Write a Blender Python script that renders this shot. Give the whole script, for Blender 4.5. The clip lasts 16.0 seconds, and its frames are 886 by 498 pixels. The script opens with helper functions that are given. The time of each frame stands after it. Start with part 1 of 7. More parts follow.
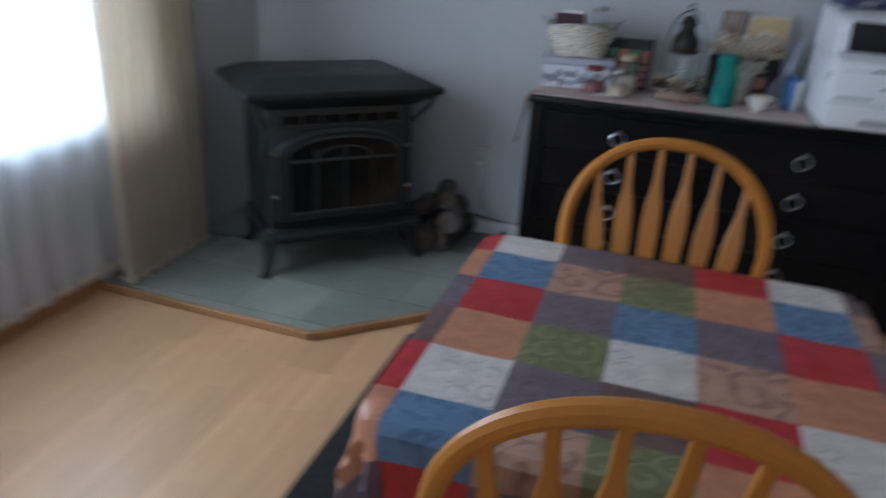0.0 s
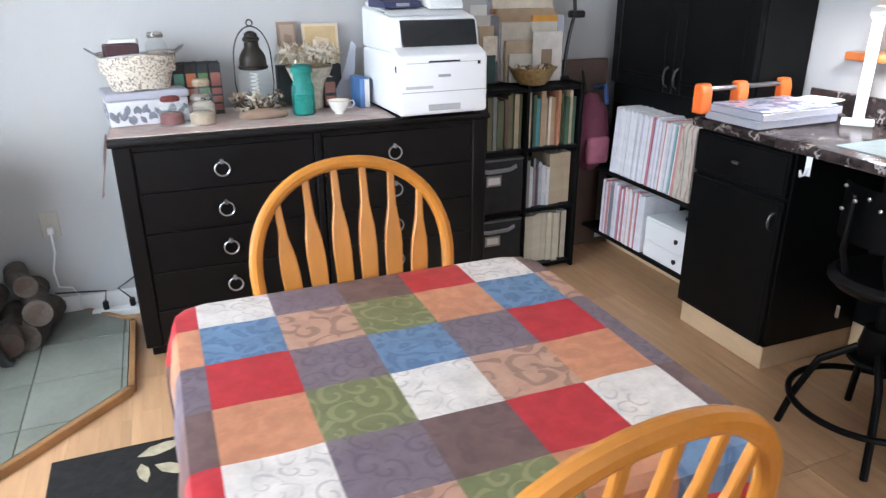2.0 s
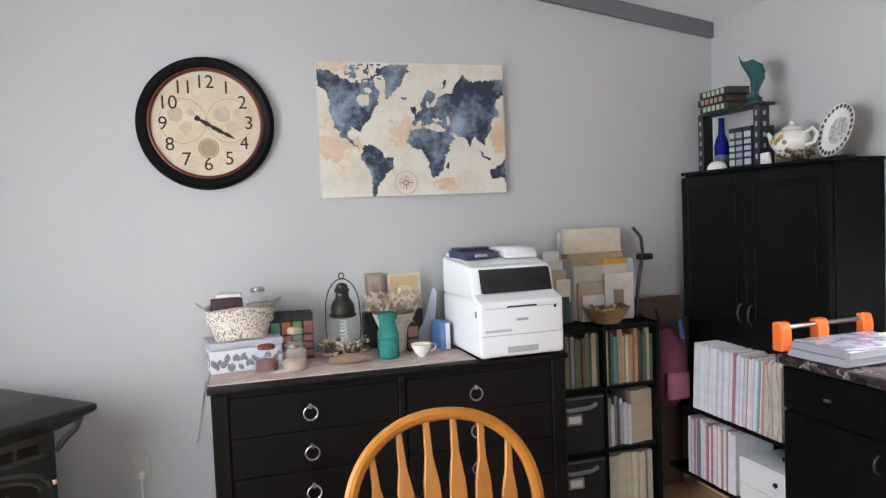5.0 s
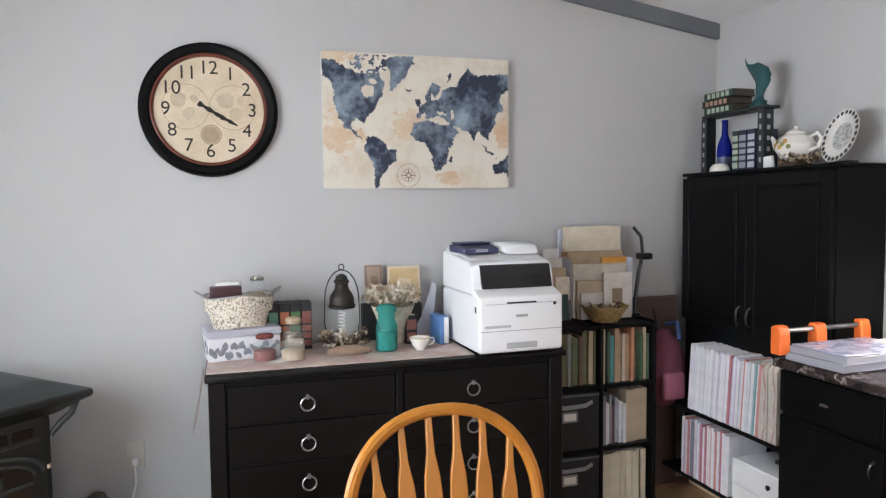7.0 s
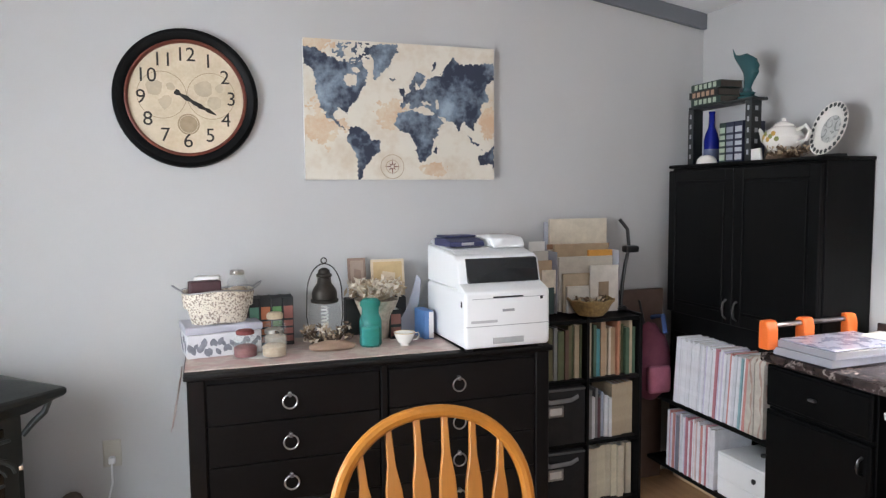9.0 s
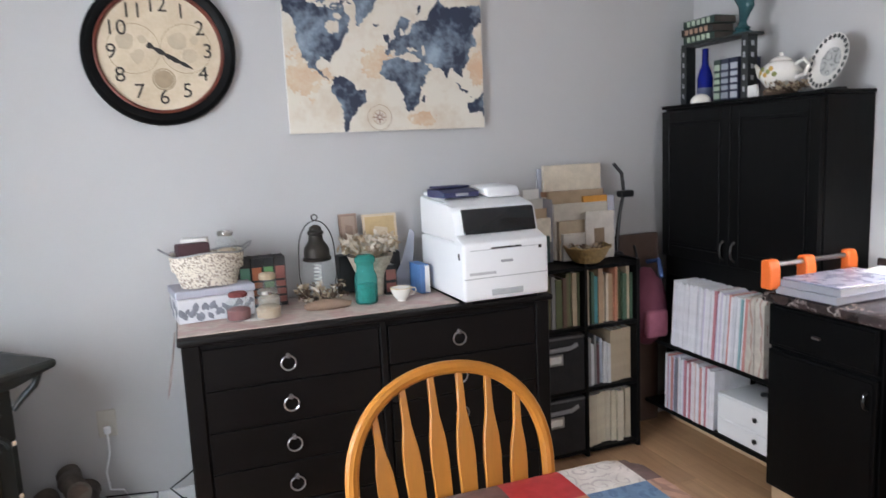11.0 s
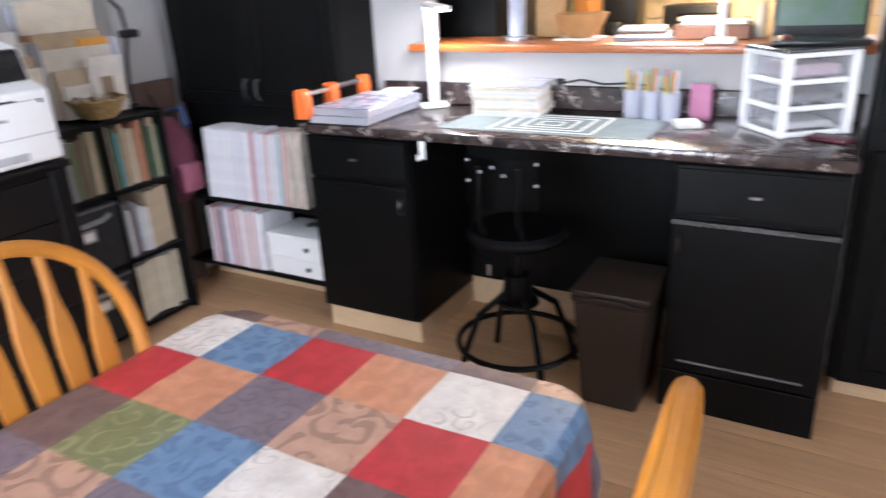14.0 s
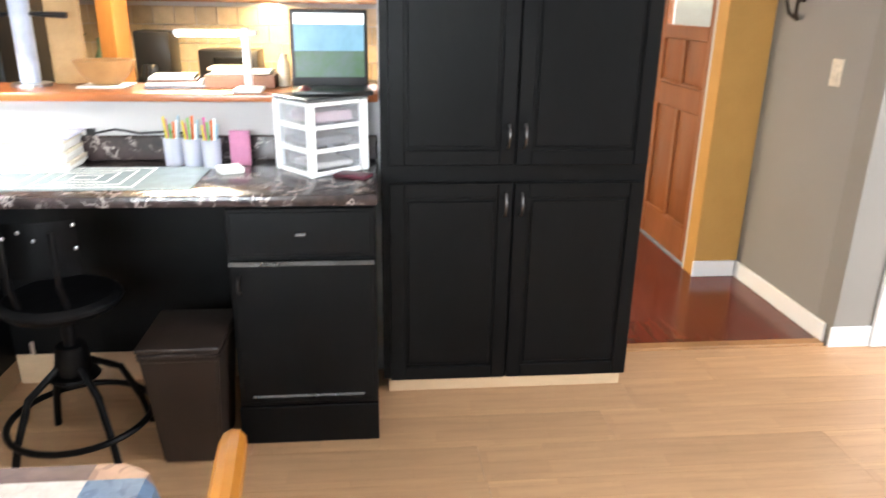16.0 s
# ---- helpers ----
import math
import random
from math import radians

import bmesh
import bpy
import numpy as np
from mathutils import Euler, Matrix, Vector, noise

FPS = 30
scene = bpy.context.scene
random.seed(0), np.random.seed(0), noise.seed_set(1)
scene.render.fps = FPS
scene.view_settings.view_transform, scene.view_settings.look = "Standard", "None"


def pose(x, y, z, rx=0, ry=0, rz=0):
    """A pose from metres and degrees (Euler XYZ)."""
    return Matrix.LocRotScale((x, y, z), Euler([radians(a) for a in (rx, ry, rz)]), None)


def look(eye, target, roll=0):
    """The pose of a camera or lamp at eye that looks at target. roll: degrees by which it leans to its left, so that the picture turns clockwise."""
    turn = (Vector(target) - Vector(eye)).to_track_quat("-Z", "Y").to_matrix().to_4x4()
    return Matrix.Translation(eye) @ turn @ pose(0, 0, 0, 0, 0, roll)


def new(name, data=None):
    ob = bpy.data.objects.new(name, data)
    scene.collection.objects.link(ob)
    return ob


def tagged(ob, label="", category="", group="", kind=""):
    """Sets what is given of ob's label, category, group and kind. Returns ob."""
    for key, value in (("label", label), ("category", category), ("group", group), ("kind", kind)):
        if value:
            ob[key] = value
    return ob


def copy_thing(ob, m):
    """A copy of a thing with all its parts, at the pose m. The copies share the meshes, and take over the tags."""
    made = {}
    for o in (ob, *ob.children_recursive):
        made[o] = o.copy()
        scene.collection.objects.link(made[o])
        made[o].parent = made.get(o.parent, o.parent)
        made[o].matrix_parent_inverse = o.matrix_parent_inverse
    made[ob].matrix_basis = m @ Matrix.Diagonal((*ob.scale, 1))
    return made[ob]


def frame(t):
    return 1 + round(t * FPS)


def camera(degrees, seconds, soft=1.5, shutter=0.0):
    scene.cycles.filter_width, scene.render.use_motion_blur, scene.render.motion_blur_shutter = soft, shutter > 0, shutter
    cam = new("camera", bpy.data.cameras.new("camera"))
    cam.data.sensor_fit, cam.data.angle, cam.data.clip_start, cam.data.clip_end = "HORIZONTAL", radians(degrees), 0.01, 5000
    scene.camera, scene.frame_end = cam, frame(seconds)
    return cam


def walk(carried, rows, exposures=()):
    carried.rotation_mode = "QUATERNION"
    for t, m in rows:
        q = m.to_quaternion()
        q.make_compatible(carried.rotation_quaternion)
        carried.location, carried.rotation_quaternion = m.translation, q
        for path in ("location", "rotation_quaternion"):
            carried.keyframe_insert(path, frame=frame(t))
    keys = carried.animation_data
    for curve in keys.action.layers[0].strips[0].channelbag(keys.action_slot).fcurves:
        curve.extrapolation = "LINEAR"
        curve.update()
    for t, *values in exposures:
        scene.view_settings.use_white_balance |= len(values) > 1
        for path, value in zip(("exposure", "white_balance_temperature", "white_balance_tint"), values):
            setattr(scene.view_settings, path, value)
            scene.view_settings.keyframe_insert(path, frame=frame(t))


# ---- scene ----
cam = camera(64.6, 16.0, 1.3, 0.6)
PATH = [
    (0, (0.393, 0.007, 1.417), (-0.141, 1.765, 0.626), 3.5),
    (0.5, (0.286, 0.009, 1.429), (0.239, 1.873, 0.705), 14.7),
    (1, (0.225, 0.069, 1.438), (0.301, 1.928, 0.704), 7.4),
    (1.5, (0.175, 0.167, 1.438), (0.474, 1.993, 0.68), -0.1),
    (2, (0.055, 0.159, 1.424), (0.743, 1.889, 0.696), -0.2),
    (2.5, (-0.025, 0.116, 1.447), (0.589, 1.92, 0.837), 0.4),
    (3, (-0.006, 0.092, 1.469), (0.602, 1.96, 1.093), 0.5),
    (3.5, (-0.008, 0.113, 1.525), (0.572, 2.012, 1.286), -1.3),
    (4, (-0.004, 0.092, 1.502), (0.563, 2.007, 1.412), -2.4),
    (6.5, (-0.035, 0.141, 1.501), (0.518, 2.059, 1.378), -1.8),
    (7, (-0.041, 0.126, 1.508), (0.541, 2.035, 1.387), -0.6),
    (7.5, (-0.037, 0.125, 1.495), (0.545, 2.036, 1.395), -0.9),
    (8, (-0.045, 0.151, 1.502), (0.578, 2.046, 1.354), -0.0),
    (10.3, (-0.035, 0.212, 1.538), (0.573, 2.103, 1.377), -1.5),
    (10.5, (-0.042, 0.221, 1.531), (0.559, 2.118, 1.334), -1.6),
    (11, (-0.078, 0.286, 1.51), (0.604, 2.145, 1.224), -2.6),
    (11.5, (-0.144, 0.37, 1.512), (0.667, 2.162, 1.148), -1.3),
    (12, (-0.216, 0.413, 1.491), (0.75, 2.11, 1.059), 0.3),
    (12.5, (-0.28, 0.444, 1.465), (0.936, 1.938, 0.926), 0.6),
    (13, (-0.246, 0.491, 1.437), (1.071, 1.839, 0.769), -0.7),
    (13.5, (-0.165, 0.509, 1.422), (1.259, 1.719, 0.709), -2.5),
    (14, (-0.105, 0.513, 1.412), (1.506, 1.45, 0.686), -3.0),
    (14.5, (-0.093, 0.543, 1.407), (1.66, 1.109, 0.629), -0.6),
    (15, (-0.101, 0.54, 1.405), (1.728, 0.705, 0.611), 1.2),
    (15.5, (-0.106, 0.485, 1.444), (1.746, 0.442, 0.689), 1.1),
    (16, (-0.12, 0.45, 1.456), (1.761, 0.265, 0.801), 0.9),
]
walk(cam, [(t, look(eye, aim, roll)) for t, eye, aim, roll in PATH],
     [(0.0, -1.68, 5500, 10), (0.5, -1.12, 5800, 10), (1.0, -0.4, 5950, 10), (1.5, -0.1, 6100, 11), (2.0, 0.03, 6100, 12), (3.0, 0.14, 6350, 13), (4.0, -0.24, 6500, 14),
      (7.0, -0.34, 6550, 14), (10.4, -0.34, 6500, 14), (11.0, -0.38, 6400, 15), (12.0, -0.15, 6400, 16), (13.0, 0.18, 6200, 18), (14.0, 0.08, 6150, 17), (14.5, 0.19, 6250, 15), (15.0, 0.28, 6350, 14), (16.0, 0.56, 6550, 11)])

# ---- world and light ----
world = bpy.data.worlds.new("world")
scene.world = world
world.use_nodes = True
wn = world.node_tree.nodes
sky = wn.new("ShaderNodeTexSky")
sky.sky_type, sky.sun_disc = "NISHITA", False
sky.sun_elevation, sky.sun_rotation = radians(40), radians(250)
world.node_tree.links.new(sky.outputs[0], wn["Background"].inputs[0])
wn["Background"].inputs[1].default_value = 0.12

sun = new("sun", bpy.data.lights.new("sun", "SUN"))
sun.data.energy, sun.data.angle, sun.data.color = 1.0, radians(10), (1.0, 0.96, 0.9)
sun.matrix_world = look((-6, -3, 7), (0, 1, 0))


def area_lamp(name, eye, aim, w, h, watts, color=(1, 1, 1)):
    ob = new(name, bpy.data.lights.new(name, "AREA"))
    ob.data.shape, ob.data.size, ob.data.size_y = "RECTANGLE", w, h
    ob.data.energy, ob.data.color = watts, color
    ob.matrix_world = look(eye, aim)
    return ob


area_lamp("window_daylight_west", (-1.80, 1.35, 1.35), (0.5, 1.6, 0.9), 1.7, 1.4, 185, (0.84, 0.94, 1.0))
area_lamp("window_daylight_south", (0.6, -2.72, 1.5), (0.6, 1, 1.2), 2.2, 1.9, 58, (0.97, 0.98, 1.0))
# Fill lamp added for daylight in the passage; no window stands here.
area_lamp("window_daylight_hall", (4.2, 0.22, 1.7), (3.9, -1.4, 1.1), 0.9, 1.2, 8, (1.0, 0.97, 0.95))
area_lamp("kitchen_ceiling_light", (4.1, 1.5, 2.25), (4.1, 1.5, 0), 0.5, 0.5, 110, (1.0, 0.80, 0.52))
area_lamp("under_cabinet_light", (5.05, 1.2, 1.42), (5.1, 1.2, 0.9), 0.12, 1.8, 40, (1.0, 0.72, 0.34))

# ---- materials ----


def material(name, color, rough=0.6, metal=0.0, vary=0.12, scale=6.0, fine=60.0, bump=0.05, color2=None, coat=0.0,
             emit=0.0, stretch=(1, 1, 1), rand=0.0):
    m = bpy.data.materials.new(name)
    m.use_nodes = True
    nt = m.node_tree
    b = nt.nodes["Principled BSDF"]
    co = nt.nodes.new("ShaderNodeTexCoord")
    mp = nt.nodes.new("ShaderNodeMapping")
    mp.inputs["Scale"].default_value = stretch
    nt.links.new(co.outputs["Object"], mp.inputs[0])
    n1, n2 = nt.nodes.new("ShaderNodeTexNoise"), nt.nodes.new("ShaderNodeTexNoise")
    n1.inputs["Scale"].default_value, n2.inputs["Scale"].default_value = scale, fine
    n1.inputs["Detail"].default_value, n2.inputs["Detail"].default_value = 4, 3
    for n in (n1, n2):
        nt.links.new(mp.outputs[0], n.inputs["Vector"])
    add = nt.nodes.new("ShaderNodeMath")
    add.operation = "MULTIPLY_ADD"
    add.inputs[1].default_value = 0.35
    nt.links.new(n2.outputs[0], add.inputs[0])
    nt.links.new(n1.outputs[0], add.inputs[2])
    ramp = nt.nodes.new("ShaderNodeMapRange")
    ramp.inputs[1].default_value, ramp.inputs[2].default_value = 0.4, 0.95
    nt.links.new(add.outputs[0], ramp.inputs[0])
    mix = nt.nodes.new("ShaderNodeMix")
    mix.data_type = "RGBA"
    c2 = color2 or tuple(max(0.0, c * (1 - 2 * vary)) for c in color)
    mix.inputs[6].default_value, mix.inputs[7].default_value = (*color, 1), (*c2, 1)
    nt.links.new(ramp.outputs[0], mix.inputs[0])
    out = mix.outputs[2]
    if rand:
        info = nt.nodes.new("ShaderNodeObjectInfo")
        hsv = nt.nodes.new("ShaderNodeHueSaturation")
        mr = nt.nodes.new("ShaderNodeMapRange")
        mr.inputs[3].default_value, mr.inputs[4].default_value = 1 - rand, 1 + rand
        nt.links.new(info.outputs["Random"], mr.inputs[0])
        nt.links.new(mr.outputs[0], hsv.inputs["Value"])
        nt.links.new(out, hsv.inputs["Color"])
        out = hsv.outputs[0]
    nt.links.new(out, b.inputs["Base Color"])
    rr = nt.nodes.new("ShaderNodeMapRange")
    rr.inputs[3].default_value, rr.inputs[4].default_value = max(0.02, rough - 0.08), min(1, rough + 0.08)
    nt.links.new(add.outputs[0], rr.inputs[0])
    nt.links.new(rr.outputs[0], b.inputs["Roughness"])
    b.inputs["Metallic"].default_value = metal
    b.inputs["Coat Weight"].default_value = coat
    b.inputs["Coat Roughness"].default_value = 0.15
    if bump:
        bp = nt.nodes.new("ShaderNodeBump")
        bp.inputs["Strength"].default_value, bp.inputs["Distance"].default_value = bump, 0.01
        nt.links.new(add.outputs[0], bp.inputs["Height"])
        nt.links.new(bp.outputs[0], b.inputs["Normal"])
    if emit:
        b.inputs["Emission Color"].default_value = (*color, 1)
        b.inputs["Emission Strength"].default_value = emit
    return m


def dull(m, level):
    """Set how strongly a finish shines."""
    m.node_tree.nodes["Principled BSDF"].inputs["Specular IOR Level"].default_value = level


def glass(name, color=(1, 1, 1), rough=0.02, alpha=0.25):
    """Thin clear glass or plastic: mostly see-through, with a real gloss."""
    m = bpy.data.materials.new(name)
    m.use_nodes = True
    nt = m.node_tree
    nt.nodes.remove(nt.nodes["Principled BSDF"])
    tr, gl, mx = nt.nodes.new("ShaderNodeBsdfTransparent"), nt.nodes.new("ShaderNodeBsdfPrincipled"), nt.nodes.new("ShaderNodeMixShader")
    tr.inputs[0].default_value = (*color, 1)
    gl.inputs["Base Color"].default_value = (*color, 1)
    gl.inputs["Roughness"].default_value = rough
    mx.inputs[0].default_value = alpha
    nt.links.new(tr.outputs[0], mx.inputs[1])
    nt.links.new(gl.outputs[0], mx.inputs[2])
    nt.links.new(mx.outputs[0], nt.nodes["Material Output"].inputs[0])
    return m


def cloth_print(name, ground, line, kind=0, scale=20.0, width=0.25, strength=0.6, turns=11.0):
    """Printed patch: mottled ground; kind 1 adds curling scrolls, kind 0 cloudy marbling."""
    m = material(name, ground, 0.45, vary=0.16, scale=24, fine=110, bump=0.06)
    nt = m.node_tree
    b = nt.nodes["Principled BSDF"]
    src = b.inputs["Base Color"].links[0].from_socket

    def math_node(op, a, c=None):
        n = nt.nodes.new("ShaderNodeMath")
        n.operation = op
        for i, v in enumerate((a, c)):
            if isinstance(v, (int, float)):
                n.inputs[i].default_value = v
            elif v is not None:
                nt.links.new(v, n.inputs[i])
        return n.outputs[0]

    co = nt.nodes.new("ShaderNodeTexCoord")
    nz = nt.nodes.new("ShaderNodeTexNoise")
    nz.inputs["Scale"].default_value, nz.inputs["Detail"].default_value = 14, 1.5
    warp = nt.nodes.new("ShaderNodeVectorMath")
    warp.operation = "MULTIPLY_ADD"
    warp.inputs[1].default_value = (0.035, 0.035, 0.0) if kind else (0.10, 0.10, 0.0)
    nt.links.new(co.outputs["Object"], nz.inputs["Vector"])
    nt.links.new(nz.outputs["Color"], warp.inputs[0])
    nt.links.new(co.outputs["Object"], warp.inputs[2])
    vor = nt.nodes.new("ShaderNodeTexVoronoi")
    vor.voronoi_dimensions = "2D"
    vor.inputs["Scale"].default_value = scale
    nt.links.new(warp.outputs[0], vor.inputs["Vector"])
    mr = nt.nodes.new("ShaderNodeMapRange")
    mr.inputs[4].default_value = strength
    if kind:
        off = nt.nodes.new("ShaderNodeVectorMath")
        off.operation = "SUBTRACT"
        nt.links.new(warp.outputs[0], off.inputs[0])
        nt.links.new(vor.outputs["Position"], off.inputs[1])
        sp = nt.nodes.new("ShaderNodeSeparateXYZ")
        nt.links.new(off.outputs[0], sp.inputs[0])
        angle = math_node("ARCTAN2", sp.outputs[1], sp.outputs[0])
        wave = math_node("SINE", math_node("ADD", angle, math_node("MULTIPLY", vor.outputs["Distance"], turns)))
        gaps = nt.nodes.new("ShaderNodeTexNoise")
        gaps.inputs["Scale"].default_value, gaps.inputs["Detail"].default_value = scale * 0.7, 1
        nt.links.new(co.outputs["Object"], gaps.inputs["Vector"])
        value = math_node("ADD", wave, math_node("MULTIPLY", math_node("SUBTRACT", gaps.outputs[0], 0.5), 1.6))
        mr.inputs[1].default_value, mr.inputs[2].default_value = 1 - 2 * width, 1 - 2 * width + 0.34
        nt.links.new(value, mr.inputs[0])
    else:
        nt.links.new(math_node("SINE", math_node("MULTIPLY", vor.outputs["Distance"], 9.0)), mr.inputs[0])
    mix = nt.nodes.new("ShaderNodeMix")
    mix.data_type = "RGBA"
    mix.inputs[7].default_value = (*line, 1)
    nt.links.new(mr.outputs[0], mix.inputs[0])
    nt.links.new(src, mix.inputs[6])
    nt.links.new(mix.outputs[2], b.inputs["Base Color"])
    return m


WALL = material("wall_paint", (0.475, 0.472, 0.468), 0.75, vary=0.03, scale=1.5, fine=220, bump=0.03)
WALL_DARK = material("taupe_wall_paint", (0.23, 0.215, 0.195), 0.75, vary=0.03, scale=1.5, fine=200, bump=0.03)
# Passage dimness put into the colour: darker than the room walls.
WALL_HALL = material("dimmed_passage_wall", (0.25, 0.238, 0.222), 0.75, vary=0.03, scale=1.5, fine=200, bump=0.03)
WHITE_PAINT = material("white_paint", (0.80, 0.80, 0.79), 0.5, vary=0.03, scale=3, fine=120, bump=0.02)
CEIL = material("ceiling_paint", (0.8, 0.8, 0.8), 0.9, vary=0.03, scale=8, fine=150, bump=0.15)
BEAM = material("grey_beam_paint", (0.17, 0.18, 0.20), 0.6, vary=0.05, scale=4)
BLACKWOOD = material("black_painted_wood", (0.0045, 0.0047, 0.005), 0.42, vary=0.25, scale=5, fine=50, bump=0.06, stretch=(1, 1, 0.25))
# Lighter than the cabinet black, so the highlight is partly in the colour.
GLOSSBLACK = material("glossy_highlight_edge", (0.05, 0.048, 0.046), 0.22, vary=0.3, scale=8, fine=70, bump=0.02, coat=1.0)
DRESSERW = material("espresso_wood", (0.0060, 0.0048, 0.0048), 0.4, vary=0.3, scale=5, fine=60, bump=0.05, stretch=(0.2, 1, 1))
OAK = material("golden_oak", (0.50, 0.19, 0.024), 0.36, vary=0.14, scale=9, fine=90, bump=0.03, stretch=(1, 1, 0.12), coat=0.15)
LAMINATE = material("pale_laminate", (0.57, 0.345, 0.188), 0.34, vary=0.12, scale=5, fine=60, bump=0.02, stretch=(6, 0.6, 1), rand=0.07)
REDFLOOR = material("cherry_floor", (0.120, 0.024, 0.015), 0.14, vary=0.15, scale=5, fine=60, bump=0.02, stretch=(0.6, 6, 1), rand=0.1)
SLATE = material("grey_green_slate", (0.235, 0.25, 0.215), 0.5, vary=0.16, scale=4, fine=40, bump=0.15, rand=0.13)
HEARTH_GROUT = material("grey_hearth_grout", (0.215, 0.225, 0.20), 0.9, vary=0.1)
GROUT = material("dark_grout", (0.12, 0.125, 0.12), 0.9, vary=0.1)
TRIMWOOD = material("oak_trim", (0.38, 0.19, 0.075), 0.45, vary=0.2, scale=6, stretch=(0.4, 1, 1))
PINE = material("raw_pine", (0.66, 0.47, 0.29), 0.6, vary=0.12, scale=6, stretch=(1, 0.2, 1))
IRON = material("green_black_cast_iron", (0.013, 0.017, 0.018), 0.42, vary=0.2, scale=9, fine=110, bump=0.12)
IRON_EDGE = material("worn_cast_iron", (0.055, 0.064, 0.066), 0.38, metal=0.4, vary=0.2, scale=20)
SOOT = material("sooty_glass", (0.008, 0.008, 0.008), 0.12, vary=0.3)
CHROME = material("chrome", (0.75, 0.75, 0.76), 0.16, metal=1.0, vary=0.05, bump=0)
PEWTER = material("dark_pewter", (0.13, 0.128, 0.125), 0.32, metal=1.0, vary=0.15, bump=0)
STEEL = material("brushed_steel", (0.42, 0.42, 0.43), 0.3, metal=1.0, vary=0.12, bump=0)
WHITE_PLASTIC = material("white_plastic", (0.82, 0.83, 0.84), 0.4, vary=0.02, scale=3, bump=0.01)
GREY_PLASTIC = material("grey_plastic", (0.35, 0.36, 0.38), 0.4, vary=0.05)
BLACK_PLASTIC = material("black_plastic", (0.012, 0.012, 0.013), 0.3, vary=0.2, bump=0.02)
DARK_GLOSS = material("dark_gloss_screen", (0.012, 0.013, 0.015), 0.08, vary=0.2, bump=0)
CURTAIN = material("ivory_curtain", (0.74, 0.69, 0.60), 0.85, vary=0.05, scale=8, fine=300, bump=0.08)
cn = CURTAIN.node_tree
ctl, cmix = cn.nodes.new("ShaderNodeBsdfTranslucent"), cn.nodes.new("ShaderNodeMixShader")
ctl.inputs[0].default_value, cmix.inputs[0].default_value = (0.80, 0.72, 0.60, 1), 0.45
cn.links.new(cn.nodes["Principled BSDF"].outputs[0], cmix.inputs[1])
cn.links.new(ctl.outputs[0], cmix.inputs[2])
cn.links.new(cmix.outputs[0], cn.nodes["Material Output"].inputs[0])
ORANGE = material("orange_plastic", (0.85, 0.17, 0.03), 0.4, vary=0.05)
CLEAR = glass("clear_plastic", (0.86, 0.88, 0.96), 0.08, 0.35)
GLASS = glass("clear_glass", (0.97, 0.98, 0.98), 0.02, 0.07)
THIN_CLEAR = glass("thin_clear_plastic", (0.95, 0.96, 0.98), 0.06, 0.14)
TEAL = glass("teal_glass", (0.12, 0.56, 0.51), 0.04, 0.25)
COBALT = glass("cobalt_glass", (0.01, 0.02, 0.30), 0.04, 0.6)
BROWN_PLASTIC = material("brown_plastic", (0.021, 0.0125, 0.009), 0.42, vary=0.1, bump=0.02)
COUNTER = material("dark_marble_laminate", (0.065, 0.045, 0.043), 0.2, vary=0.3, scale=10, fine=45, bump=0.0, color2=(0.012, 0.010, 0.011), coat=0.2)
PAPER = material("paper", (0.76, 0.75, 0.72), 0.8, vary=0.06, scale=20)
MIRROR_GLASS = glass("window_glass", (1, 1, 1), 0.01, 0.08)

dull(BLACKWOOD, 0.12)
dull(OAK, 0.32)
dull(DRESSERW, 0.2)
dull(IRON, 0.5)
dull(BLACK_PLASTIC, 0.35)

# printed strips within the laminate planks
nt = LAMINATE.node_tree
brick = nt.nodes.new("ShaderNodeTexBrick")
brick.inputs["Color1"].default_value, brick.inputs["Color2"].default_value = (0.89, 0.87, 0.85, 1), (1.05, 1.03, 1.0, 1)
brick.inputs["Mortar"].default_value = (0.78, 0.72, 0.66, 1)
brick.inputs["Scale"].default_value = 1.0
brick.inputs["Mortar Size"].default_value = 0.0006
brick.inputs["Brick Width"].default_value, brick.inputs["Row Height"].default_value = 0.41, 0.065
bco, bmp = nt.nodes.new("ShaderNodeTexCoord"), nt.nodes.new("ShaderNodeMapping")
bmp.inputs["Rotation"].default_value = (0, 0, radians(90))
nt.links.new(bco.outputs["Object"], bmp.inputs[0])
nt.links.new(bmp.outputs[0], brick.inputs["Vector"])
bm_mix = nt.nodes.new("ShaderNodeMix")
bm_mix.data_type, bm_mix.blend_type = "RGBA", "MULTIPLY"
bm_mix.inputs[0].default_value = 1.0
lb = nt.nodes["Principled BSDF"]
nt.links.new(lb.inputs["Base Color"].links[0].from_socket, bm_mix.inputs[6])
nt.links.new(brick.outputs[0], bm_mix.inputs[7])
nt.links.new(bm_mix.outputs[2], lb.inputs["Base Color"])

# pale flecks and veins in the countertop
nt = COUNTER.node_tree
vor = nt.nodes.new("ShaderNodeTexVoronoi")
vor.feature = "DISTANCE_TO_EDGE"
vor.inputs["Scale"].default_value = 13
vno = nt.nodes.new("ShaderNodeTexNoise")
vno.inputs["Scale"].default_value, vno.inputs["Detail"].default_value = 16, 6
vco = nt.nodes.new("ShaderNodeTexCoord")
vmx = nt.nodes.new("ShaderNodeVectorMath")
vmx.operation = "MULTIPLY_ADD"
vmx.inputs[1].default_value = (0.22, 0.22, 0.22)
nt.links.new(vco.outputs["Object"], vno.inputs["Vector"])
nt.links.new(vno.outputs["Color"], vmx.inputs[0])
nt.links.new(vco.outputs["Object"], vmx.inputs[2])
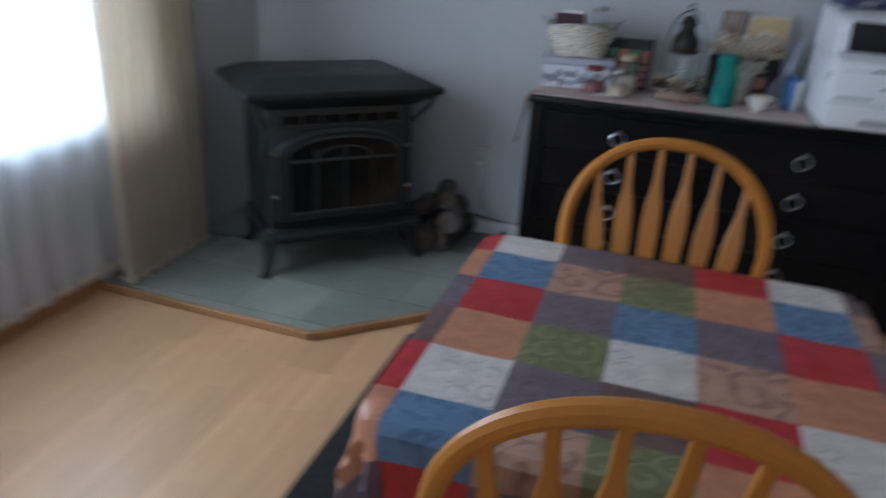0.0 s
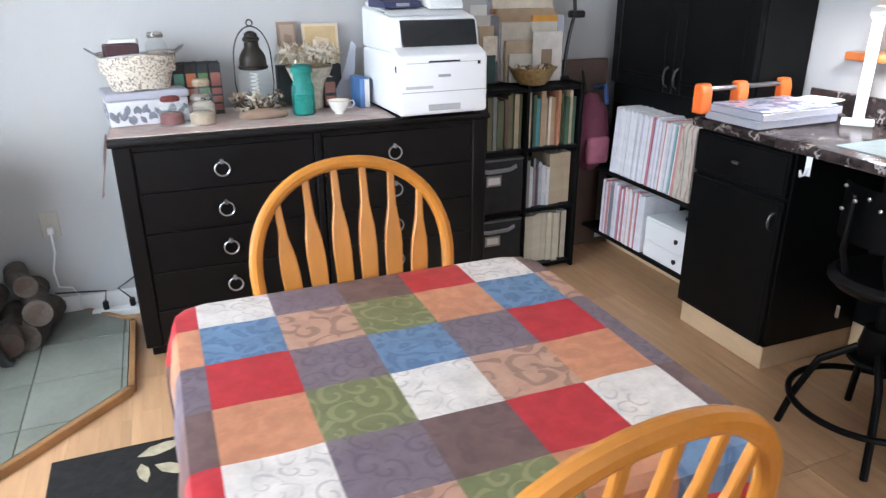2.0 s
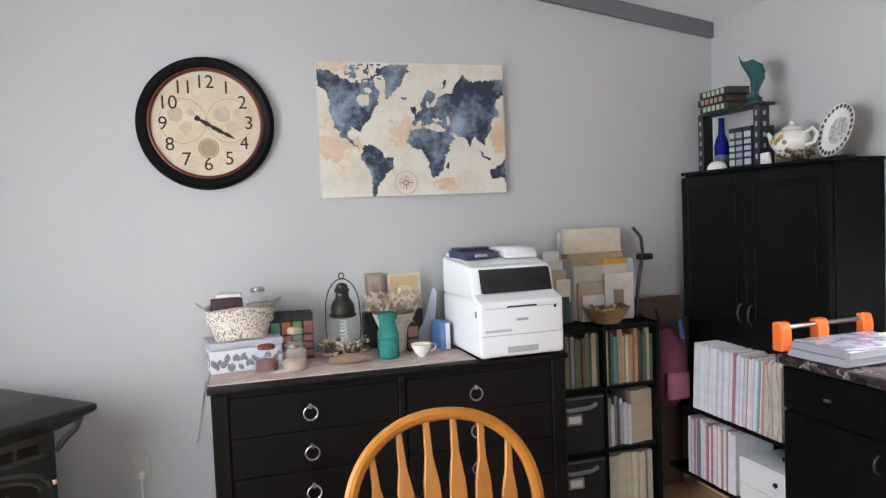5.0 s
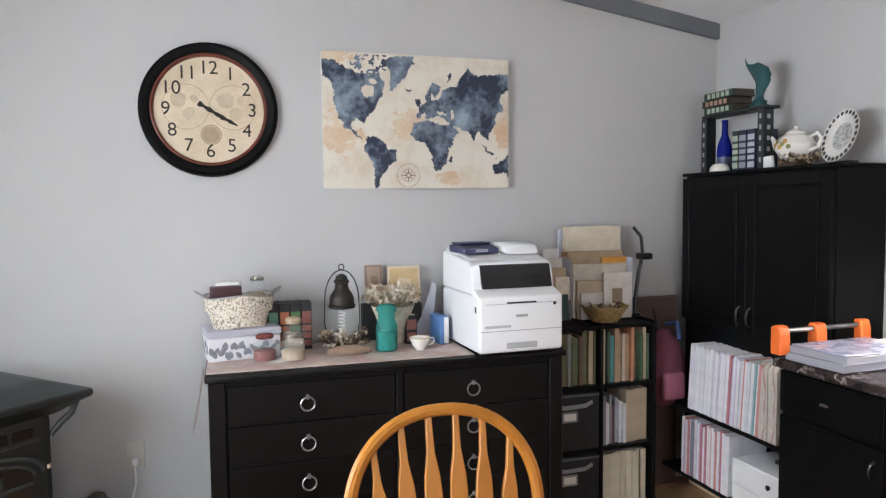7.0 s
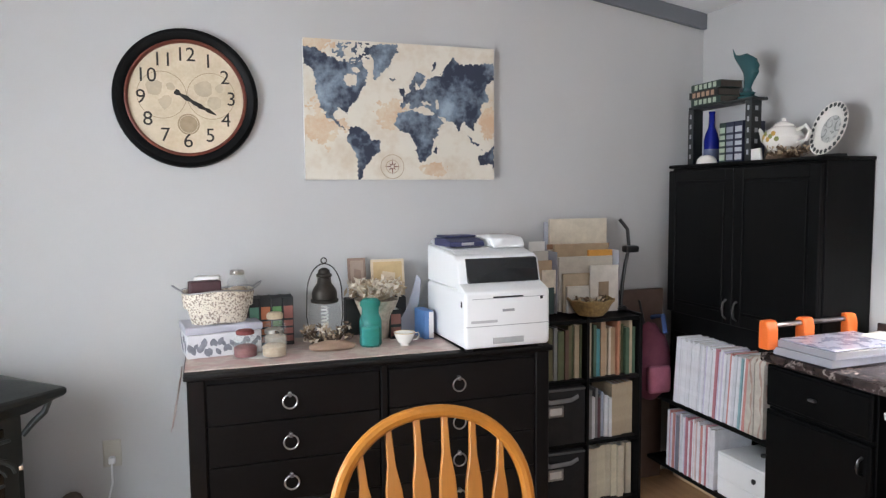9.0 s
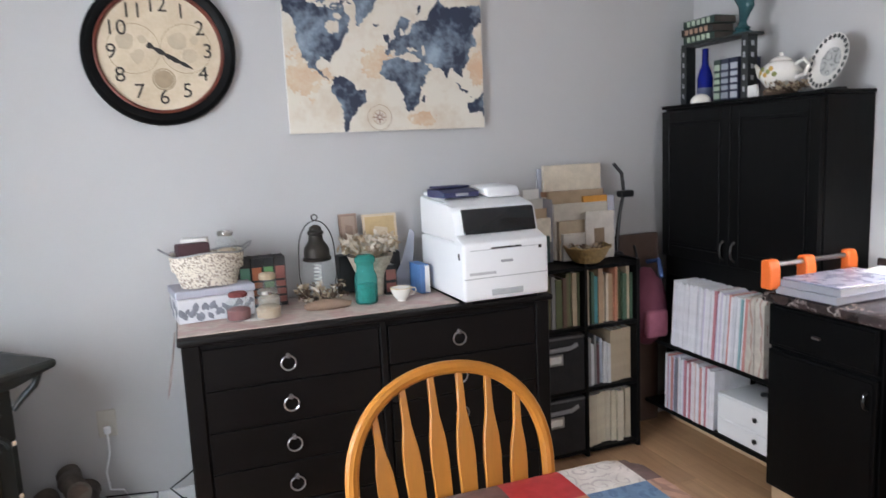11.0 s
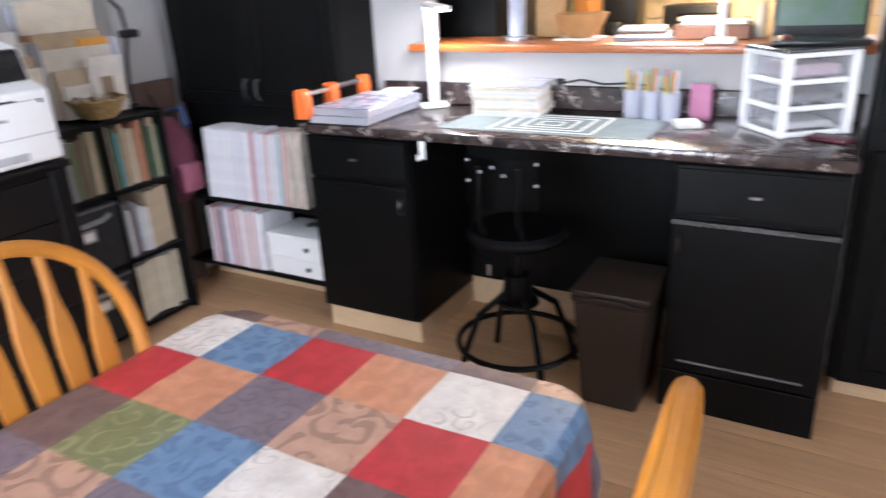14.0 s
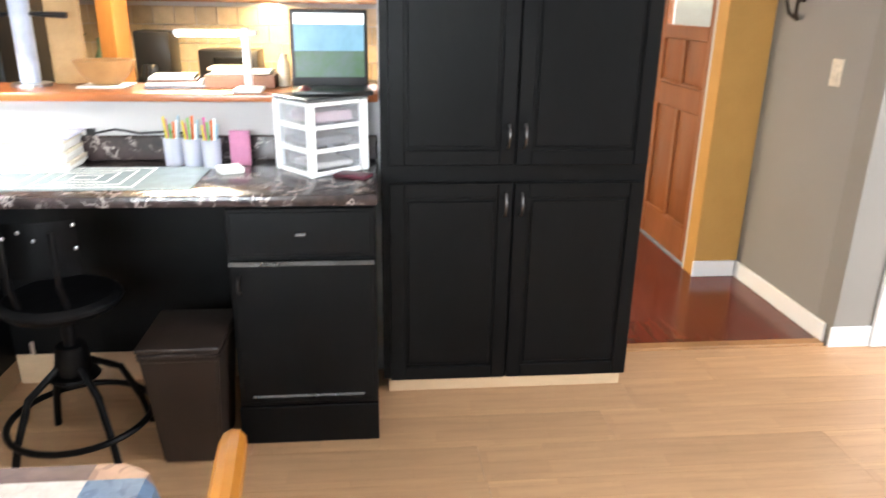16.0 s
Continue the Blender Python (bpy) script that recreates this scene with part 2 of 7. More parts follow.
nt.links.new(vmx.outputs[0], vor.inputs["Vector"])
vmr = nt.nodes.new("ShaderNodeMapRange")
vmr.inputs[1].default_value, vmr.inputs[2].default_value = 0.0, 0.10
vmr.inputs[3].default_value, vmr.inputs[4].default_value = 0.75, 0.0
nt.links.new(vor.outputs["Distance"], vmr.inputs[0])
vmul = nt.nodes.new("ShaderNodeMath")
vmul.operation = "MULTIPLY"
vth = nt.nodes.new("ShaderNodeMapRange")
vth.inputs[1].default_value, vth.inputs[2].default_value = 0.48, 0.6
nt.links.new(vno.outputs[0], vth.inputs[0])
nt.links.new(vmr.outputs[0], vmul.inputs[0])
nt.links.new(vth.outputs[0], vmul.inputs[1])
cb = nt.nodes["Principled BSDF"]
csrc = cb.inputs["Base Color"].links[0].from_socket
cmx = nt.nodes.new("ShaderNodeMix")
cmx.data_type = "RGBA"
cmx.inputs[7].default_value = (0.50, 0.43, 0.40, 1)
nt.links.new(vmul.outputs[0], cmx.inputs[0])
nt.links.new(csrc, cmx.inputs[6])
nt.links.new(cmx.outputs[2], cb.inputs["Base Color"])


# ---- mesh helpers ----
def finish(name, bm, mat, parent=None, smooth=True, mats=None):
    me = bpy.data.meshes.new(name)
    bm.to_mesh(me)
    bm.free()
    for m in mats or [mat]:
        me.materials.append(m)
    if smooth:
        me.polygons.foreach_set("use_smooth", [True] * len(me.polygons))
        me.set_sharp_from_angle(angle=radians(35))
    ob = new(name, me)
    ob.parent = parent
    return ob


def part(name, bm, mat, parent, label=""):
    ob = finish(name, bm, mat, parent)
    if label:
        ob["label"] = label
    return ob


def thing(name, label, category, at=(0, 0, 0), rz=0.0, group="", kind=""):
    ob = new(name)
    ob.empty_display_size = 0.05
    ob.matrix_basis = pose(*at, 0, 0, rz)
    return tagged(ob, label, category, group, kind)


def box(bm, lo, hi, bevel=0.0, seg=1):
    """A box from corner to corner, with rounded edges."""
    r = bmesh.ops.create_cube(bm, size=1.0)
    vs = r["verts"]
    c, s = [(a + b) / 2 for a, b in zip(lo, hi)], [abs(b - a) for a, b in zip(lo, hi)]
    for v in vs:
        v.co = Vector((v.co.x * s[0] + c[0], v.co.y * s[1] + c[1], v.co.z * s[2] + c[2]))
    if bevel:
        es = {e for v in vs for e in v.link_edges}
        bmesh.ops.bevel(bm, geom=list(es), offset=min(bevel, min(s) * 0.45), segments=seg, affect="EDGES", profile=0.5)
    return bm


def bx(lo, hi, bevel=0.003, seg=1):
    return box(bmesh.new(), lo, hi, bevel, seg)


def lathe(profile, seg=24, bm=None, at=(0, 0, 0)):
    """A turned body from (radius, height) pairs."""
    bm = bm or bmesh.new()
    rings = []
    for r, z in profile:
        if r < 1e-5:
            rings.append([bm.verts.new((at[0], at[1], at[2] + z))])
        else:
            rings.append([bm.verts.new((at[0] + r * math.cos(2 * math.pi * i / seg), at[1] + r * math.sin(2 * math.pi * i / seg), at[2] + z)) for i in range(seg)])
    for a, b in zip(rings, rings[1:]):
        for i in range(seg):
            j = (i + 1) % seg
            if len(a) == 1 and len(b) > 1:
                bm.faces.new((a[0], b[i], b[j]))
            elif len(b) == 1 and len(a) > 1:
                bm.faces.new((a[i], a[j], b[0]))
            elif len(a) > 1:
                bm.faces.new((a[i], a[j], b[j], b[i]))
    bmesh.ops.recalc_face_normals(bm, faces=bm.faces)
    return bm


def tube(pts, radii, seg=8, bm=None, flat=1.0, closed=False):
    """A rod along points; radii one number or one a point; flat squeezes it sideways."""
    bm = bm or bmesh.new()
    pts = [Vector(p) for p in pts]
    n = len(pts)
    rad = radii if isinstance(radii, (list, tuple)) else [radii] * n
    rings, ref = [], None
    for i, p in enumerate(pts):
        a = pts[i - 1] if i or closed else p
        b = pts[(i + 1) % n] if i < n - 1 or closed else p
        d = (b - a).normalized()
        if ref is None:
            ref = Vector((0, 0, 1)) if abs(d.z) < 0.9 else Vector((0, 1, 0))
        u = (ref - d * ref.dot(d)).normalized()
        w = d.cross(u)
        ref = u
        rings.append([bm.verts.new(p + rad[i] * (math.cos(2 * math.pi * k / seg) * u + flat * math.sin(2 * math.pi * k / seg) * w)) for k in range(seg)])
    pairs = list(zip(rings, rings[1:])) + ([(rings[-1], rings[0])] if closed else [])
    for a, b in pairs:
        for k in range(seg):
            j = (k + 1) % seg
            bm.faces.new((a[k], a[j], b[j], b[k]))
    if not closed:
        bm.faces.new(rings[0][::-1])
        bm.faces.new(rings[-1])
    bmesh.ops.recalc_face_normals(bm, faces=bm.faces)
    return bm


def prism(outline, depth, axis="y", at=0.0, bevel=0.0):
    """A plate with an outline in the plane across axis, thick by depth."""
    bm = bmesh.new()
    def place(a, b, c):
        return {"y": (a, c, b), "x": (c, a, b), "z": (a, b, c)}[axis]
    lo = [bm.verts.new(place(a, b, at)) for a, b in outline]
    hi = [bm.verts.new(place(a, b, at + depth)) for a, b in outline]
    bm.faces.new(lo)
    bm.faces.new(hi[::-1])
    for i in range(len(outline)):
        j = (i + 1) % len(outline)
        bm.faces.new((lo[i], hi[i], hi[j], lo[j]))
    bmesh.ops.recalc_face_normals(bm, faces=bm.faces)
    if bevel:
        bmesh.ops.bevel(bm, geom=list(bm.edges), offset=bevel, segments=1, affect="EDGES")
    return bm


def structure(name, bm, mat, label):
    return tagged(finish(name, bm, mat), label, kind="structure")


# ---- the room ----
XW, XE, YN, YS = -1.75, 2.53, 3.40, -2.7
structure("floor", bx((XW - 0.1, YS - 0.1, -0.12), (XE + 0.12, YN + 0.1, -0.012), 0), GROUT, "pale maple laminate plank floor")
# north wall
structure("wall_north", bx((XW - 0.12, YN, -0.012), (XE + 0.12, YN + 0.12, 3.3), 0), WALL, "smooth pale grey painted wall with clock and map")
# west wall with a window opening
bm = bmesh.new()
WY0, WY1, WZ0, WZ1 = 0.45, 2.52, 0.64, 2.05
box(bm, (XW - 0.12, YS, -0.012), (XW, WY0, 3.3))
box(bm, (XW - 0.12, WY1, -0.012), (XW, YN, 3.3))
box(bm, (XW - 0.12, WY0, -0.012), (XW, WY1, WZ0))
box(bm, (XW - 0.12, WY0, WZ1), (XW, WY1, 3.3))
structure("wall_west", bm, WALL, "pale grey painted wall with a bright window")
# south wall with a large window behind the camera
bm = bmesh.new()
box(bm, (XW - 0.12, YS - 0.12, -0.012), (-0.6, YS, 3.3))
box(bm, (1.8, YS - 0.12, -0.012), (XE + 0.12, YS, 3.3))
box(bm, (-0.6, YS - 0.12, -0.012), (1.8, YS, 0.45))
box(bm, (-0.6, YS - 0.12, 2.45), (1.8, YS, 3.3))
structure("wall_south", bm, WALL, "pale grey painted wall with a wide window")
# east wall: half wall and opening to the kitchen, passage south of the pantry
OY0, OY1, OZ0 = 0.44, 2.08, 1.12
HX, HY, HD = 3.515, -1.615, -1.36   # passage: end wall, side wall and door wall
bm = bmesh.new()
box(bm, (XE, OY1, -0.012), (XE + 0.12, YN, 3.0))
box(bm, (XE, OY0, -0.012), (XE + 0.12, OY1, OZ0))
box(bm, (XE, OY0, 2.1), (XE + 0.12, OY1, 3.0))
box(bm, (XE, -0.545, -0.012), (XE + 0.12, OY0, 3.0))
box(bm, (XE, HY + 0.002, 2.15), (XE + 0.12, -0.545, 3.0))
structure("wall_east", bm, WALL, "pale painted wall with an opening to the kitchen")
structure("wall_east_south", bx((XE + 0.08, YS, -0.012), (XE + 0.20, HY - 0.001, 3.0), 0), WALL_DARK, "taupe painted wall beside the passage")
# sloped ceiling
bm = bmesh.new()
box(bm, (XW - 0.12, YS - 0.12, 0), (XE + 0.12, YN + 0.12, 0.1))
for v in bm.verts:
    v.co.z += 2.48 + 0.155 * (XE - v.co.x)
structure("ceiling", bm, CEIL, "white textured sloped ceiling")
bm = bx((0, YN - 0.03, 0), (1, YN, 0.085), 0.004)
for v in bm.verts:
    x = XW + v.co.x * (XE - XW)
    v.co.z += 2.395 + 0.155 * (XE - x)
    v.co.x = x
structure("trim", bm, BEAM, "dark grey painted beam along the ceiling")
# baseboards
bm = bmesh.new()
box(bm, (XW, YN - 0.015, 0), (XE, YN, 0.10), 0.004)
structure("baseboard", bm, WHITE_PAINT, "white painted baseboard")
structure("baseboard_west", bx((XW, YS, 0), (XW + 0.015, 2.10, 0.085), 0.004), TRIMWOOD, "brown wooden baseboard")

# window in the west wall
win = thing("window_1", "white framed window, bright with daylight", "window", (XW - 0.06, (WY0 + WY1) / 2, WZ0), kind="structure")
hw, hh = (WY1 - WY0) / 2, WZ1 - WZ0
for lo, hi in (((-0.05, -hw, 0), (0.05, hw, 0.05)), ((-0.05, -hw, hh - 0.05), (0.05, hw, hh)), ((-0.05, -hw, 0.05), (0.05, -hw + 0.05, hh - 0.05)),
               ((-0.05, hw - 0.05, 0.05), (0.05, hw, hh - 0.05)), ((-0.03, -0.025, 0.05), (0.03, 0.025, hh - 0.05))):
    part("window_frame", bx(lo, hi, 0.006), WHITE_PAINT, win)
for y0, y1 in ((-hw + 0.05, -0.025), (0.025, hw - 0.05)):
    p = part("pane", bx((-0.004, y0, 0.05), (0.004, y1, hh - 0.05), 0), MIRROR_GLASS, win)
    p.visible_shadow = False
part("window_sill", bx((-0.04, -hw + 0.001, -0.0), (0.064, hw - 0.001, 0.004), 0.001), WHITE_PAINT, win)

sky_card = material("bright_overcast_sky", (0.92, 0.96, 1.0), 1.0, vary=0.03, scale=0.4, bump=0, emit=10)
structure("backdrop", bx((-9.0, -8, -2), (-8.9, 12, 8), 0), sky_card, "bright overcast sky outside the window")


def curtain(at, width, height, folds, label):
    bm = bmesh.new()
    nx, nz = folds * 10, 14
    grid = []
    for i in range(nx + 1):
        u = i / nx
        row = []
        for k in range(nz + 1):
            w = k / nz
            amp = 0.035 * (0.55 + 0.45 * w) * (1 + 0.3 * math.sin(u * 9))
            row.append(bm.verts.new((amp * math.sin(u * folds * 2 * math.pi + 0.5 * math.sin(w * 3)), u * width, height * (1 - w))))
        grid.append(row)
    for i in range(nx):
        for k in range(nz):
            bm.faces.new((grid[i][k], grid[i + 1][k], grid[i + 1][k + 1], grid[i][k + 1]))
    bmesh.ops.solidify(bm, geom=bm.faces[:], thickness=0.004)
    c = thing("curtain", label, "curtain", at)
    part("drape", bm, CURTAIN, c)
    part("hem", bx((-0.03, 0.01, 0.0), (0.03, width - 0.01, 0.02), 0.006), CURTAIN, c)
    return c


curtain((XW + 0.10, 2.14, 0.036), 0.58, 2.28, 7, "long ivory curtain hanging in folds beside the window")
rod = thing("curtain_rod", "thin dark metal curtain rod above the window", "curtain rod", (XW + 0.10, 0.2, 2.34))
part("rod", tube([(0, 0, 0), (0, 2.6, 0)], 0.011, 10), IRON, rod)
part("bracket", bx((-0.1, 0.1, -0.02), (0, 0.12, 0.0), 0.002), IRON, rod)
part("bracket", bx((-0.1, 2.4, -0.02), (0, 2.42, 0.0), 0.002), IRON, rod)


def sheer_curtain(at, width, height, label):
    """A thin see-through curtain that lets the daylight glow in it."""
    m = bpy.data.materials.new("white_sheer_fabric")
    m.use_nodes = True
    nt = m.node_tree
    nt.nodes.remove(nt.nodes["Principled BSDF"])
    tr, tl, df = nt.nodes.new("ShaderNodeBsdfTransparent"), nt.nodes.new("ShaderNodeBsdfTranslucent"), nt.nodes.new("ShaderNodeBsdfDiffuse")
    tl.inputs[0].default_value, df.inputs[0].default_value = (0.86, 0.90, 0.94, 1), (0.80, 0.83, 0.86, 1)
    m1, m2 = nt.nodes.new("ShaderNodeMixShader"), nt.nodes.new("ShaderNodeMixShader")
    m1.inputs[0].default_value, m2.inputs[0].default_value = 0.5, 0.55
    nt.links.new(tl.outputs[0], m1.inputs[1])
    nt.links.new(df.outputs[0], m1.inputs[2])
    nt.links.new(tr.outputs[0], m2.inputs[1])
    nt.links.new(m1.outputs[0], m2.inputs[2])
    nt.links.new(m2.outputs[0], nt.nodes["Material Output"].inputs[0])
    bm = bmesh.new()
    n = 150
    cols = [[bm.verts.new((0.014 * math.sin(i * 0.55) * (1 + 0.4 * math.sin(i * 0.13)), width * i / n, z)) for z in (height, height * 0.5, 0.0)] for i in range(n + 1)]
    for a, b in zip(cols, cols[1:]):
        for k in range(2):
            bm.faces.new((a[k], b[k], b[k + 1], a[k + 1]))
    c = thing("sheer_curtain", label, "curtain", at)
    part("drape", bm, m, c)
    part("hem", bx((-0.004, 0.0, 0.0), (0.004, width, 0.03), 0.001), CURTAIN, c)
    return c


sheer_curtain((XW + 0.045, 0.40, 0.09), 1.80, 2.20, "thin white sheer curtain glowing before the window")

# ---- hearth ----
HEARTH = [(XW + 0.002, 2.13), (-0.75, 2.11), (-0.205, 2.63), (-0.205, 3.19), (-0.40, YN - 0.017), (XW + 0.002, YN - 0.017)]
hearth = thing("hearth_pad", "low corner hearth of grey-green slate tiles with wooden edging", "hearth")
part("base", prism(HEARTH, 0.022, "z", 0.0), HEARTH_GROUT, hearth)
for a, b in ((HEARTH[0], HEARTH[1]), (HEARTH[1], HEARTH[2]), (HEARTH[2], HEARTH[3]), (HEARTH[3], HEARTH[4])):
    d = (Vector(b) - Vector(a)).normalized()
    n = Vector((d.y, -d.x))
    a2, b2 = Vector(a) + n * 0.004, Vector(b) + n * 0.004
    part("edging", prism([tuple(a2), tuple(b2), tuple(b2 + n * 0.024), tuple(a2 + n * 0.024)], 0.034, "z", 0.0, 0.003), TRIMWOOD, hearth, "stained oak edging strip")

# ---- stove ----
def stove():
    """A cast-iron stove; the front faces -y in its own space."""
    s = thing("wood_stove", "dark green-black cast iron stove with an arched window door", "stove", (-1.06, 2.872, 0.026), 44.5)
    part("body", bx((-0.33, -0.20, 0.20), (0.33, 0.24, 0.74), 0.012, 2), IRON, s)
    bm = bmesh.new()
    lv = [(0.335, 0.0, 0.74, 0.215, 0.25), (0.38, 0, 0.775, 0.27, 0.28), (0.43, 0, 0.80, 0.31, 0.31), (0.43, 0, 0.825, 0.31, 0.31), (0.33, 0, 0.862, 0.20, 0.25), (0.30, 0, 0.868, 0.17, 0.22)]
    rings = [[bm.verts.new(p) for p in ((-w, -f, z), (w, -f, z), (w, k, z), (-w, k, z))] for w, _, z, f, k in lv]
    for a, b in zip(rings, rings[1:]):
        for i in range(4):
            bm.faces.new((a[i], a[(i + 1) % 4], b[(i + 1) % 4], b[i]))
    bm.faces.new(rings[-1])
    bm.faces.new(rings[0][::-1])
    bmesh.ops.recalc_face_normals(bm, faces=bm.faces)
    bmesh.ops.bevel(bm, geom=bm.edges[:], offset=0.005, segments=1, affect="EDGES")
    part("top", bm, IRON, s)
    part("ash_lip", bx((-0.36, -0.29, 0.185), (0.36, -0.195, 0.21), 0.008, 2), IRON, s)
    part("base_skirt", bx((-0.345, -0.215, 0.14), (0.345, 0.25, 0.20), 0.01, 2), IRON, s)
    # vent slots
    for i in range(6):
        x = -0.225 + i * 0.09
        part("vent", bx((x - 0.037, -0.206, 0.675), (x + 0.037, -0.199, 0.708), 0.003), SOOT, s)
    part("vent_rail", bx((-0.28, -0.212, 0.655), (0.28, -0.199, 0.667), 0.003), IRON_EDGE, s)
    # arched door
    def arch(w, z0, z1, rise, n=14):
        return [(-w, z0), (w, z0)] + [(w * math.cos(math.pi * k / n), z1 + rise * math.sin(math.pi * k / n)) for k in range(n + 1)]
    door = part("door", prism(arch(0.295, 0.245, 0.555, 0.095), 0.022, "y", -0.222, 0.003), IRON, s)
    part("glass", prism(arch(0.24, 0.29, 0.545, 0.07), 0.004, "y", -0.2265), SOOT, door, "dark sooty glass")
    def arcbar(w, z, rise, r):
        return tube([(w * math.cos(math.pi * k / 14), -0.226, z + rise * math.sin(math.pi * k / 14)) for k in range(15)], r, 6)
    part("arch_moulding", arcbar(0.28, 0.55, 0.095, 0.008), IRON_EDGE, door)
    part("arch_moulding", arcbar(0.248, 0.545, 0.072, 0.006), IRON_EDGE, door)
    part("arch_moulding", arcbar(0.12, 0.53, 0.045, 0.005), IRON_EDGE, door)
    part("crossbar", bx((-0.24, -0.234, 0.512), (0.24, -0.222, 0.524), 0.003), IRON_EDGE, door)
    part("sill_bar", bx((-0.24, -0.234, 0.278), (0.24, -0.222, 0.288), 0.003), IRON_EDGE, door)
    for x in (-0.13, 0.0, 0.13):
        part("mullion", bx((x - 0.006, -0.232, 0.288), (x + 0.006, -0.222, 0.57), 0.002), IRON, door)
    for z in (0.36, 0.55):
        part("hinge_knob", lathe([(0, 0.02), (0.011, 0.016), (0.011, 0)], 10, None, (-0.305, -0.215, z)), CHROME, s)
        part("hinge_knob", lathe([(0, 0.02), (0.011, 0.016), (0.011, 0)], 10, None, (0.305, -0.215, z)), CHROME, s)
    for x, y in ((-0.365, -0.235), (0.365, -0.235), (-0.34, 0.22), (0.34, 0.22)):
        sx, sy = (1 if x > 0 else -1), (1 if y > 0 else -1)
        bm = tube([(x * 0.86, y * 0.8, 0.20), (x * 0.93, y * 0.9, 0.15), (x * 0.95, y * 0.93, 0.06), (x, y, 0.012), (x + sx * 0.015, y + sy * 0.012, 0.0)], [0.045, 0.036, 0.024, 0.022, 0.027], 10)
        part("leg", bm, IRON, s)
    for x in (-0.36, 0.36):
        part("bracket", tube([(x * 0.93, -0.19, 0.66), (x * 1.0, -0.21, 0.70), (x * 1.08, -0.235, 0.735), (x * 1.13, -0.25, 0.79)], [0.01, 0.012, 0.012, 0.01], 8), IRON_EDGE, s)
        part("side_panel", bx((x * 0.917, -0.14, 0.27), (x * 0.94, 0.18, 0.66), 0.006), IRON, s)
    return s


stove()

# ---- table ----
TX0, TX1, TY0, TY1, TZ = 0.025, 0.868, 0.815, 1.640, 0.755
table = thing("dining_table", "rectangular oak dining table under a patchwork cloth", "table", ((TX0 + TX1) / 2, (TY0 + TY1) / 2, 0))
tw, td = (TX1 - TX0) / 2, (TY1 - TY0) / 2
part("tabletop", bx((-tw + 0.012, -td + 0.012, TZ - 0.03), (tw - 0.012, td - 0.012, TZ - 0.004), 0.008, 2), OAK, table)
part("apron", bx((-tw + 0.09, -td + 0.09, TZ - 0.12), (tw - 0.09, td - 0.09, TZ - 0.03), 0.004), OAK, table)
for sx in (-1, 1):
    for sy in (-1, 1):
        part("leg", lathe([(0.022, 0), (0.026, 0.05), (0.032, 0.3), (0.026, 0.46), (0.034, 0.5), (0.034, TZ - 0.12)], 14, None, (sx * (tw - 0.12), sy * (td - 0.12), 0)), OAK, table)

PRINTS = {
    "red": cloth_print("red_patch", (0.42, 0.020, 0.028), (0.30, 0.010, 0.016), 0, 22, strength=0.5),
    "white": cloth_print("ivory_patch", (0.64, 0.59, 0.55), (0.30, 0.26, 0.26), 1, 20, 0.11, 0.6, 13),
    "purple": cloth_print("plum_grey_patch", (0.160, 0.120, 0.145), (0.080, 0.062, 0.085), 1, 21, 0.22, 0.6, 12),
    "brown": cloth_print("brown_patch", (0.140, 0.080, 0.075), (0.075, 0.042, 0.042), 0, 16, strength=0.6),
    "orange": cloth_print("apricot_patch", (0.50, 0.215, 0.115), (0.34, 0.125, 0.065), 0, 16, strength=0.5),
    "blue": cloth_print("blue_patch", (0.120, 0.205, 0.33), (0.042, 0.085, 0.17), 0, 26, strength=0.7),
    "tan": cloth_print("tan_scroll_patch", (0.44, 0.255, 0.180), (0.150, 0.080, 0.062), 1, 14, 0.33, 0.62, 9),
    "green": cloth_print("olive_patch", (0.150, 0.155, 0.066), (0.27, 0.27, 0.14), 1, 16, 0.27, 0.45, 12),
}
PKEYS = list(PRINTS)
PATCHWORK = ["red white purple brown red white brown", "orange blue tan green orange blue tan", "purple red purple blue purple red purple", "brown orange green white tan orange purple"]
PATCHWORK = [r.split() for r in PATCHWORK]


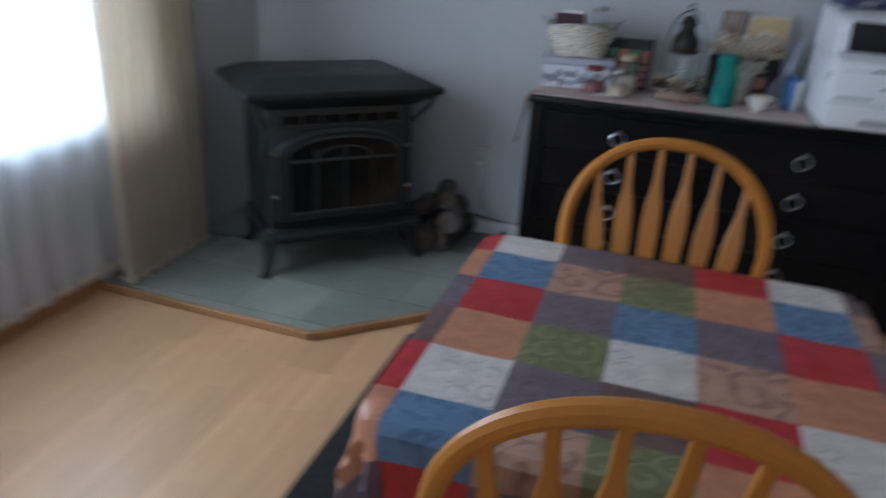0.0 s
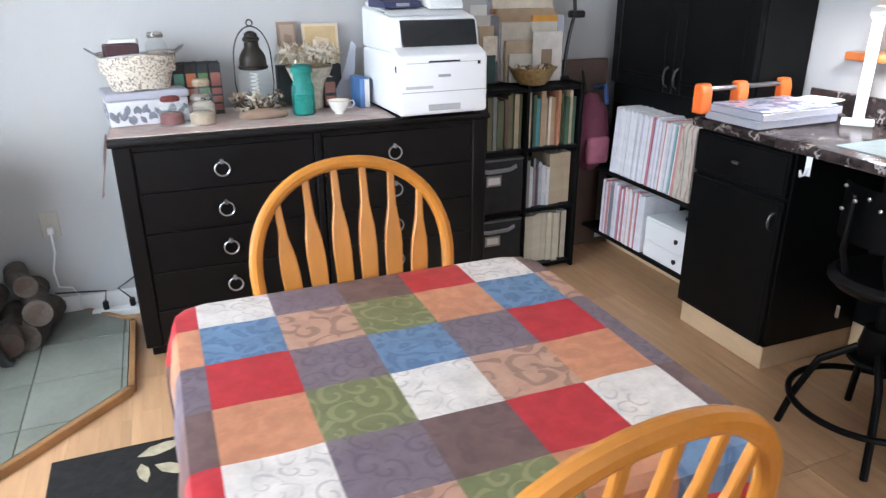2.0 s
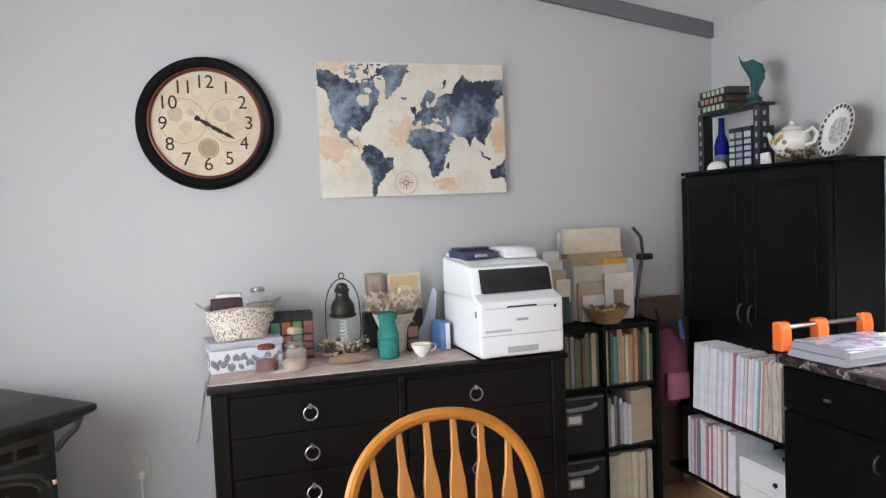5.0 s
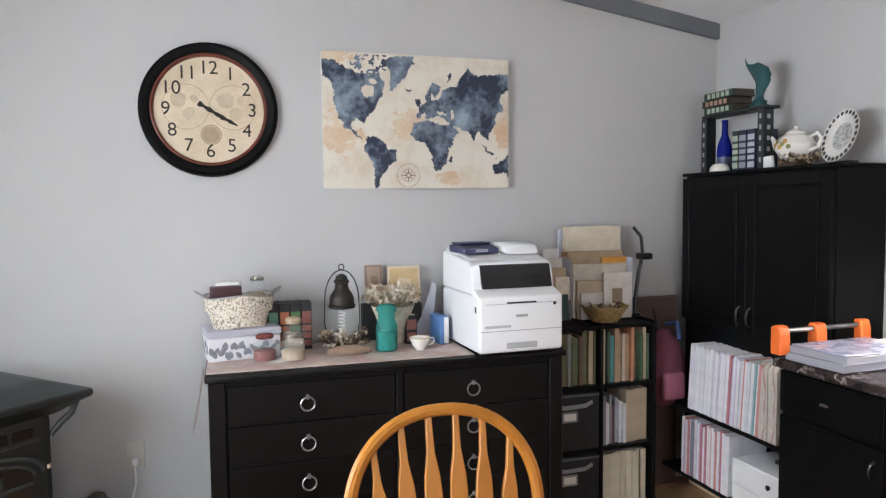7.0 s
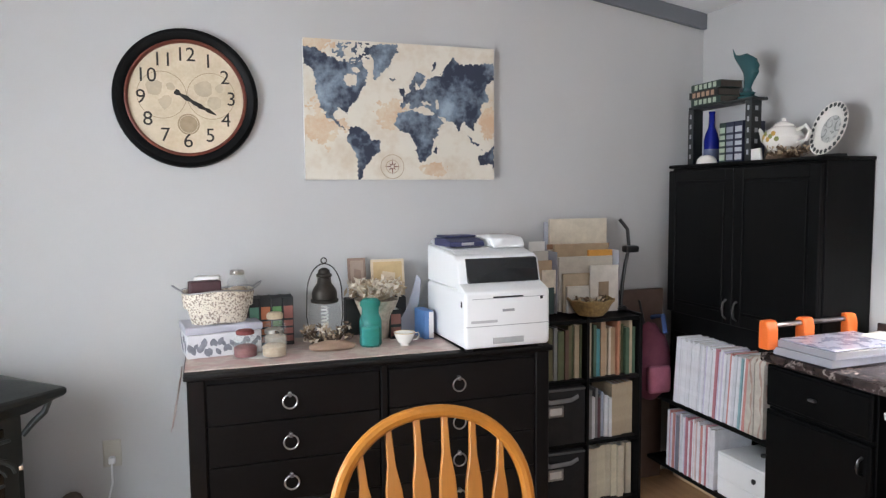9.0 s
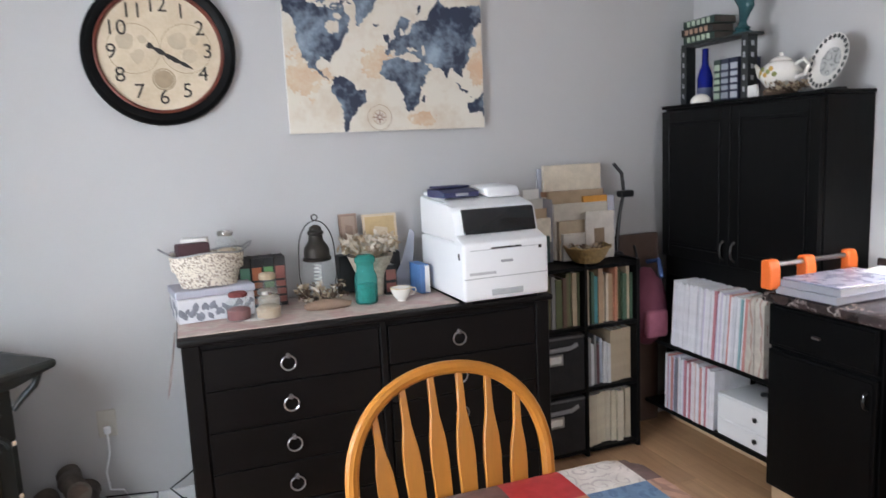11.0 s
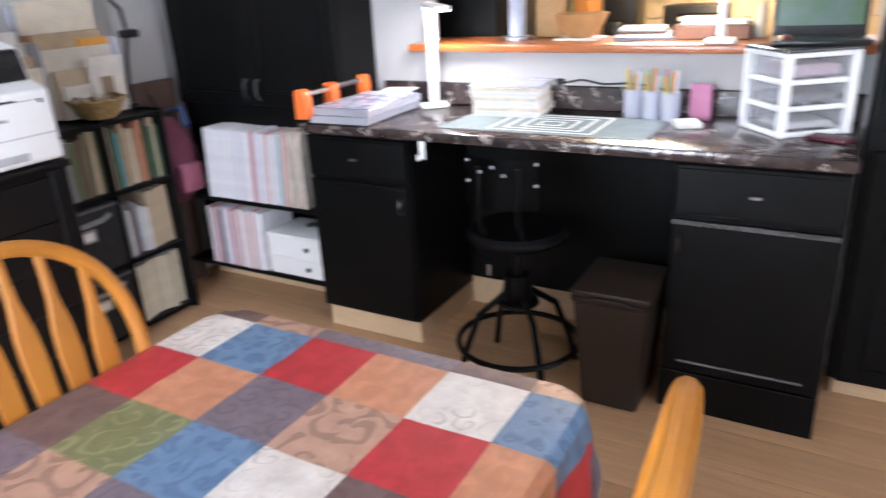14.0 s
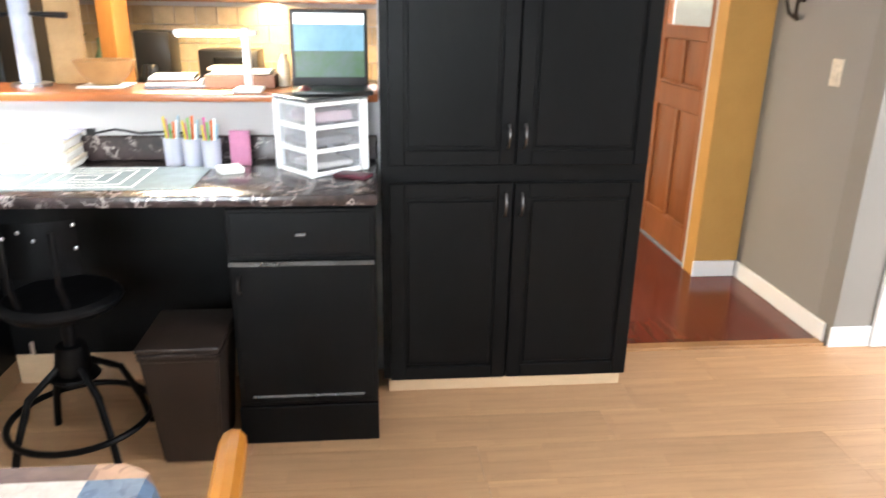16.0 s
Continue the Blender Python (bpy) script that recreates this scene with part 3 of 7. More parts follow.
def tablecloth():
    P, GX, GY = 0.1542, 0.062, 1.525
    sub = 7
    st = P / sub
    bm = bmesh.new()
    x_lo, x_hi = GX - 2 * P, GX + 7 * P
    y_lo, y_hi = GY - 6.6 * P, GY + 2.4 * P
    nx, ny = round((x_hi - x_lo) / st), round((y_hi - y_lo) / st)
    rc = 0.06

    def drape(x, y):
        qx, qy = min(max(x, TX0 + rc), TX1 - rc), min(max(y, TY0 + rc), TY1 - rc)
        d = Vector((x - qx, y - qy))
        over = d.length - rc
        wr = 0.0012 * math.sin(31 * x + 9 * y) * math.sin(23 * y - 5 * x) + 0.0016 * noise.noise(Vector((x * 14, y * 11, 0)))
        if over <= 0:
            return (x, y, TZ + wr)
        n = d.normalized()
        along = x * abs(n.y) + y * abs(n.x)
        r = 0.016
        if over < r * 1.57:
            a = over / r
            out, dz = r * math.sin(a), r * (1 - math.cos(a))
        else:
            down = over - r * 1.57
            fold = min(1, down / 0.1)
            corner = 1 if (abs(n.x) > 0.15 and abs(n.y) > 0.15) else 0
            out = r + fold * (0.008 + 0.010 * math.sin(along * 34) + 0.02 * corner * math.sin(9 * math.atan2(n.y, n.x)))
            dz = r + down
        b = Vector((qx, qy)) + n * (rc + out)
        return (b.x, b.y, TZ - dz)
    vs = [[bm.verts.new(drape(x_lo + i * st, y_lo + k * st)) for k in range(ny + 1)] for i in range(nx + 1)]
    for i in range(nx):
        for k in range(ny):
            f = bm.faces.new((vs[i][k], vs[i + 1][k], vs[i + 1][k + 1], vs[i][k + 1]))
            cx, cy = x_lo + (i + 0.5) * st, y_lo + (k + 0.5) * st
            c, r = math.floor((cx - GX) / P) + 1, -math.floor((cy - GY) / P)
            c = c % 7 if c >= 0 else (c + 7) % 7
            f.material_index = PKEYS.index(PATCHWORK[r % 4][c])
    ob = finish("tablecloth", bm, None, mats=[PRINTS[k] for k in PKEYS])
    return tagged(ob, "patchwork tablecloth of red, blue, ivory and orange squares", "tablecloth")


tablecloth()


# ---- chairs ----
def chair(at, rz):
    """Bow-back chair with arrow spindles; it faces -y, its back at +y."""
    c = thing("dining_chair", "golden oak bow-back chair with six arrow spindles, pushed to the table", "chair", at, rz, "chairs at the table")
    sz, W, top, rise, lean = 0.45, 0.234, 1.020, 0.235, 0.11
    def back(x, z):
        return 0.0 + lean * (z - sz) / (top - sz) - lean * 1.0
    seat = [(0.20 * math.copysign(abs(math.cos(a)) ** 0.6, math.cos(a)), -0.20 + 0.20 * math.copysign(abs(math.sin(a)) ** 0.6, math.sin(a))) for a in [2 * math.pi * k / 28 for k in range(28)]]
    part("seat", prism(seat, 0.035, "z", sz - 0.035, 0.008), OAK, c)
    pts = []
    for k in range(29):
        a = math.pi * k / 28
        z = top - rise + rise * max(0.0, math.sin(a)) ** 0.92
        pts.append((W * math.copysign(abs(math.cos(a)) ** 0.92, math.cos(a)), z))
    pts = [(W * 0.84, sz - 0.01), (W * 0.90, sz + 0.1), (W * 0.97, sz + 0.22)] + pts + [(-W * 0.97, sz + 0.22), (-W * 0.90, sz + 0.1), (-W * 0.84, sz - 0.01)]
    part("back_bow", tube([(x, back(x, z), z) for x, z in pts], 0.0155, 10), OAK, c)
    for i in range(6):
        u = (i - 2.5) / 2.5
        x0, x1 = u * 0.130, u * 0.172
        a = math.acos(max(-1, min(1, math.copysign((abs(x1) / W) ** (1 / 0.92), x1))))
        zt = top - rise + rise * math.sin(a) ** 0.92
        outline = [(0.0, 0.011), (0.2, 0.0135), (0.45, 0.0185), (0.66, 0.0215), (0.74, 0.019), (0.84, 0.0095), (1.0, 0.007)]
        bm = bmesh.new()
        rings = []
        for f, w in outline:
            z = sz - 0.01 + f * (zt - sz + 0.01)
            x = x0 + (x1 - x0) * f
            y = back(x, z)
            t = 0.0065
            rings.append([bm.verts.new(p) for p in ((x - w, y - t, z), (x + w, y - t, z), (x + w, y + t, z), (x - w, y + t, z))])
        for p, q in zip(rings, rings[1:]):
            for k in range(4):
                bm.faces.new((p[k], p[(k + 1) % 4], q[(k + 1) % 4], q[k]))
        bmesh.ops.recalc_face_normals(bm, faces=bm.faces)
        bmesh.ops.bevel(bm, geom=[e for e in bm.edges], offset=0.002, segments=1, affect="EDGES")
        part("spindle", bm, OAK, c)
    for sx in (-1, 1):
        for y0, y1 in ((-0.33, -0.37), (-0.07, -0.03)):
            part("leg", tube([(sx * 0.13, y0, sz - 0.03), (sx * 0.15, (y0 + y1) / 2, 0.25), (sx * 0.18, y1, 0.0)], [0.013, 0.019, 0.011], 10), OAK, c)
        part("stretcher", tube([(sx * 0.16, -0.35, 0.17), (sx * 0.16, -0.05, 0.17)], [0.011, 0.011], 8), OAK, c)
    part("stretcher", tube([(-0.16, -0.2, 0.17), (0.16, -0.2, 0.17)], 0.011, 8), OAK, c)
    return c


far_chair = chair((0.436, 1.72, 0), 0)
copy_thing(far_chair, pose(0.445, 0.597, 0, 0, 0, 185.5))


# ---- dresser ----
def ring_pull(parent, x, y, z):
    p = part("ring_pull", tube([(x + 0.027 * math.cos(a), y - 0.012, z - 0.006 + 0.027 * math.sin(a)) for a in [2 * math.pi * k / 18 for k in range(18)]], 0.0035, 6, closed=True), STEEL, parent, "pewter ring pull")
    part("mount", bx((x - 0.007, y - 0.018, z + 0.012), (x + 0.007, y + 0.001, z + 0.03), 0.003), STEEL, p)


DX0, DX1, DY0, DH = -0.145, 1.335, 2.84, 0.885
dresser = thing("dresser", "wide espresso-black dresser with eight drawers and ring pulls", "dresser", (0, 0, 0))
part("top_board", bx((DX0, DY0 - 0.012, DH - 0.025), (DX1, YN - 0.03, DH), 0.006, 2), DRESSERW, dresser)
part("body", bx((DX0 + 0.012, DY0 + 0.022, 0.055), (DX1 - 0.012, YN - 0.035, DH - 0.025), 0.004), DRESSERW, dresser)
part("plinth", bx((DX0 + 0.03, DY0 + 0.05, 0.0), (DX1 - 0.03, YN - 0.04, 0.055), 0.003), DRESSERW, dresser)
for x0, x1 in ((DX0 + 0.012, DX0 + 0.075), (DX1 - 0.075, DX1 - 0.012), (0.585, 0.615)):
    part("stile", bx((x0, DY0 + 0.002, 0.055), (x1, DY0 + 0.022, DH - 0.025), 0.005), DRESSERW, dresser)
for r, z in enumerate((0.757, 0.600, 0.443, 0.286)):
    for x0, x1, kx in ((DX0 + 0.08, 0.58, 0.232), (0.62, DX1 - 0.08, 0.912)):
        d = part("drawer", bx((x0, DY0 + 0.004, z - 0.075), (x1, DY0 + 0.022, z + 0.079), 0.002), DRESSERW, dresser)
        ring_pull(d, kx, DY0 + 0.006, z)
part("bottom_rail", bx((DX0 + 0.075, DY0 + 0.004, 0.06), (DX1 - 0.075, DY0 + 0.022, 0.205), 0.004), DRESSERW, dresser)

# ---- bookcase of black cubes ----
BX0, BX1, BY0, BH = 1.345, 1.945, 3.07, 0.945
bookcase = thing("bookcase", "black six-cube bookcase filled with books and two bins", "bookcase")
ROWS = [0.03, 0.335, 0.64, BH - 0.018]
for x in (BX0, (BX0 + BX1) / 2 - 0.009, BX1 - 0.018):
    part("upright", bx((x, BY0, 0.0), (x + 0.018, YN - 0.02, BH), 0.002), BLACKWOOD, bookcase)
for z in ROWS:
    for x0, x1 in ((BX0 + 0.018, (BX0 + BX1) / 2 - 0.009), ((BX0 + BX1) / 2 + 0.009, BX1 - 0.018)):
        part("shelf", bx((x0, BY0 + 0.003, z - 0.012), (x1, YN - 0.02, z + 0.006), 0.001), BLACKWOOD, bookcase)
part("back_panel", bx((BX0 + 0.018, YN - 0.027, 0.02), (BX1 - 0.018, YN - 0.021, BH - 0.02), 0), BLACKWOOD, bookcase)

# ---- wall cabinet standing over the magazine rack ----
def panel_door(parent, axis_x, y0, y1, z0, z1, mat, name="door", slab=False):
    """A cabinet door facing -x with a raised frame round a recessed panel."""
    d = part(name, bx((axis_x, y0, z0), (axis_x + 0.018, y1, z1), 0.003), mat, parent)
    if slab:
        part("edge_bead", bx((axis_x - 0.004, y0 + 0.012, z0 + 0.012), (axis_x - 0.0005, y1 - 0.012, z1 - 0.012), 0.003), mat, d)
        return d
    s = 0.055 if (y1 - y0) > 0.25 and (z1 - z0) > 0.25 else 0.022
    part("panel", bx((axis_x - 0.007, y0 + s + 0.012, z0 + s + 0.012), (axis_x - 0.0005, y1 - s - 0.012, z1 - s - 0.012), 0.005), mat, d)
    for lo, hi in (((y0, z0), (y0 + s, z1)), ((y1 - s, z0), (y1, z1)), ((y0 + s, z0), (y1 - s, z0 + s)), ((y0 + s, z1 - s), (y1 - s, z1))):
        part("frame_rail", bx((axis_x - 0.008, lo[0], lo[1]), (axis_x - 0.0005, hi[0], hi[1]), 0.003), mat, d)
    return d


def bow_handle(parent, x, y, z, length=0.075, vertical=True):
    h = length / 2
    pts = [(0, -h), (-0.018, -h * 0.7), (-0.024, 0), (-0.018, h * 0.7), (0, h)]
    p = [(x + a, y, z + b) if vertical else (x + a, y + b, z) for a, b in pts]
    hd = part("handle", tube(p, [0.006, 0.0045, 0.0055, 0.0045, 0.006], 8), PEWTER, parent, "dark pewter bow handle")
    return hd


CX, CY0, CY1, CZ0, CZ1 = 2.255, 2.37, 3.30, 0.80, 1.65
CYU, CZU = 2.335, 0.905   # the upper case overhangs the counter
tall = thing("storage_cabinet", "black two-door cabinet with an open lower rack for magazines", "cabinet")
part("body", bx((CX + 0.02, CYU, CZU), (XE - 0.003, CY1, CZ1), 0.003), BLACKWOOD, tall)
part("lower_rail", bx((CX + 0.02, CY0, CZ0), (XE - 0.003, CY1, CZU - 0.001), 0.003), BLACKWOOD, tall)
part("cap", bx((CX - 0.004, CYU - 0.006, CZ1), (XE - 0.003, CY1 + 0.006, CZ1 + 0.016), 0.004), BLACKWOOD, tall)
ym = (CYU + CY1) / 2
for y0, y1, hy in ((CYU + 0.004, ym - 0.002, ym - 0.035), (ym + 0.002, CY1 - 0.004, ym + 0.035)):
    d = panel_door(tall, CX, y0, y1, CZU + 0.003, CZ1 - 0.012, BLACKWOOD)
    bow_handle(d, CX - 0.008, hy, 0.98, 0.09)
for y in (CY0 + 0.0, CY1 - 0.018):
    part("lower_side", bx((CX + 0.02, y, 0.07), (XE - 0.003, y + 0.018, CZ0), 0.002), BLACKWOOD, tall)
part("lower_shelf", bx((CX - 0.13, CY0 + 0.02, 0.47), (XE - 0.003, CY1 - 0.02, 0.49), 0.003), BLACKWOOD, tall)
part("bottom", bx((CX - 0.13, CY0 + 0.02, 0.13), (XE - 0.003, CY1 - 0.02, 0.15), 0.003), BLACKWOOD, tall)
part("back", bx((XE - 0.02, CY0 + 0.02, 0.15), (XE - 0.004, CY1 - 0.02, CZ0), 0), BLACKWOOD, tall)
part("plinth", bx((CX + 0.05, CY0 + 0.02, 0.0), (XE - 0.003, CY1, 0.13), 0.003), PINE, tall, "raw pine kick board")


# ---- base cabinets ----
def base_unit(y0, y1, to_floor, label, hinge_right):
    b = thing("base_cabinet", label, "cabinet", (0, 0, 0), 0, "base cabinets under the counter")
    fx = 2.025
    z0 = 0.012 if to_floor else 0.10
    part("body", bx((fx + 0.02, y0, z0), (XE - 0.003, y1, 0.862), 0.003), BLACKWOOD, b)
    d = panel_door(b, fx, y0 + 0.006, y1 - 0.006, 0.69, 0.852, BLACKWOOD, "drawer", True)
    kn = part("knob", bx((fx - 0.024, (y0 + y1) / 2 - 0.016, 0.765), (fx - 0.007, (y0 + y1) / 2 + 0.016, 0.775), 0.003), STEEL, d)
    d = panel_door(b, fx, y0 + 0.006, y1 - 0.006, 0.15 if to_floor else 0.11, 0.675, BLACKWOOD, "door", True)
    hy = y1 - 0.035 if hinge_right else y0 + 0.035
    bow_handle(d, fx - 0.005, hy, 0.60, 0.06)
    if to_floor:
        # Beads added to draw the two bright highlight lines on the front.
        for name, ya, yb, z, h in (("door_bead", y0 + 0.006, y1 - 0.006, 0.676, 0.011), ("bottom_bead", y0 + 0.05, y1 - 0.05, 0.192, 0.006)):
            bead = bmesh.new()
            vs = [bead.verts.new((x, y, zz)) for y in (ya, yb) for x, zz in ((fx - 0.0045, z - h), (fx - 0.0045 - h, z - h), (fx - 0.0045, z))]
            for f in ((0, 2, 1), (3, 4, 5), (0, 1, 4, 3), (1, 2, 5, 4), (2, 0, 3, 5)):
                bead.faces.new([vs[i] for i in f])
            bmesh.ops.recalc_face_normals(bead, faces=bead.faces[:])
            part(name, bead, GLOSSBLACK, b, "glossy black bead, lightened to carry a highlight line")
        part("plinth", bx((fx - 0.004, y0, 0.0), (fx + 0.018, y1, 0.145), 0.003), BLACKWOOD, b)
    else:
        part("plinth", bx((fx + 0.03, y0 + 0.006, 0.0), (XE - 0.003, y1 - 0.006, 0.098), 0.003), PINE, b, "raw pine kick board")
    return b


base_unit(1.885, 2.36, False, "black base cabinet with drawer, door and pine kick board", False)
base_unit(0.455, 0.93, True, "black base cabinet with drawer and door standing on the floor", True)
knee = thing("knee_panel", "black panel closing the back of the desk space", "panel")
part("board", bx((XE - 0.03, 0.932, 0.13), (XE - 0.008, 1.883, 0.862), 0.002), BLACKWOOD, knee)
part("baseboard", bx((XE - 0.025, 0.932, 0.0), (XE - 0.008, 1.883, 0.128), 0.002), PINE, knee)

counter = thing("countertop", "dark marbled laminate countertop with pale veins and a backsplash lip", "countertop")
part("slab", bx((1.995, 0.447, 0.864), (XE - 0.002, 2.366, 0.902), 0.010, 2), COUNTER, counter)
part("backsplash", bx((XE - 0.024, 0.447, 0.903), (XE - 0.002, 2.286, 0.995), 0.004), COUNTER, counter)

# ---- pantry ----
PX, PY0, PY1 = 2.325, -0.545, 0.435
pantry = thing("pantry_cabinet", "tall black four-door pantry cabinet on a pine kick board", "cabinet")
part("body", bx((PX + 0.02, PY0, 0.055), (XE - 0.003, PY1, 2.12), 0.003), BLACKWOOD, pantry)
pm = -0.045
for y0, y1, hy in ((PY0 + 0.01, pm - 0.003, pm - 0.03), (pm + 0.003, PY1 - 0.028, pm + 0.03)):
    d = panel_door(pantry, PX, y0, y1, 0.062, 0.855, BLACKWOOD)
    bow_handle(d, PX - 0.008, hy, 0.775, 0.085)
    d = panel_door(pantry, PX, y0, y1, 0.92, 2.08, BLACKWOOD)
    bow_handle(d, PX - 0.008, hy, 1.025, 0.085)
part("plinth", bx((PX + 0.02, PY0 + 0.02, 0.0), (XE - 0.003, PY1 - 0.02, 0.054), 0.003), PINE, pantry, "raw pine kick board")

# ---- passage south of the pantry ----
structure("hall_floor", bx((XE + 0.0, -1.75, -0.12), (5.4, 0.3, -0.012), 0), GROUT, "glossy cherry-red plank floor of the passage")
structure("wall_hall_side", bx((XE + 0.201, -1.73, -0.012), (3.545, HY, 2.6), 0), WALL_HALL, "grey passage wall, its dimness put into the colour")
structure("wall_hall_end", bx((HX, HY + 0.001, -0.012), (HX + 0.12, HD, 2.6), 0), material("amber_painted_wall", (0.50, 0.27, 0.07), 0.6, vary=0.06), "amber painted wall end")
bm = bmesh.new()
box(bm, (HX + 0.12, HD - 0.12, -0.012), (HX + 0.145, HD, 2.6))
box(bm, (HX + 0.96, HD - 0.12, -0.012), (5.5, HD, 2.6))
box(bm, (HX + 0.145, HD - 0.12, 2.05), (HX + 0.96, HD, 2.6))
structure("wall_hall_door", bm, WALL, "pale painted wall round the wooden door")
structure("wall_hall_back", bx((5.4, -1.8, -0.012), (5.5, 3.6, 2.6), 0), WALL, "pale painted back wall")
structure("ceiling_back_rooms", bx((XE + 0.12, -1.8, 2.4), (5.5, 3.6, 2.5), 0), CEIL, "white ceiling of kitchen and passage")
structure("baseboard_hall", bx((XE + 0.12, HY + 0.001, 0), (HX, HY + 0.016, 0.095), 0.004), WHITE_PAINT, "white baseboard of the passage")
structure("baseboard_hall_end", bx((HX - 0.015, HY + 0.018, 0), (HX - 0.001, HD + 0.01, 0.095), 0.004), WHITE_PAINT, "white baseboard of the wall end")
structure("baseboard_corner", bx((XE + 0.064, -1.795, 0), (XE + 0.079, HY + 0.016, 0.10), 0.004), WHITE_PAINT, "white baseboard of the wall corner")
structure("threshold", bx((XE + 0.085, HY + 0.018, -0.01), (XE + 0.145, -0.562, 0.012), 0.005), TRIMWOOD, "oak threshold strip at the passage")
structure("wall_kitchen_hall", bx((XE + 0.12, 0.24, -0.012), (3.4, 0.30, 2.4), 0), WALL, "pale wall between kitchen and passage")
DOORW = material("cherry_door_wood", (0.30, 0.105, 0.035), 0.3, vary=0.2, scale=6, stretch=(1, 1, 0.15), coat=0.4)
door = thing("door_1", "closed reddish-brown wooden door with a glass upper light", "door", kind="structure")
DX, DYF = HX + 0.15, HD - 0.025
for x0, x1, z0, z1 in ((0.0, 0.10, 0.005, 2.045), (0.705, 0.805, 0.005, 2.045), (0.10, 0.705, 0.005, 0.20), (0.10, 0.705, 0.88, 1.02), (0.10, 0.705, 1.29, 1.37), (0.10, 0.705, 1.93, 2.045)):
    part("rail", bx((DX + x0, DYF - 0.045, z0), (DX + x1, DYF, z1), 0.004), DOORW, door)
for x0, x1 in ((0.10, 0.38), (0.425, 0.705)):
    for z0, z1 in ((0.20, 0.88), (1.02, 1.29)):
        part("panel", bx((DX + x0 + 0.001, DYF - 0.03, z0 + 0.001), (DX + x1 - 0.001, DYF - 0.012, z1 - 0.001), 0.008, 2), DOORW, door)
        part("panel_moulding", bx((DX + x0 + 0.002, DYF - 0.012, z0 + 0.002), (DX + x1 - 0.002, DYF + 0.004, z0 + 0.022), 0.007, 2), DOORW, door)
part("mullion", bx((DX + 0.381, DYF - 0.045, 0.201), (DX + 0.424, DYF - 0.001, 0.879), 0.003), DOORW, door)
part("mullion", bx((DX + 0.381, DYF - 0.045, 1.021), (DX + 0.424, DYF - 0.001, 1.289), 0.003), DOORW, door)
p = part("pane", bx((DX + 0.10, DYF - 0.026, 1.37), (DX + 0.705, DYF - 0.02, 1.93), 0), MIRROR_GLASS, door, "clear glass pane bright with daylight")
p.visible_shadow = False
structure("backdrop_door", bx((2.9, -3.4, -0.5), (6.5, -3.35, 3.5), 0), sky_card, "bright overcast sky behind the passage door")
casing = thing("door_casing", "white painted door casing beside the taupe wall corner", "door casing", kind="structure")
part("jamb", bx((XE + 0.055, -1.90, 0.0), (XE + 0.079, -1.80, 2.10), 0.004), WHITE_PAINT, casing)
part("head", bx((XE + 0.055, -2.70, 2.101), (XE + 0.079, -1.80, 2.19), 0.004), WHITE_PAINT, casing)
part("panel", bx((XE + 0.066, -2.70, 0.0), (XE + 0.079, -1.901, 2.10), 0.002), WHITE_PAINT, casing)

# ---- clock and map on the north wall ----
def dye(name, c, rough=0.6):
    return bpy.data.materials.get(name) or material(name, c, rough, vary=0.12, scale=18, fine=90, bump=0.03)


def lettering(name, body, size, mat, parent, m, thick=0.0006):
    cu = bpy.data.curves.new(name, "FONT")
    cu.body, cu.size, cu.extrude, cu.align_x, cu.align_y = body, size, thick, "CENTER", "CENTER"
    tmp = bpy.data.objects.new(name, cu)
    scene.collection.objects.link(tmp)
    bpy.context.view_layer.update()
    me = bpy.data.meshes.new_from_object(tmp.evaluated_get(bpy.context.evaluated_depsgraph_get()))
    bpy.data.objects.remove(tmp)
    me.materials.clear()
    me.materials.append(mat)
    ob = new(name, me)
    ob.parent = parent
    ob.matrix_basis = m
    return ob


CREAM = material("aged_cream_paper", (0.66, 0.56, 0.42), 0.55, vary=0.12, scale=9, fine=70, color2=(0.50, 0.40, 0.27), bump=0.0)
SEPIA = material("sepia_print", (0.40, 0.30, 0.19), 0.6, vary=0.15, scale=22, bump=0)
INK = material("dark_ink", (0.022, 0.017, 0.014), 0.6, vary=0.2, bump=0)
RUST = material("rust_red_trim", (0.16, 0.035, 0.02), 0.45, vary=0.2, scale=14)
clock = thing("wall_clock", "large round wall clock with black rim and cream antique map face", "clock", (-0.108, YN - 0.002, 1.940))
UP = Matrix.Rotation(radians(90), 4, "X")


def disc_part(name, profile, mat, parent, at=(0, 0), seg=56):
    bm = lathe(profile, seg)
    bmesh.ops.transform(bm, matrix=Matrix.Translation((at[0], 0, at[1])) @ UP, verts=bm.verts)
    return part(name, bm, mat, parent)


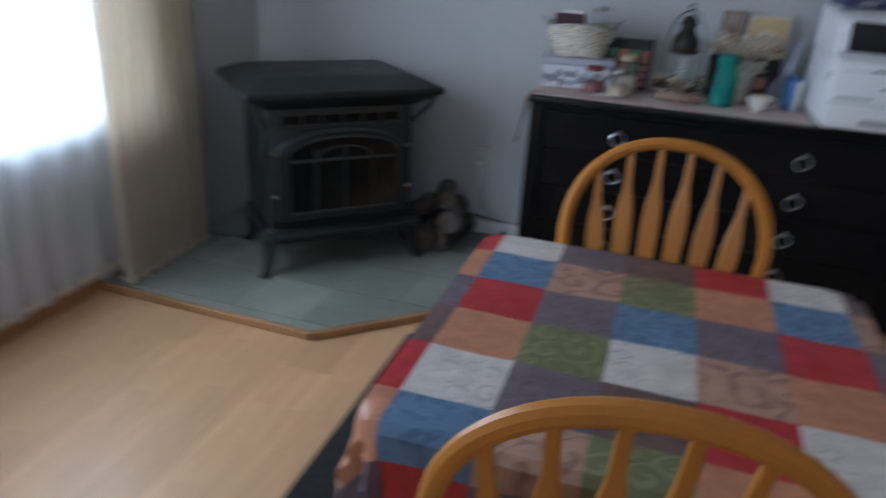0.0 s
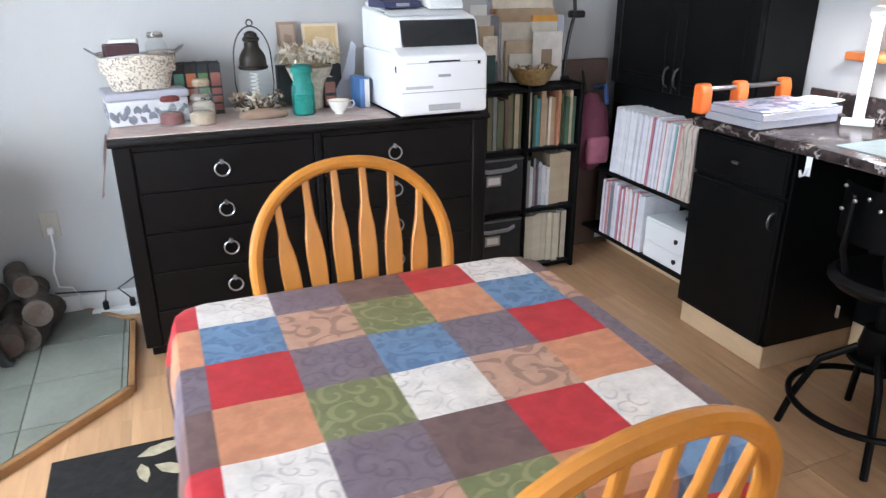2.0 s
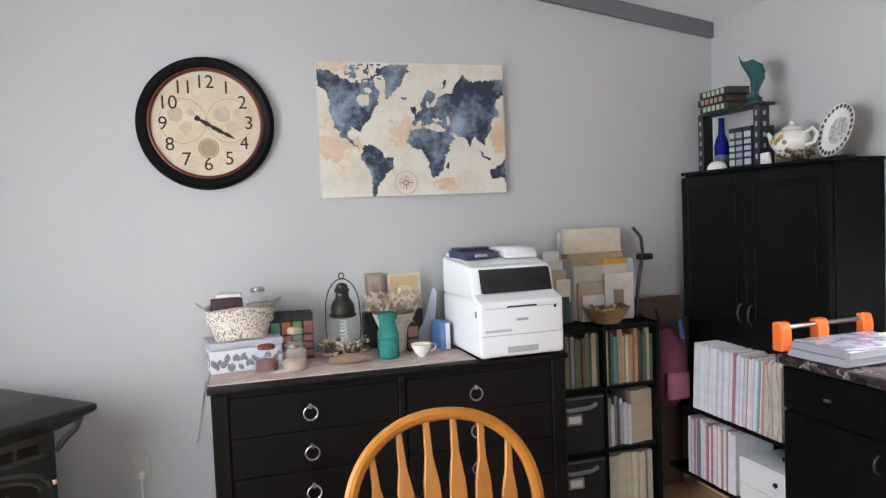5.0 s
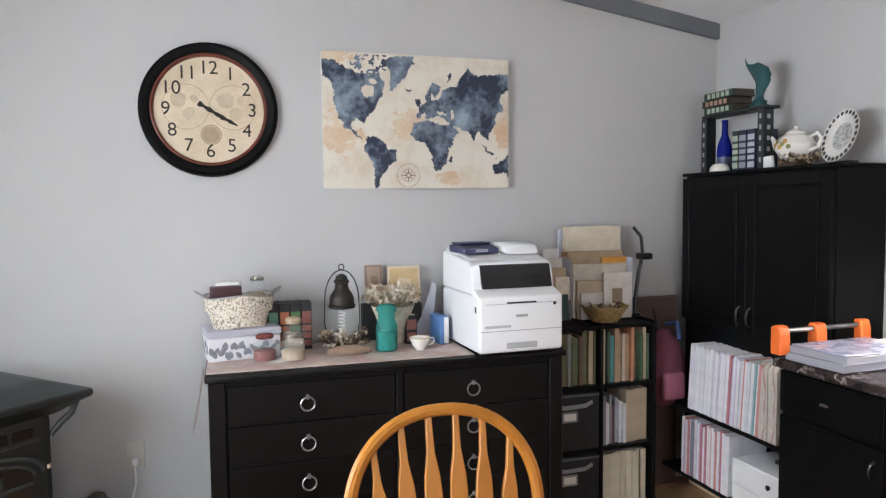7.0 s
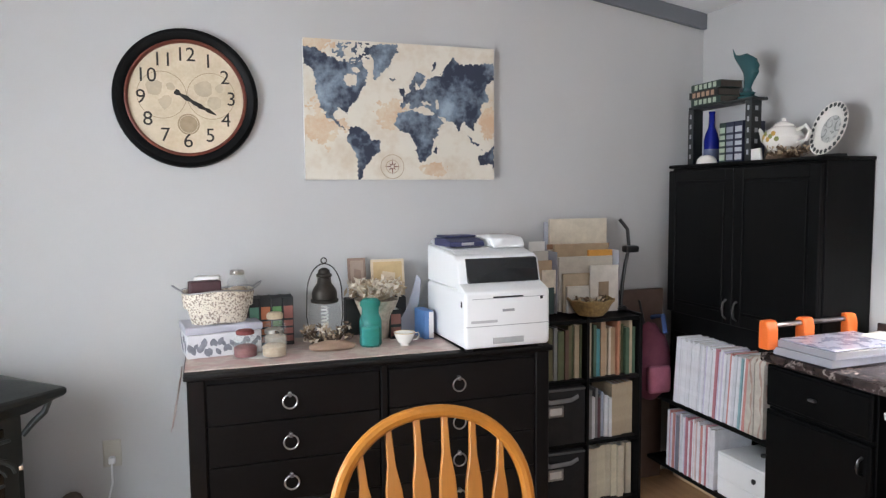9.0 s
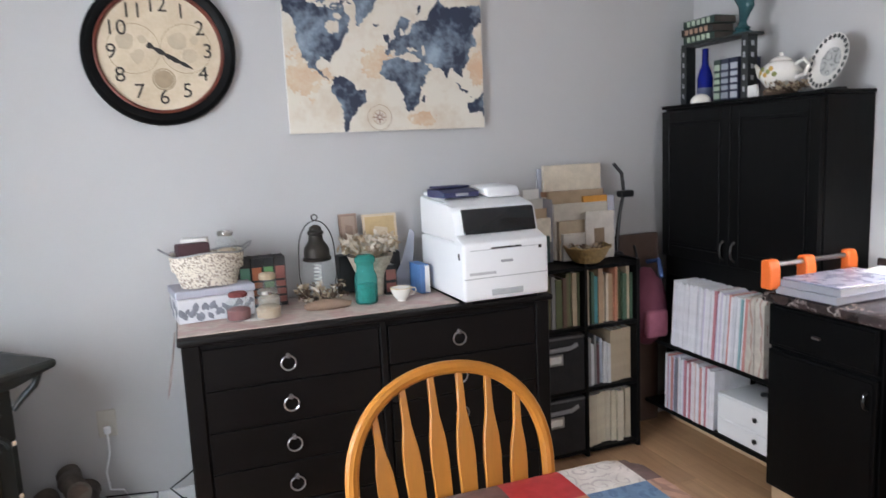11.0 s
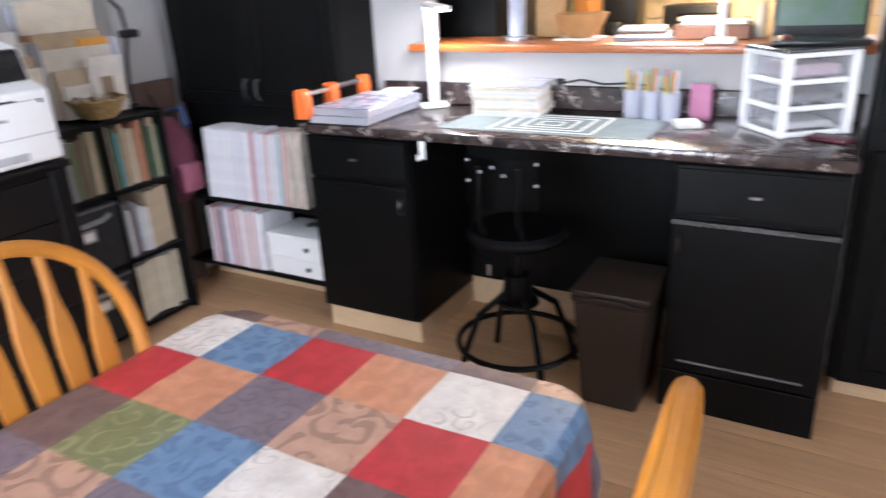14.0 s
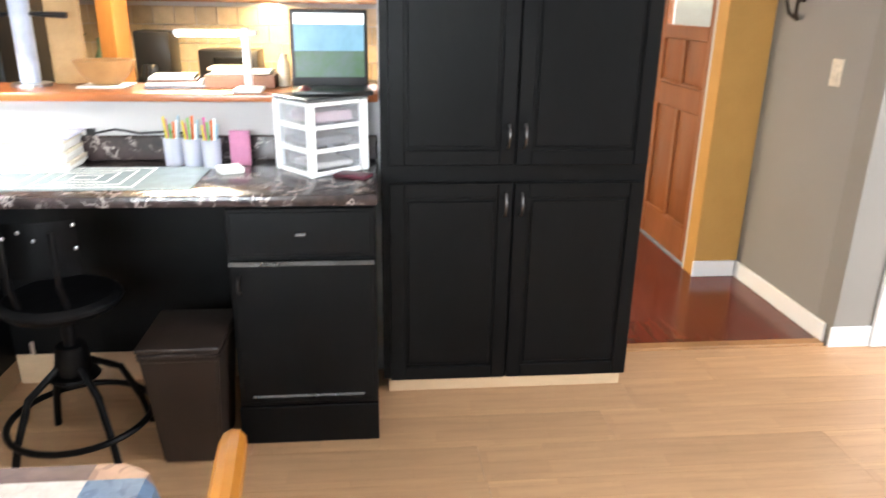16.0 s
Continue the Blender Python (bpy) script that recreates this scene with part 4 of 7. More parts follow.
disc_part("rim", [(0.0, 0.0), (0.285, 0.0), (0.292, 0.012), (0.288, 0.03), (0.272, 0.041), (0.255, 0.038), (0.243, 0.03), (0.240, 0.018)], BLACKWOOD, clock)
disc_part("rim_trim", [(0.2405, 0.018), (0.243, 0.031), (0.237, 0.034), (0.231, 0.028), (0.229, 0.016)], RUST, clock)
face = disc_part("face", [(0.0, 0.016), (0.23, 0.016), (0.23, 0.012)], CREAM, clock)
for x, z, r in ((-0.098, 0.012, 0.098), (0.098, 0.012, 0.098)):
    disc_part("hemisphere", [(0.0, 0.0166), (r, 0.0166), (r, 0.0162)], CREAM, face, (x, z))
    disc_part("hemisphere_ring", [(r - 0.0022, 0.0164), (r - 0.0022, 0.0172), (r, 0.0172), (r, 0.0164)], SEPIA, face, (x, z))
    for dx, dz, rr in ((-0.03, 0.03, 0.035), (0.012, -0.03, 0.028), (0.035, 0.035, 0.018)):
        bm = lathe([(0, 0.0172), (rr, 0.0170)], 11)
        for v in bm.verts:
            v.co *= 1 + 0.35 * noise.noise(Vector((v.co.x * 60 + x * 9, v.co.y * 60, dx * 40))) if v.co.to_2d().length > 1e-4 else 1
            v.co.z = 0.017
        bmesh.ops.transform(bm, matrix=Matrix.Translation((x + dx, 0, z + dz)) @ UP, verts=bm.verts)
        part("printed_land", bm, dye("faded_sepia_print", (0.55, 0.45, 0.32)), face)
disc_part("subdial", [(0.0, 0.0174), (0.044, 0.0174), (0.044, 0.0166)], SEPIA, face, (0.004, -0.108))
disc_part("subdial_ring", [(0.036, 0.0176), (0.036, 0.018), (0.038, 0.018), (0.038, 0.0176)], CREAM, face, (0.004, -0.108))
for h in range(1, 13):
    a = math.pi / 2 - 2 * math.pi * h / 12
    lettering("numeral", str(h), 0.082, INK, clock, Matrix.Translation((0.180 * math.cos(a), -0.0182, 0.180 * math.sin(a))) @ UP)


def clock_hand(length, width, deg, y):
    a = radians(deg)
    pts = [(-0.055, 0.009), (-0.043, 0.011), (-0.03, 0.004), (0.0, 0.011), (0.02, 0.005), (length * 0.45, width), (length * 0.6, width * 0.5), (length * 0.72, width), (length, 0.0015)]
    outline = [(p, w) for p, w in pts] + [(p, -w) for p, w in reversed(pts)]
    rot = [(p * math.cos(a) - w * math.sin(a), p * math.sin(a) + w * math.cos(a)) for p, w in outline]
    part("clock_hand", prism(rot, 0.0012, "y", y), INK, clock)


clock_hand(0.135, 0.009, -30, -0.0205)
clock_hand(0.085, 0.010, -33, -0.0225)

canvas = thing("world_map_canvas", "stretched canvas of a world map with navy continents on parchment", "picture", (0.835, YN - 0.002, 1.909))
MW, MH = 0.455, 0.312
part("stretcher", bx((-MW, -0.030, -MH), (MW, 0, MH), 0.003), PAPER, canvas)
PARCH = material("parchment_print", (0.63, 0.585, 0.50), 0.6, vary=0.1, scale=7, fine=40, color2=(0.52, 0.42, 0.31), bump=0.02)
PARCH2 = material("apricot_print", (0.60, 0.50, 0.37), 0.6, vary=0.1, scale=14, fine=80, color2=(0.55, 0.37, 0.24), bump=0.02)
NAVY = material("navy_print", (0.016, 0.024, 0.050), 0.6, vary=0.1, scale=7, fine=45, color2=(0.26, 0.33, 0.40), bump=0.02)
for m_, lo, hi in ((PARCH, 0.60, 0.98), (PARCH2, 0.52, 0.85), (NAVY, 0.60, 0.92)):
    m_.node_tree.nodes["Map Range"].inputs[1].default_value = lo
    m_.node_tree.nodes["Map Range"].inputs[2].default_value = hi
LANDS = [
    [(0, 5), (5, 6), (13, 12), (22, 16), (27, 15), (31, 20), (31, 29), (27, 40), (24, 45), (21, 52), (15, 51), (14, 56), (17, 58), (20, 64), (14, 58), (11, 56), (8, 47), (6, 39), (6, 27), (3, 20), (0, 18)],
    [(35, 2), (47, 1), (47, 6), (43, 17), (38, 23), (36, 29), (35, 24), (35, 14), (32, 6)],
    [(22, 64), (26, 61), (30, 64), (33, 70), (38, 72), (37, 80), (33, 84), (31, 89), (29, 93), (28, 100), (26, 100), (26, 87), (25, 79), (21, 71)],
    [(46, 56), (48, 51), (54, 48), (61, 51), (63, 53), (66, 60), (69, 63), (66, 71), (65, 79), (62, 86), (58, 87), (57, 79), (55, 68), (52, 65), (48, 64), (45, 60)],
    [(48, 47), (48, 43), (50, 42), (50, 39), (54, 34), (53, 30), (55, 25), (58, 20), (62, 23), (60, 28), (57, 34), (61, 32), (63, 26), (71, 21), (73, 16), (77, 8), (81, 13), (90, 12), (100, 12), (100, 23), (96, 27), (97, 39), (93, 43), (92, 52), (89, 58), (89, 63), (86, 61), (83, 56), (80, 64), (77, 56), (73, 55), (67, 51), (61, 45), (57, 46), (55, 48), (52, 44), (50, 47)],
    [(63, 53), (68, 51), (72, 57), (68, 62), (66, 60)],
    [(91, 82), (94, 80), (97, 77), (100, 76), (100, 92), (97, 88), (92, 89)],
    [(48, 34), (50, 33), (51, 38), (49, 38)], [(43, 26), (46, 25), (46, 27), (44, 28)], [(67, 76), (69, 75), (68, 81), (66, 80)],
    [(66, 14), (68, 11), (67, 17), (65, 20)], [(85, 65), (88, 71), (92, 73), (91, 74), (87, 72)],
]
SEAS = [(23, 28, 3.2, 4.5), (18, 52, 3.0, 2.2), (62, 43, 2.2, 1.2), (68.5, 44, 1.0, 3.5), (57, 31, 0.9, 3.0), (26, 21, 2.0, 2.0), (97, 31, 2.4, 4.0)]
WARM = [(8, 62, 13, 18), (7, 4, 9, 7), (97, 55, 6, 14), (66, 92, 9, 6), (44, 50, 10, 12)]


def within(poly, x, y):
    """Even-odd test of points against an outline."""
    hit = np.zeros(x.shape, bool)
    for (ax, ay), (bx_, by) in zip(poly, poly[1:] + poly[:1]):
        if ay != by:
            hit ^= ((ay > y) != (by > y)) & (x < (bx_ - ax) * (y - ay) / (by - ay) + ax)
    return hit


def map_print():
    nu, nv = 240, 164
    us, ws = (np.arange(nu) + 0.5) / nu * 100, (1 - (np.arange(nv) + 0.5) / nv) * 100
    x, y = np.meshgrid(us, ws, indexing="ij")
    rough = np.array([[(noise.noise(Vector((a * 0.30, b * 0.22, 3))) + 0.7 * noise.noise(Vector((a * 0.75, b * 0.55, 9)))) for b in ws] for a in us])
    x2, y2 = x + 1.1 * rough, y + 1.6 * np.roll(rough, 37, 0)
    land = np.zeros(x.shape, bool)
    for poly in LANDS:
        land |= within(poly, x2, y2)
    for a, b, p, q in SEAS:
        land &= ((x2 - a) / p) ** 2 + ((y2 - b) / q) ** 2 > 1
    isles = (x > 14) & (x < 33) & (y < 18) & (np.roll(rough, 11, 1) > 0.12)
    land |= isles & (y > 1)
    specks = (x > 86) & (y > 60) & (y < 80) & (np.roll(rough, 5, 0) > 0.62)
    land |= specks
    heat = np.max([1 - np.hypot((x - a) / p, (y - b) / q) for a, b, p, q in WARM], axis=0)
    cloud = np.array([[noise.noise(Vector((a * 0.11, b * 0.09, 5))) for b in ws] for a in us])
    warm = heat + 0.5 * cloud + 0.45 * rough > 0.22
    bm = bmesh.new()
    vs = [[bm.verts.new((-MW + 2 * MW * i / nu, -0.0312, -MH + 2 * MH * k / nv)) for k in range(nv + 1)] for i in range(nu + 1)]
    for i in range(nu):
        for k in range(nv):
            f = bm.faces.new((vs[i][k], vs[i + 1][k], vs[i + 1][k + 1], vs[i][k + 1]))
            f.material_index = 2 if land[i, k] else (1 if warm[i, k] else 0)
    return finish("printed_map", bm, None, canvas, mats=[PARCH, PARCH2, NAVY])


map_print()
for r in (0.055, 0.030):
    part("compass_ring", tube([(-0.055 + r * math.cos(a), -0.0322, -0.252 + r * math.sin(a)) for a in [2 * math.pi * k / 28 for k in range(28)]], 0.0012, 4, closed=True), SEPIA, canvas)
for k in range(8):
    a = 2 * math.pi * k / 8
    L = 0.038 if k % 2 == 0 else 0.026
    part("compass_point", prism([(-0.055 + L * math.cos(a), -0.252 + L * math.sin(a)), (-0.055 + 0.008 * math.cos(a + 0.4), -0.252 + 0.008 * math.sin(a + 0.4)), (-0.055 + 0.008 * math.cos(a - 0.4), -0.252 + 0.008 * math.sin(a - 0.4))], 0.001, "y", -0.0328), RUST, canvas)

# ---- things on the dresser ----
ZD = DH + 0.0045
RUNNER = cloth_print("faded_floral_runner", (0.60, 0.495, 0.44), (0.46, 0.30, 0.275), 0, 7, strength=0.75)
RUNNER.node_tree.nodes["Principled BSDF"].inputs["Specular IOR Level"].default_value = 0.2
bm = bx((DX0 + 0.005, DY0 + 0.035, DH), (0.93, YN - 0.05, DH + 0.0045), 0.001)
runner = thing("dresser_runner", "faded pink and beige floral cloth lying along the dresser top", "table runner")
part("cloth", bm, RUNNER, runner)
bm = bmesh.new()
cols = [[bm.verts.new((DX0 - 0.004 - 0.005 * k - 0.004 * math.sin(k * 0.9 + 3 * u), DY0 + 0.015 + u * 0.13 * (1 - 0.5 * k / 8), DH + 0.004 - k * 0.027)) for k in range(9)] for u in [i / 10 for i in range(11)]]
for a, b in zip(cols, cols[1:]):
    for k in range(8):
        bm.faces.new((a[k], b[k], b[k + 1], a[k + 1]))
bmesh.ops.solidify(bm, geom=bm.faces[:], thickness=0.003)
part("hanging_end", bm, RUNNER, runner)

LEAFBOX = material("white_card", (0.66, 0.66, 0.68), 0.6, vary=0.05, scale=12, bump=0.01)
LIDCARD = material("lilac_grey_card", (0.42, 0.42, 0.48), 0.6, vary=0.06, scale=14, bump=0.01)
b = thing("keepsake_box", "white lidded box printed with dark blue-grey leaves", "box", (-0.005, 3.185, ZD), 8)
part("body", bx((-0.145, -0.10, 0), (0.145, 0.10, 0.095), 0.004), LEAFBOX, b)
part("lid", bx((-0.15, -0.105, 0.096), (0.15, 0.105, 0.125), 0.004), LIDCARD, b)
LEAFINK = material("slate_leaf_ink", (0.25, 0.26, 0.30), 0.7, vary=0.25, scale=40)


def printed_leaf(parent, face, x, z, turn, size, lift=0.0):
    """A small printed leaf shape on the front or the end of the box."""
    pts = []
    for f, w in ((0, 0), (0.25, 0.24), (0.55, 0.30), (0.8, 0.17), (1, 0), (0.8, -0.17), (0.55, -0.30), (0.25, -0.24)):
        u, v = (f - 0.5) * size, w * size
        pts.append((x + u * math.cos(turn) - v * math.sin(turn), z + u * math.sin(turn) + v * math.cos(turn)))
    part("printed_leaf", prism(pts, 0.0008, "y" if face == "front" else "x", (-0.1012 if face == "front" else -0.1462) - lift), LEAFINK, parent)


rl = random.Random(17)
for i in range(26):
    x = -0.132 + 0.264 * i / 25
    printed_leaf(b, "front", x, rl.uniform(0.018, 0.062), 1.57 + rl.uniform(-0.7, 0.7), rl.uniform(0.026, 0.042), 0.00003 * i)
for i in range(14):
    printed_leaf(b, "end", -0.085 + 0.17 * i / 13, rl.uniform(0.02, 0.07), 1.57 + rl.uniform(-0.8, 0.8), rl.uniform(0.026, 0.042), 0.00003 * i)

LINER = material("speckled_liner_cloth", (0.66, 0.60, 0.50), 0.9, vary=0.1, scale=120, fine=200, color2=(0.24, 0.19, 0.16), bump=0.1)
LINER.node_tree.nodes["Map Range"].inputs[1].default_value = 0.66
LINER.node_tree.nodes["Map Range"].inputs[2].default_value = 0.78
b = thing("wire_basket", "oval wire basket with a speckled cream cloth liner, full of jars", "basket", (-0.01, 3.17, ZD + 0.126), 6)
ov = lambda r, z, n=30: [(r * 1.0 * math.cos(2 * math.pi * k / n), r * 0.66 * math.sin(2 * math.pi * k / n), z + 0.006 * math.sin(6 * math.pi * k / n)) for k in range(n)]
bm = bmesh.new()
rings = [[bm.verts.new(p) for p in ov(r, z)] for r, z in ((0.105, 0.0), (0.122, 0.06), (0.136, 0.125), (0.142, 0.128), (0.136, 0.07))]
for p, q in zip(rings, rings[1:]):
    for k in range(30):
        bm.faces.new((p[k], p[(k + 1) % 30], q[(k + 1) % 30], q[k]))
bm.faces.new(rings[0])
bmesh.ops.recalc_face_normals(bm, faces=bm.faces)
part("liner", bm, LINER, b)
part("rim_wire", tube(ov(0.143, 0.132), 0.003, 6, closed=True), STEEL, b)
for sx in (-1, 1):
    part("handle", tube([(sx * 0.14, -0.03, 0.132), (sx * 0.165, -0.026, 0.15), (sx * 0.175, 0.0, 0.158), (sx * 0.165, 0.026, 0.15), (sx * 0.14, 0.03, 0.132)], 0.0035, 6), STEEL, b)
part("filling", lathe([(0, 0.085), (0.085, 0.085)], 20), dye("dark_keepsakes", (0.05, 0.035, 0.03)), b)
def jar(at, r, h, fill, lid, label, name="glass_jar"):
    j = thing(name, label, "jar", at)
    part("contents", lathe([(0, 0.004), (r * 0.9, 0.004), (r * 0.92, h * 0.36), (r * 0.6, h * 0.44), (0, h * 0.42)], 16), fill, j)
    part("glass", lathe([(0, 0), (r, 0.0), (r * 1.04, h * 0.3), (r, h * 0.65), (r * 0.62, h * 0.8), (r * 0.62, h * 0.86)], 20), GLASS, j)
    part("lid", lathe([(r * 0.7, h * 0.84), (r * 0.74, h * 0.86), (r * 0.74, h * 0.95), (r * 0.6, h), (0, h)], 18), lid, j)
    return j
POTP = material("dried_potpourri", (0.30, 0.22, 0.15), 0.9, vary=0.3, scale=60, fine=150, color2=(0.5, 0.40, 0.28), bump=0.4)
REDP = material("red_petals", (0.22, 0.055, 0.05), 0.8, vary=0.3, scale=60, bump=0.4, color2=(0.12, 0.02, 0.02))
SILVER = material("aged_silver", (0.60, 0.58, 0.54), 0.25, metal=1.0, vary=0.2, scale=20)
jar((0.065, 3.155, ZD + 0.212), 0.040, 0.125, POTP, SILVER, "small glass jar with silver lid in the basket")
part("box_lid", bx((-0.075, -0.02, 0.0), (0.045, 0.04, 0.085), 0.004), material("wine_card", (0.07, 0.03, 0.035), 0.6), thing("wine_box", "small dark wine-coloured box in the basket", "box", (-0.045, 3.155, ZD + 0.212), 12))
part("tin_body", bx((-0.04, -0.03, 0), (0.06, 0.03, 0.098), 0.006, 2), PAPER, thing("paper_packet", "pale paper packet lying in the basket", "packet", (-0.06, 3.225, ZD + 0.212), -8))
jar((0.085, 3.045, ZD), 0.048, 0.108, REDP, REDP, "squat glass jar of red petals with a red lid")
jar((0.195, 3.02, ZD), 0.050, 0.112, POTP, SILVER, "round glass jar of potpourri with a crimped lid")
jar((0.21, 3.14, ZD), 0.046, 0.155, POTP, POTP, "taller glass jar of dried petals with a patterned lid")
tray = thing("lace_mat", "small scalloped white mat under the jars", "mat", (0.14, 3.04, ZD - 0.0005))
part("cloth", lathe([(0, 0.0012), (0.055, 0.0012), (0.058, 0.0)], 18), PAPER, tray)

# boxed set of books with coloured spines
def book(at, rz, w, d, h, mat, group, label, pages=None, name="book", tilt=0.0):
    o = new(name)
    o.empty_display_size = 0.03
    o.matrix_basis = pose(*at, 0, tilt, rz)
    tagged(o, label, "book", group)
    t = 0.0022
    part("cover", bx((-w / 2, 0, 0), (-w / 2 + t, d, h), 0), mat, o)
    part("cover", bx((w / 2 - t, 0, 0), (w / 2, d, h), 0), mat, o)
    part("spine", bx((-w / 2 + t, 0, 0), (w / 2 - t, t, h), 0), mat, o)
    part("page_block", bx((-w / 2 + t, t + 0.001, 0.002), (w / 2 - t, d - 0.003, h - 0.004), 0), pages or PAPER, o)
    return o


def spine_bars(o, w, h, mat, levels):
    for z0, z1 in levels:
        part("spine_panel", bx((-w / 2 + 0.003, -0.0012, z0 * h), (w / 2 - 0.003, 0.0, z1 * h), 0), mat, o)


BOOKBLACK = dye("black_bookcloth", (0.015, 0.016, 0.017))
SPINES = [("rose", (0.30, 0.12, 0.11)), ("sea_green", (0.12, 0.30, 0.22)), ("terracotta", (0.45, 0.14, 0.06)), ("moss", (0.10, 0.22, 0.08)), ("brick", (0.30, 0.11, 0.09))]
for i, (nm, c) in enumerate(SPINES):
    o = book((0.085 + i * 0.047, 3.215, ZD), 0, 0.044, 0.13, 0.205, BOOKBLACK, "row of black books on the dresser", "black hardback with %s panels on its spine" % nm.replace("_", " "), BOOKBLACK)
    spine_bars(o, 0.044, 0.205, dye(nm + "_spine", c), [(0.08, 0.2), (0.24, 0.36), (0.40, 0.52), (0.56, 0.82)])

# lantern
OLDBRONZE = material("dark_bronze", (0.045, 0.038, 0.032), 0.42, metal=0.7, vary=0.25, scale=18, bump=0.08)
l = thing("lantern", "dark bronze lantern with clear glass and a wire bail handle", "lantern", (0.425, 3.19, ZD))
part("base", lathe([(0, 0), (0.062, 0), (0.066, 0.012), (0.05, 0.026), (0.0, 0.026)], 24), OLDBRONZE, l)
part("glass", lathe([(0.050, 0.027), (0.068, 0.05), (0.071, 0.13), (0.064, 0.165), (0.050, 0.185)], 24), GLASS, l)
part("coil", tube([(0.014 * math.cos(k * 0.9), 0.014 * math.sin(k * 0.9), 0.03 + k * 0.0022) for k in range(60)], 0.0035, 5), PAPER, l)
part("cap", lathe([(0.050, 0.176), (0.059, 0.180), (0.060, 0.190), (0.054, 0.194), (0.054, 0.222), (0.048, 0.238), (0.031, 0.262), (0.028, 0.285), (0.034, 0.290), (0.034, 0.299), (0.027, 0.305), (0.024, 0.318), (0.010, 0.327), (0, 0.328)], 24), OLDBRONZE, l)
part("bail", tube([(0.075 * math.cos(a), 0, 0.215 + 0.13 * math.sin(a)) for a in [math.pi * k / 16 for k in range(17)]], 0.003, 6), OLDBRONZE, l)
part("bail_ring", tube([(0.012 * math.cos(a), 0, 0.358 + 0.012 * math.sin(a)) for a in [2 * math.pi * k / 14 for k in range(14)]], 0.003, 5, closed=True), OLDBRONZE, l)
for sx in (-1, 1):
    part("guard_wire", tube([(sx * 0.075, 0, 0.215), (sx * 0.078, 0, 0.12), (sx * 0.062, 0, 0.02)], 0.0025, 6), OLDBRONZE, l)


def sprigs(name, at, n, spread, height, mats, label, category, seed, leaf=0.012):
    """Dried twigs and petals in a loose clump."""
    rnd = random.Random(seed)
    o = thing(name, label, category, at)
    stem = bmesh.new()
    petals = [bmesh.new() for _ in mats]
    for _ in range(n):
        a, r = rnd.uniform(0, 6.283), spread * math.sqrt(rnd.random())
        x, y, z = r * math.cos(a), 0.55 * r * math.sin(a), height * rnd.uniform(0.25, 1)
        tube([(x * 0.4, y * 0.4, 0.0), (x, y, z)], 0.0012, 4, stem)
        bm = petals[rnd.randrange(len(mats))]
        for _ in range(3):
            c = Vector((x, y, z)) + Vector((rnd.uniform(-1, 1), rnd.uniform(-1, 1), rnd.uniform(-0.4, 0.8))) * leaf
            c.z = max(c.z, leaf * 0.9)
            u = Vector((rnd.uniform(-1, 1), rnd.uniform(-1, 1), rnd.uniform(-1, 1))).normalized() * leaf
            w = u.orthogonal().normalized() * leaf * 0.5
            top = [bm.verts.new(c + v) for v in (-u, w, u, -w)]
            bm.faces.new(top)
            k = u.cross(w).normalized() * 0.0016
            bot = [bm.verts.new(c + v + k) for v in (-u, w, u, -w)]
            bm.faces.new(bot[::-1])
            for q in range(4):
                bm.faces.new((top[q], bot[q], bot[(q + 1) % 4], top[(q + 1) % 4]))
    part("stem_spray", stem, mats[0], o)["kind"] = "stuff"
    for bm, m in zip(petals, mats):
        part("blossom_spray", bm, m, o)["kind"] = "stuff"
    return o


TWIG = material("brown_twig", (0.14, 0.09, 0.055), 0.8, vary=0.25, scale=30)
STRAW = material("straw_petals", (0.54, 0.42, 0.29), 0.85, vary=0.2, scale=30)
IVORY = material("ivory_petals", (0.74, 0.66, 0.54), 0.85, vary=0.15, scale=30)
sprigs("dried_wreath", (0.425, 3.13, ZD), 70, 0.105, 0.085, [TWIG, STRAW, IVORY], "small wreath of dried twigs round the lantern", "wreath", 3)
bm = bmesh.new()
bmesh.ops.create_icosphere(bm, subdivisions=3, radius=1)
for v in bm.verts:
    v.co = Vector((v.co.x * 0.095, v.co.y * 0.032, max(v.co.z, -0.55) * 0.026 + 0.0143)) * (1 + 0.12 * noise.noise(v.co * 2.2))
    v.co.z = max(v.co.z, 0)
DRIFT = material("driftwood", (0.30, 0.20, 0.14), 0.85, vary=0.2, scale=12, fine=60, bump=0.25, stretch=(0.3, 1, 1))
part("block", bm, DRIFT, thing("driftwood_piece", "smooth brown driftwood piece lying before the lantern", "driftwood", (0.43, 3.045, ZD), -4))

# teal jar, dried flowers, cards, cup
t = thing("teal_jar", "tall teal glass jar with shoulders and a glass lid", "jar", (0.598, 3.07, ZD))
part("glass", lathe([(0, 0), (0.042, 0), (0.047, 0.008), (0.047, 0.11), (0.040, 0.128), (0.036, 0.135), (0.036, 0.165), (0.040, 0.168)], 24), TEAL, t)
part("filling", lathe([(0, 0.006), (0.036, 0.006), (0.037, 0.078), (0, 0.074)], 20), material("teal_filling", (0.10, 0.50, 0.43), 0.5, vary=0.25, scale=30), t)
part("lid", lathe([(0.041, 0.169), (0.043, 0.172), (0.043, 0.19), (0.03, 0.20), (0, 0.20)], 24), TEAL, t)
sprigs("dried_flowers", (0.66, 3.22, ZD + 0.17), 90, 0.125, 0.085, [STRAW, IVORY, IVORY], "spray of dried ivory flowers in a basket", "flowers", 8, 0.02)
u = thing("flower_urn", "pale woven urn holding the dried flowers", "vase", (0.66, 3.22, ZD))
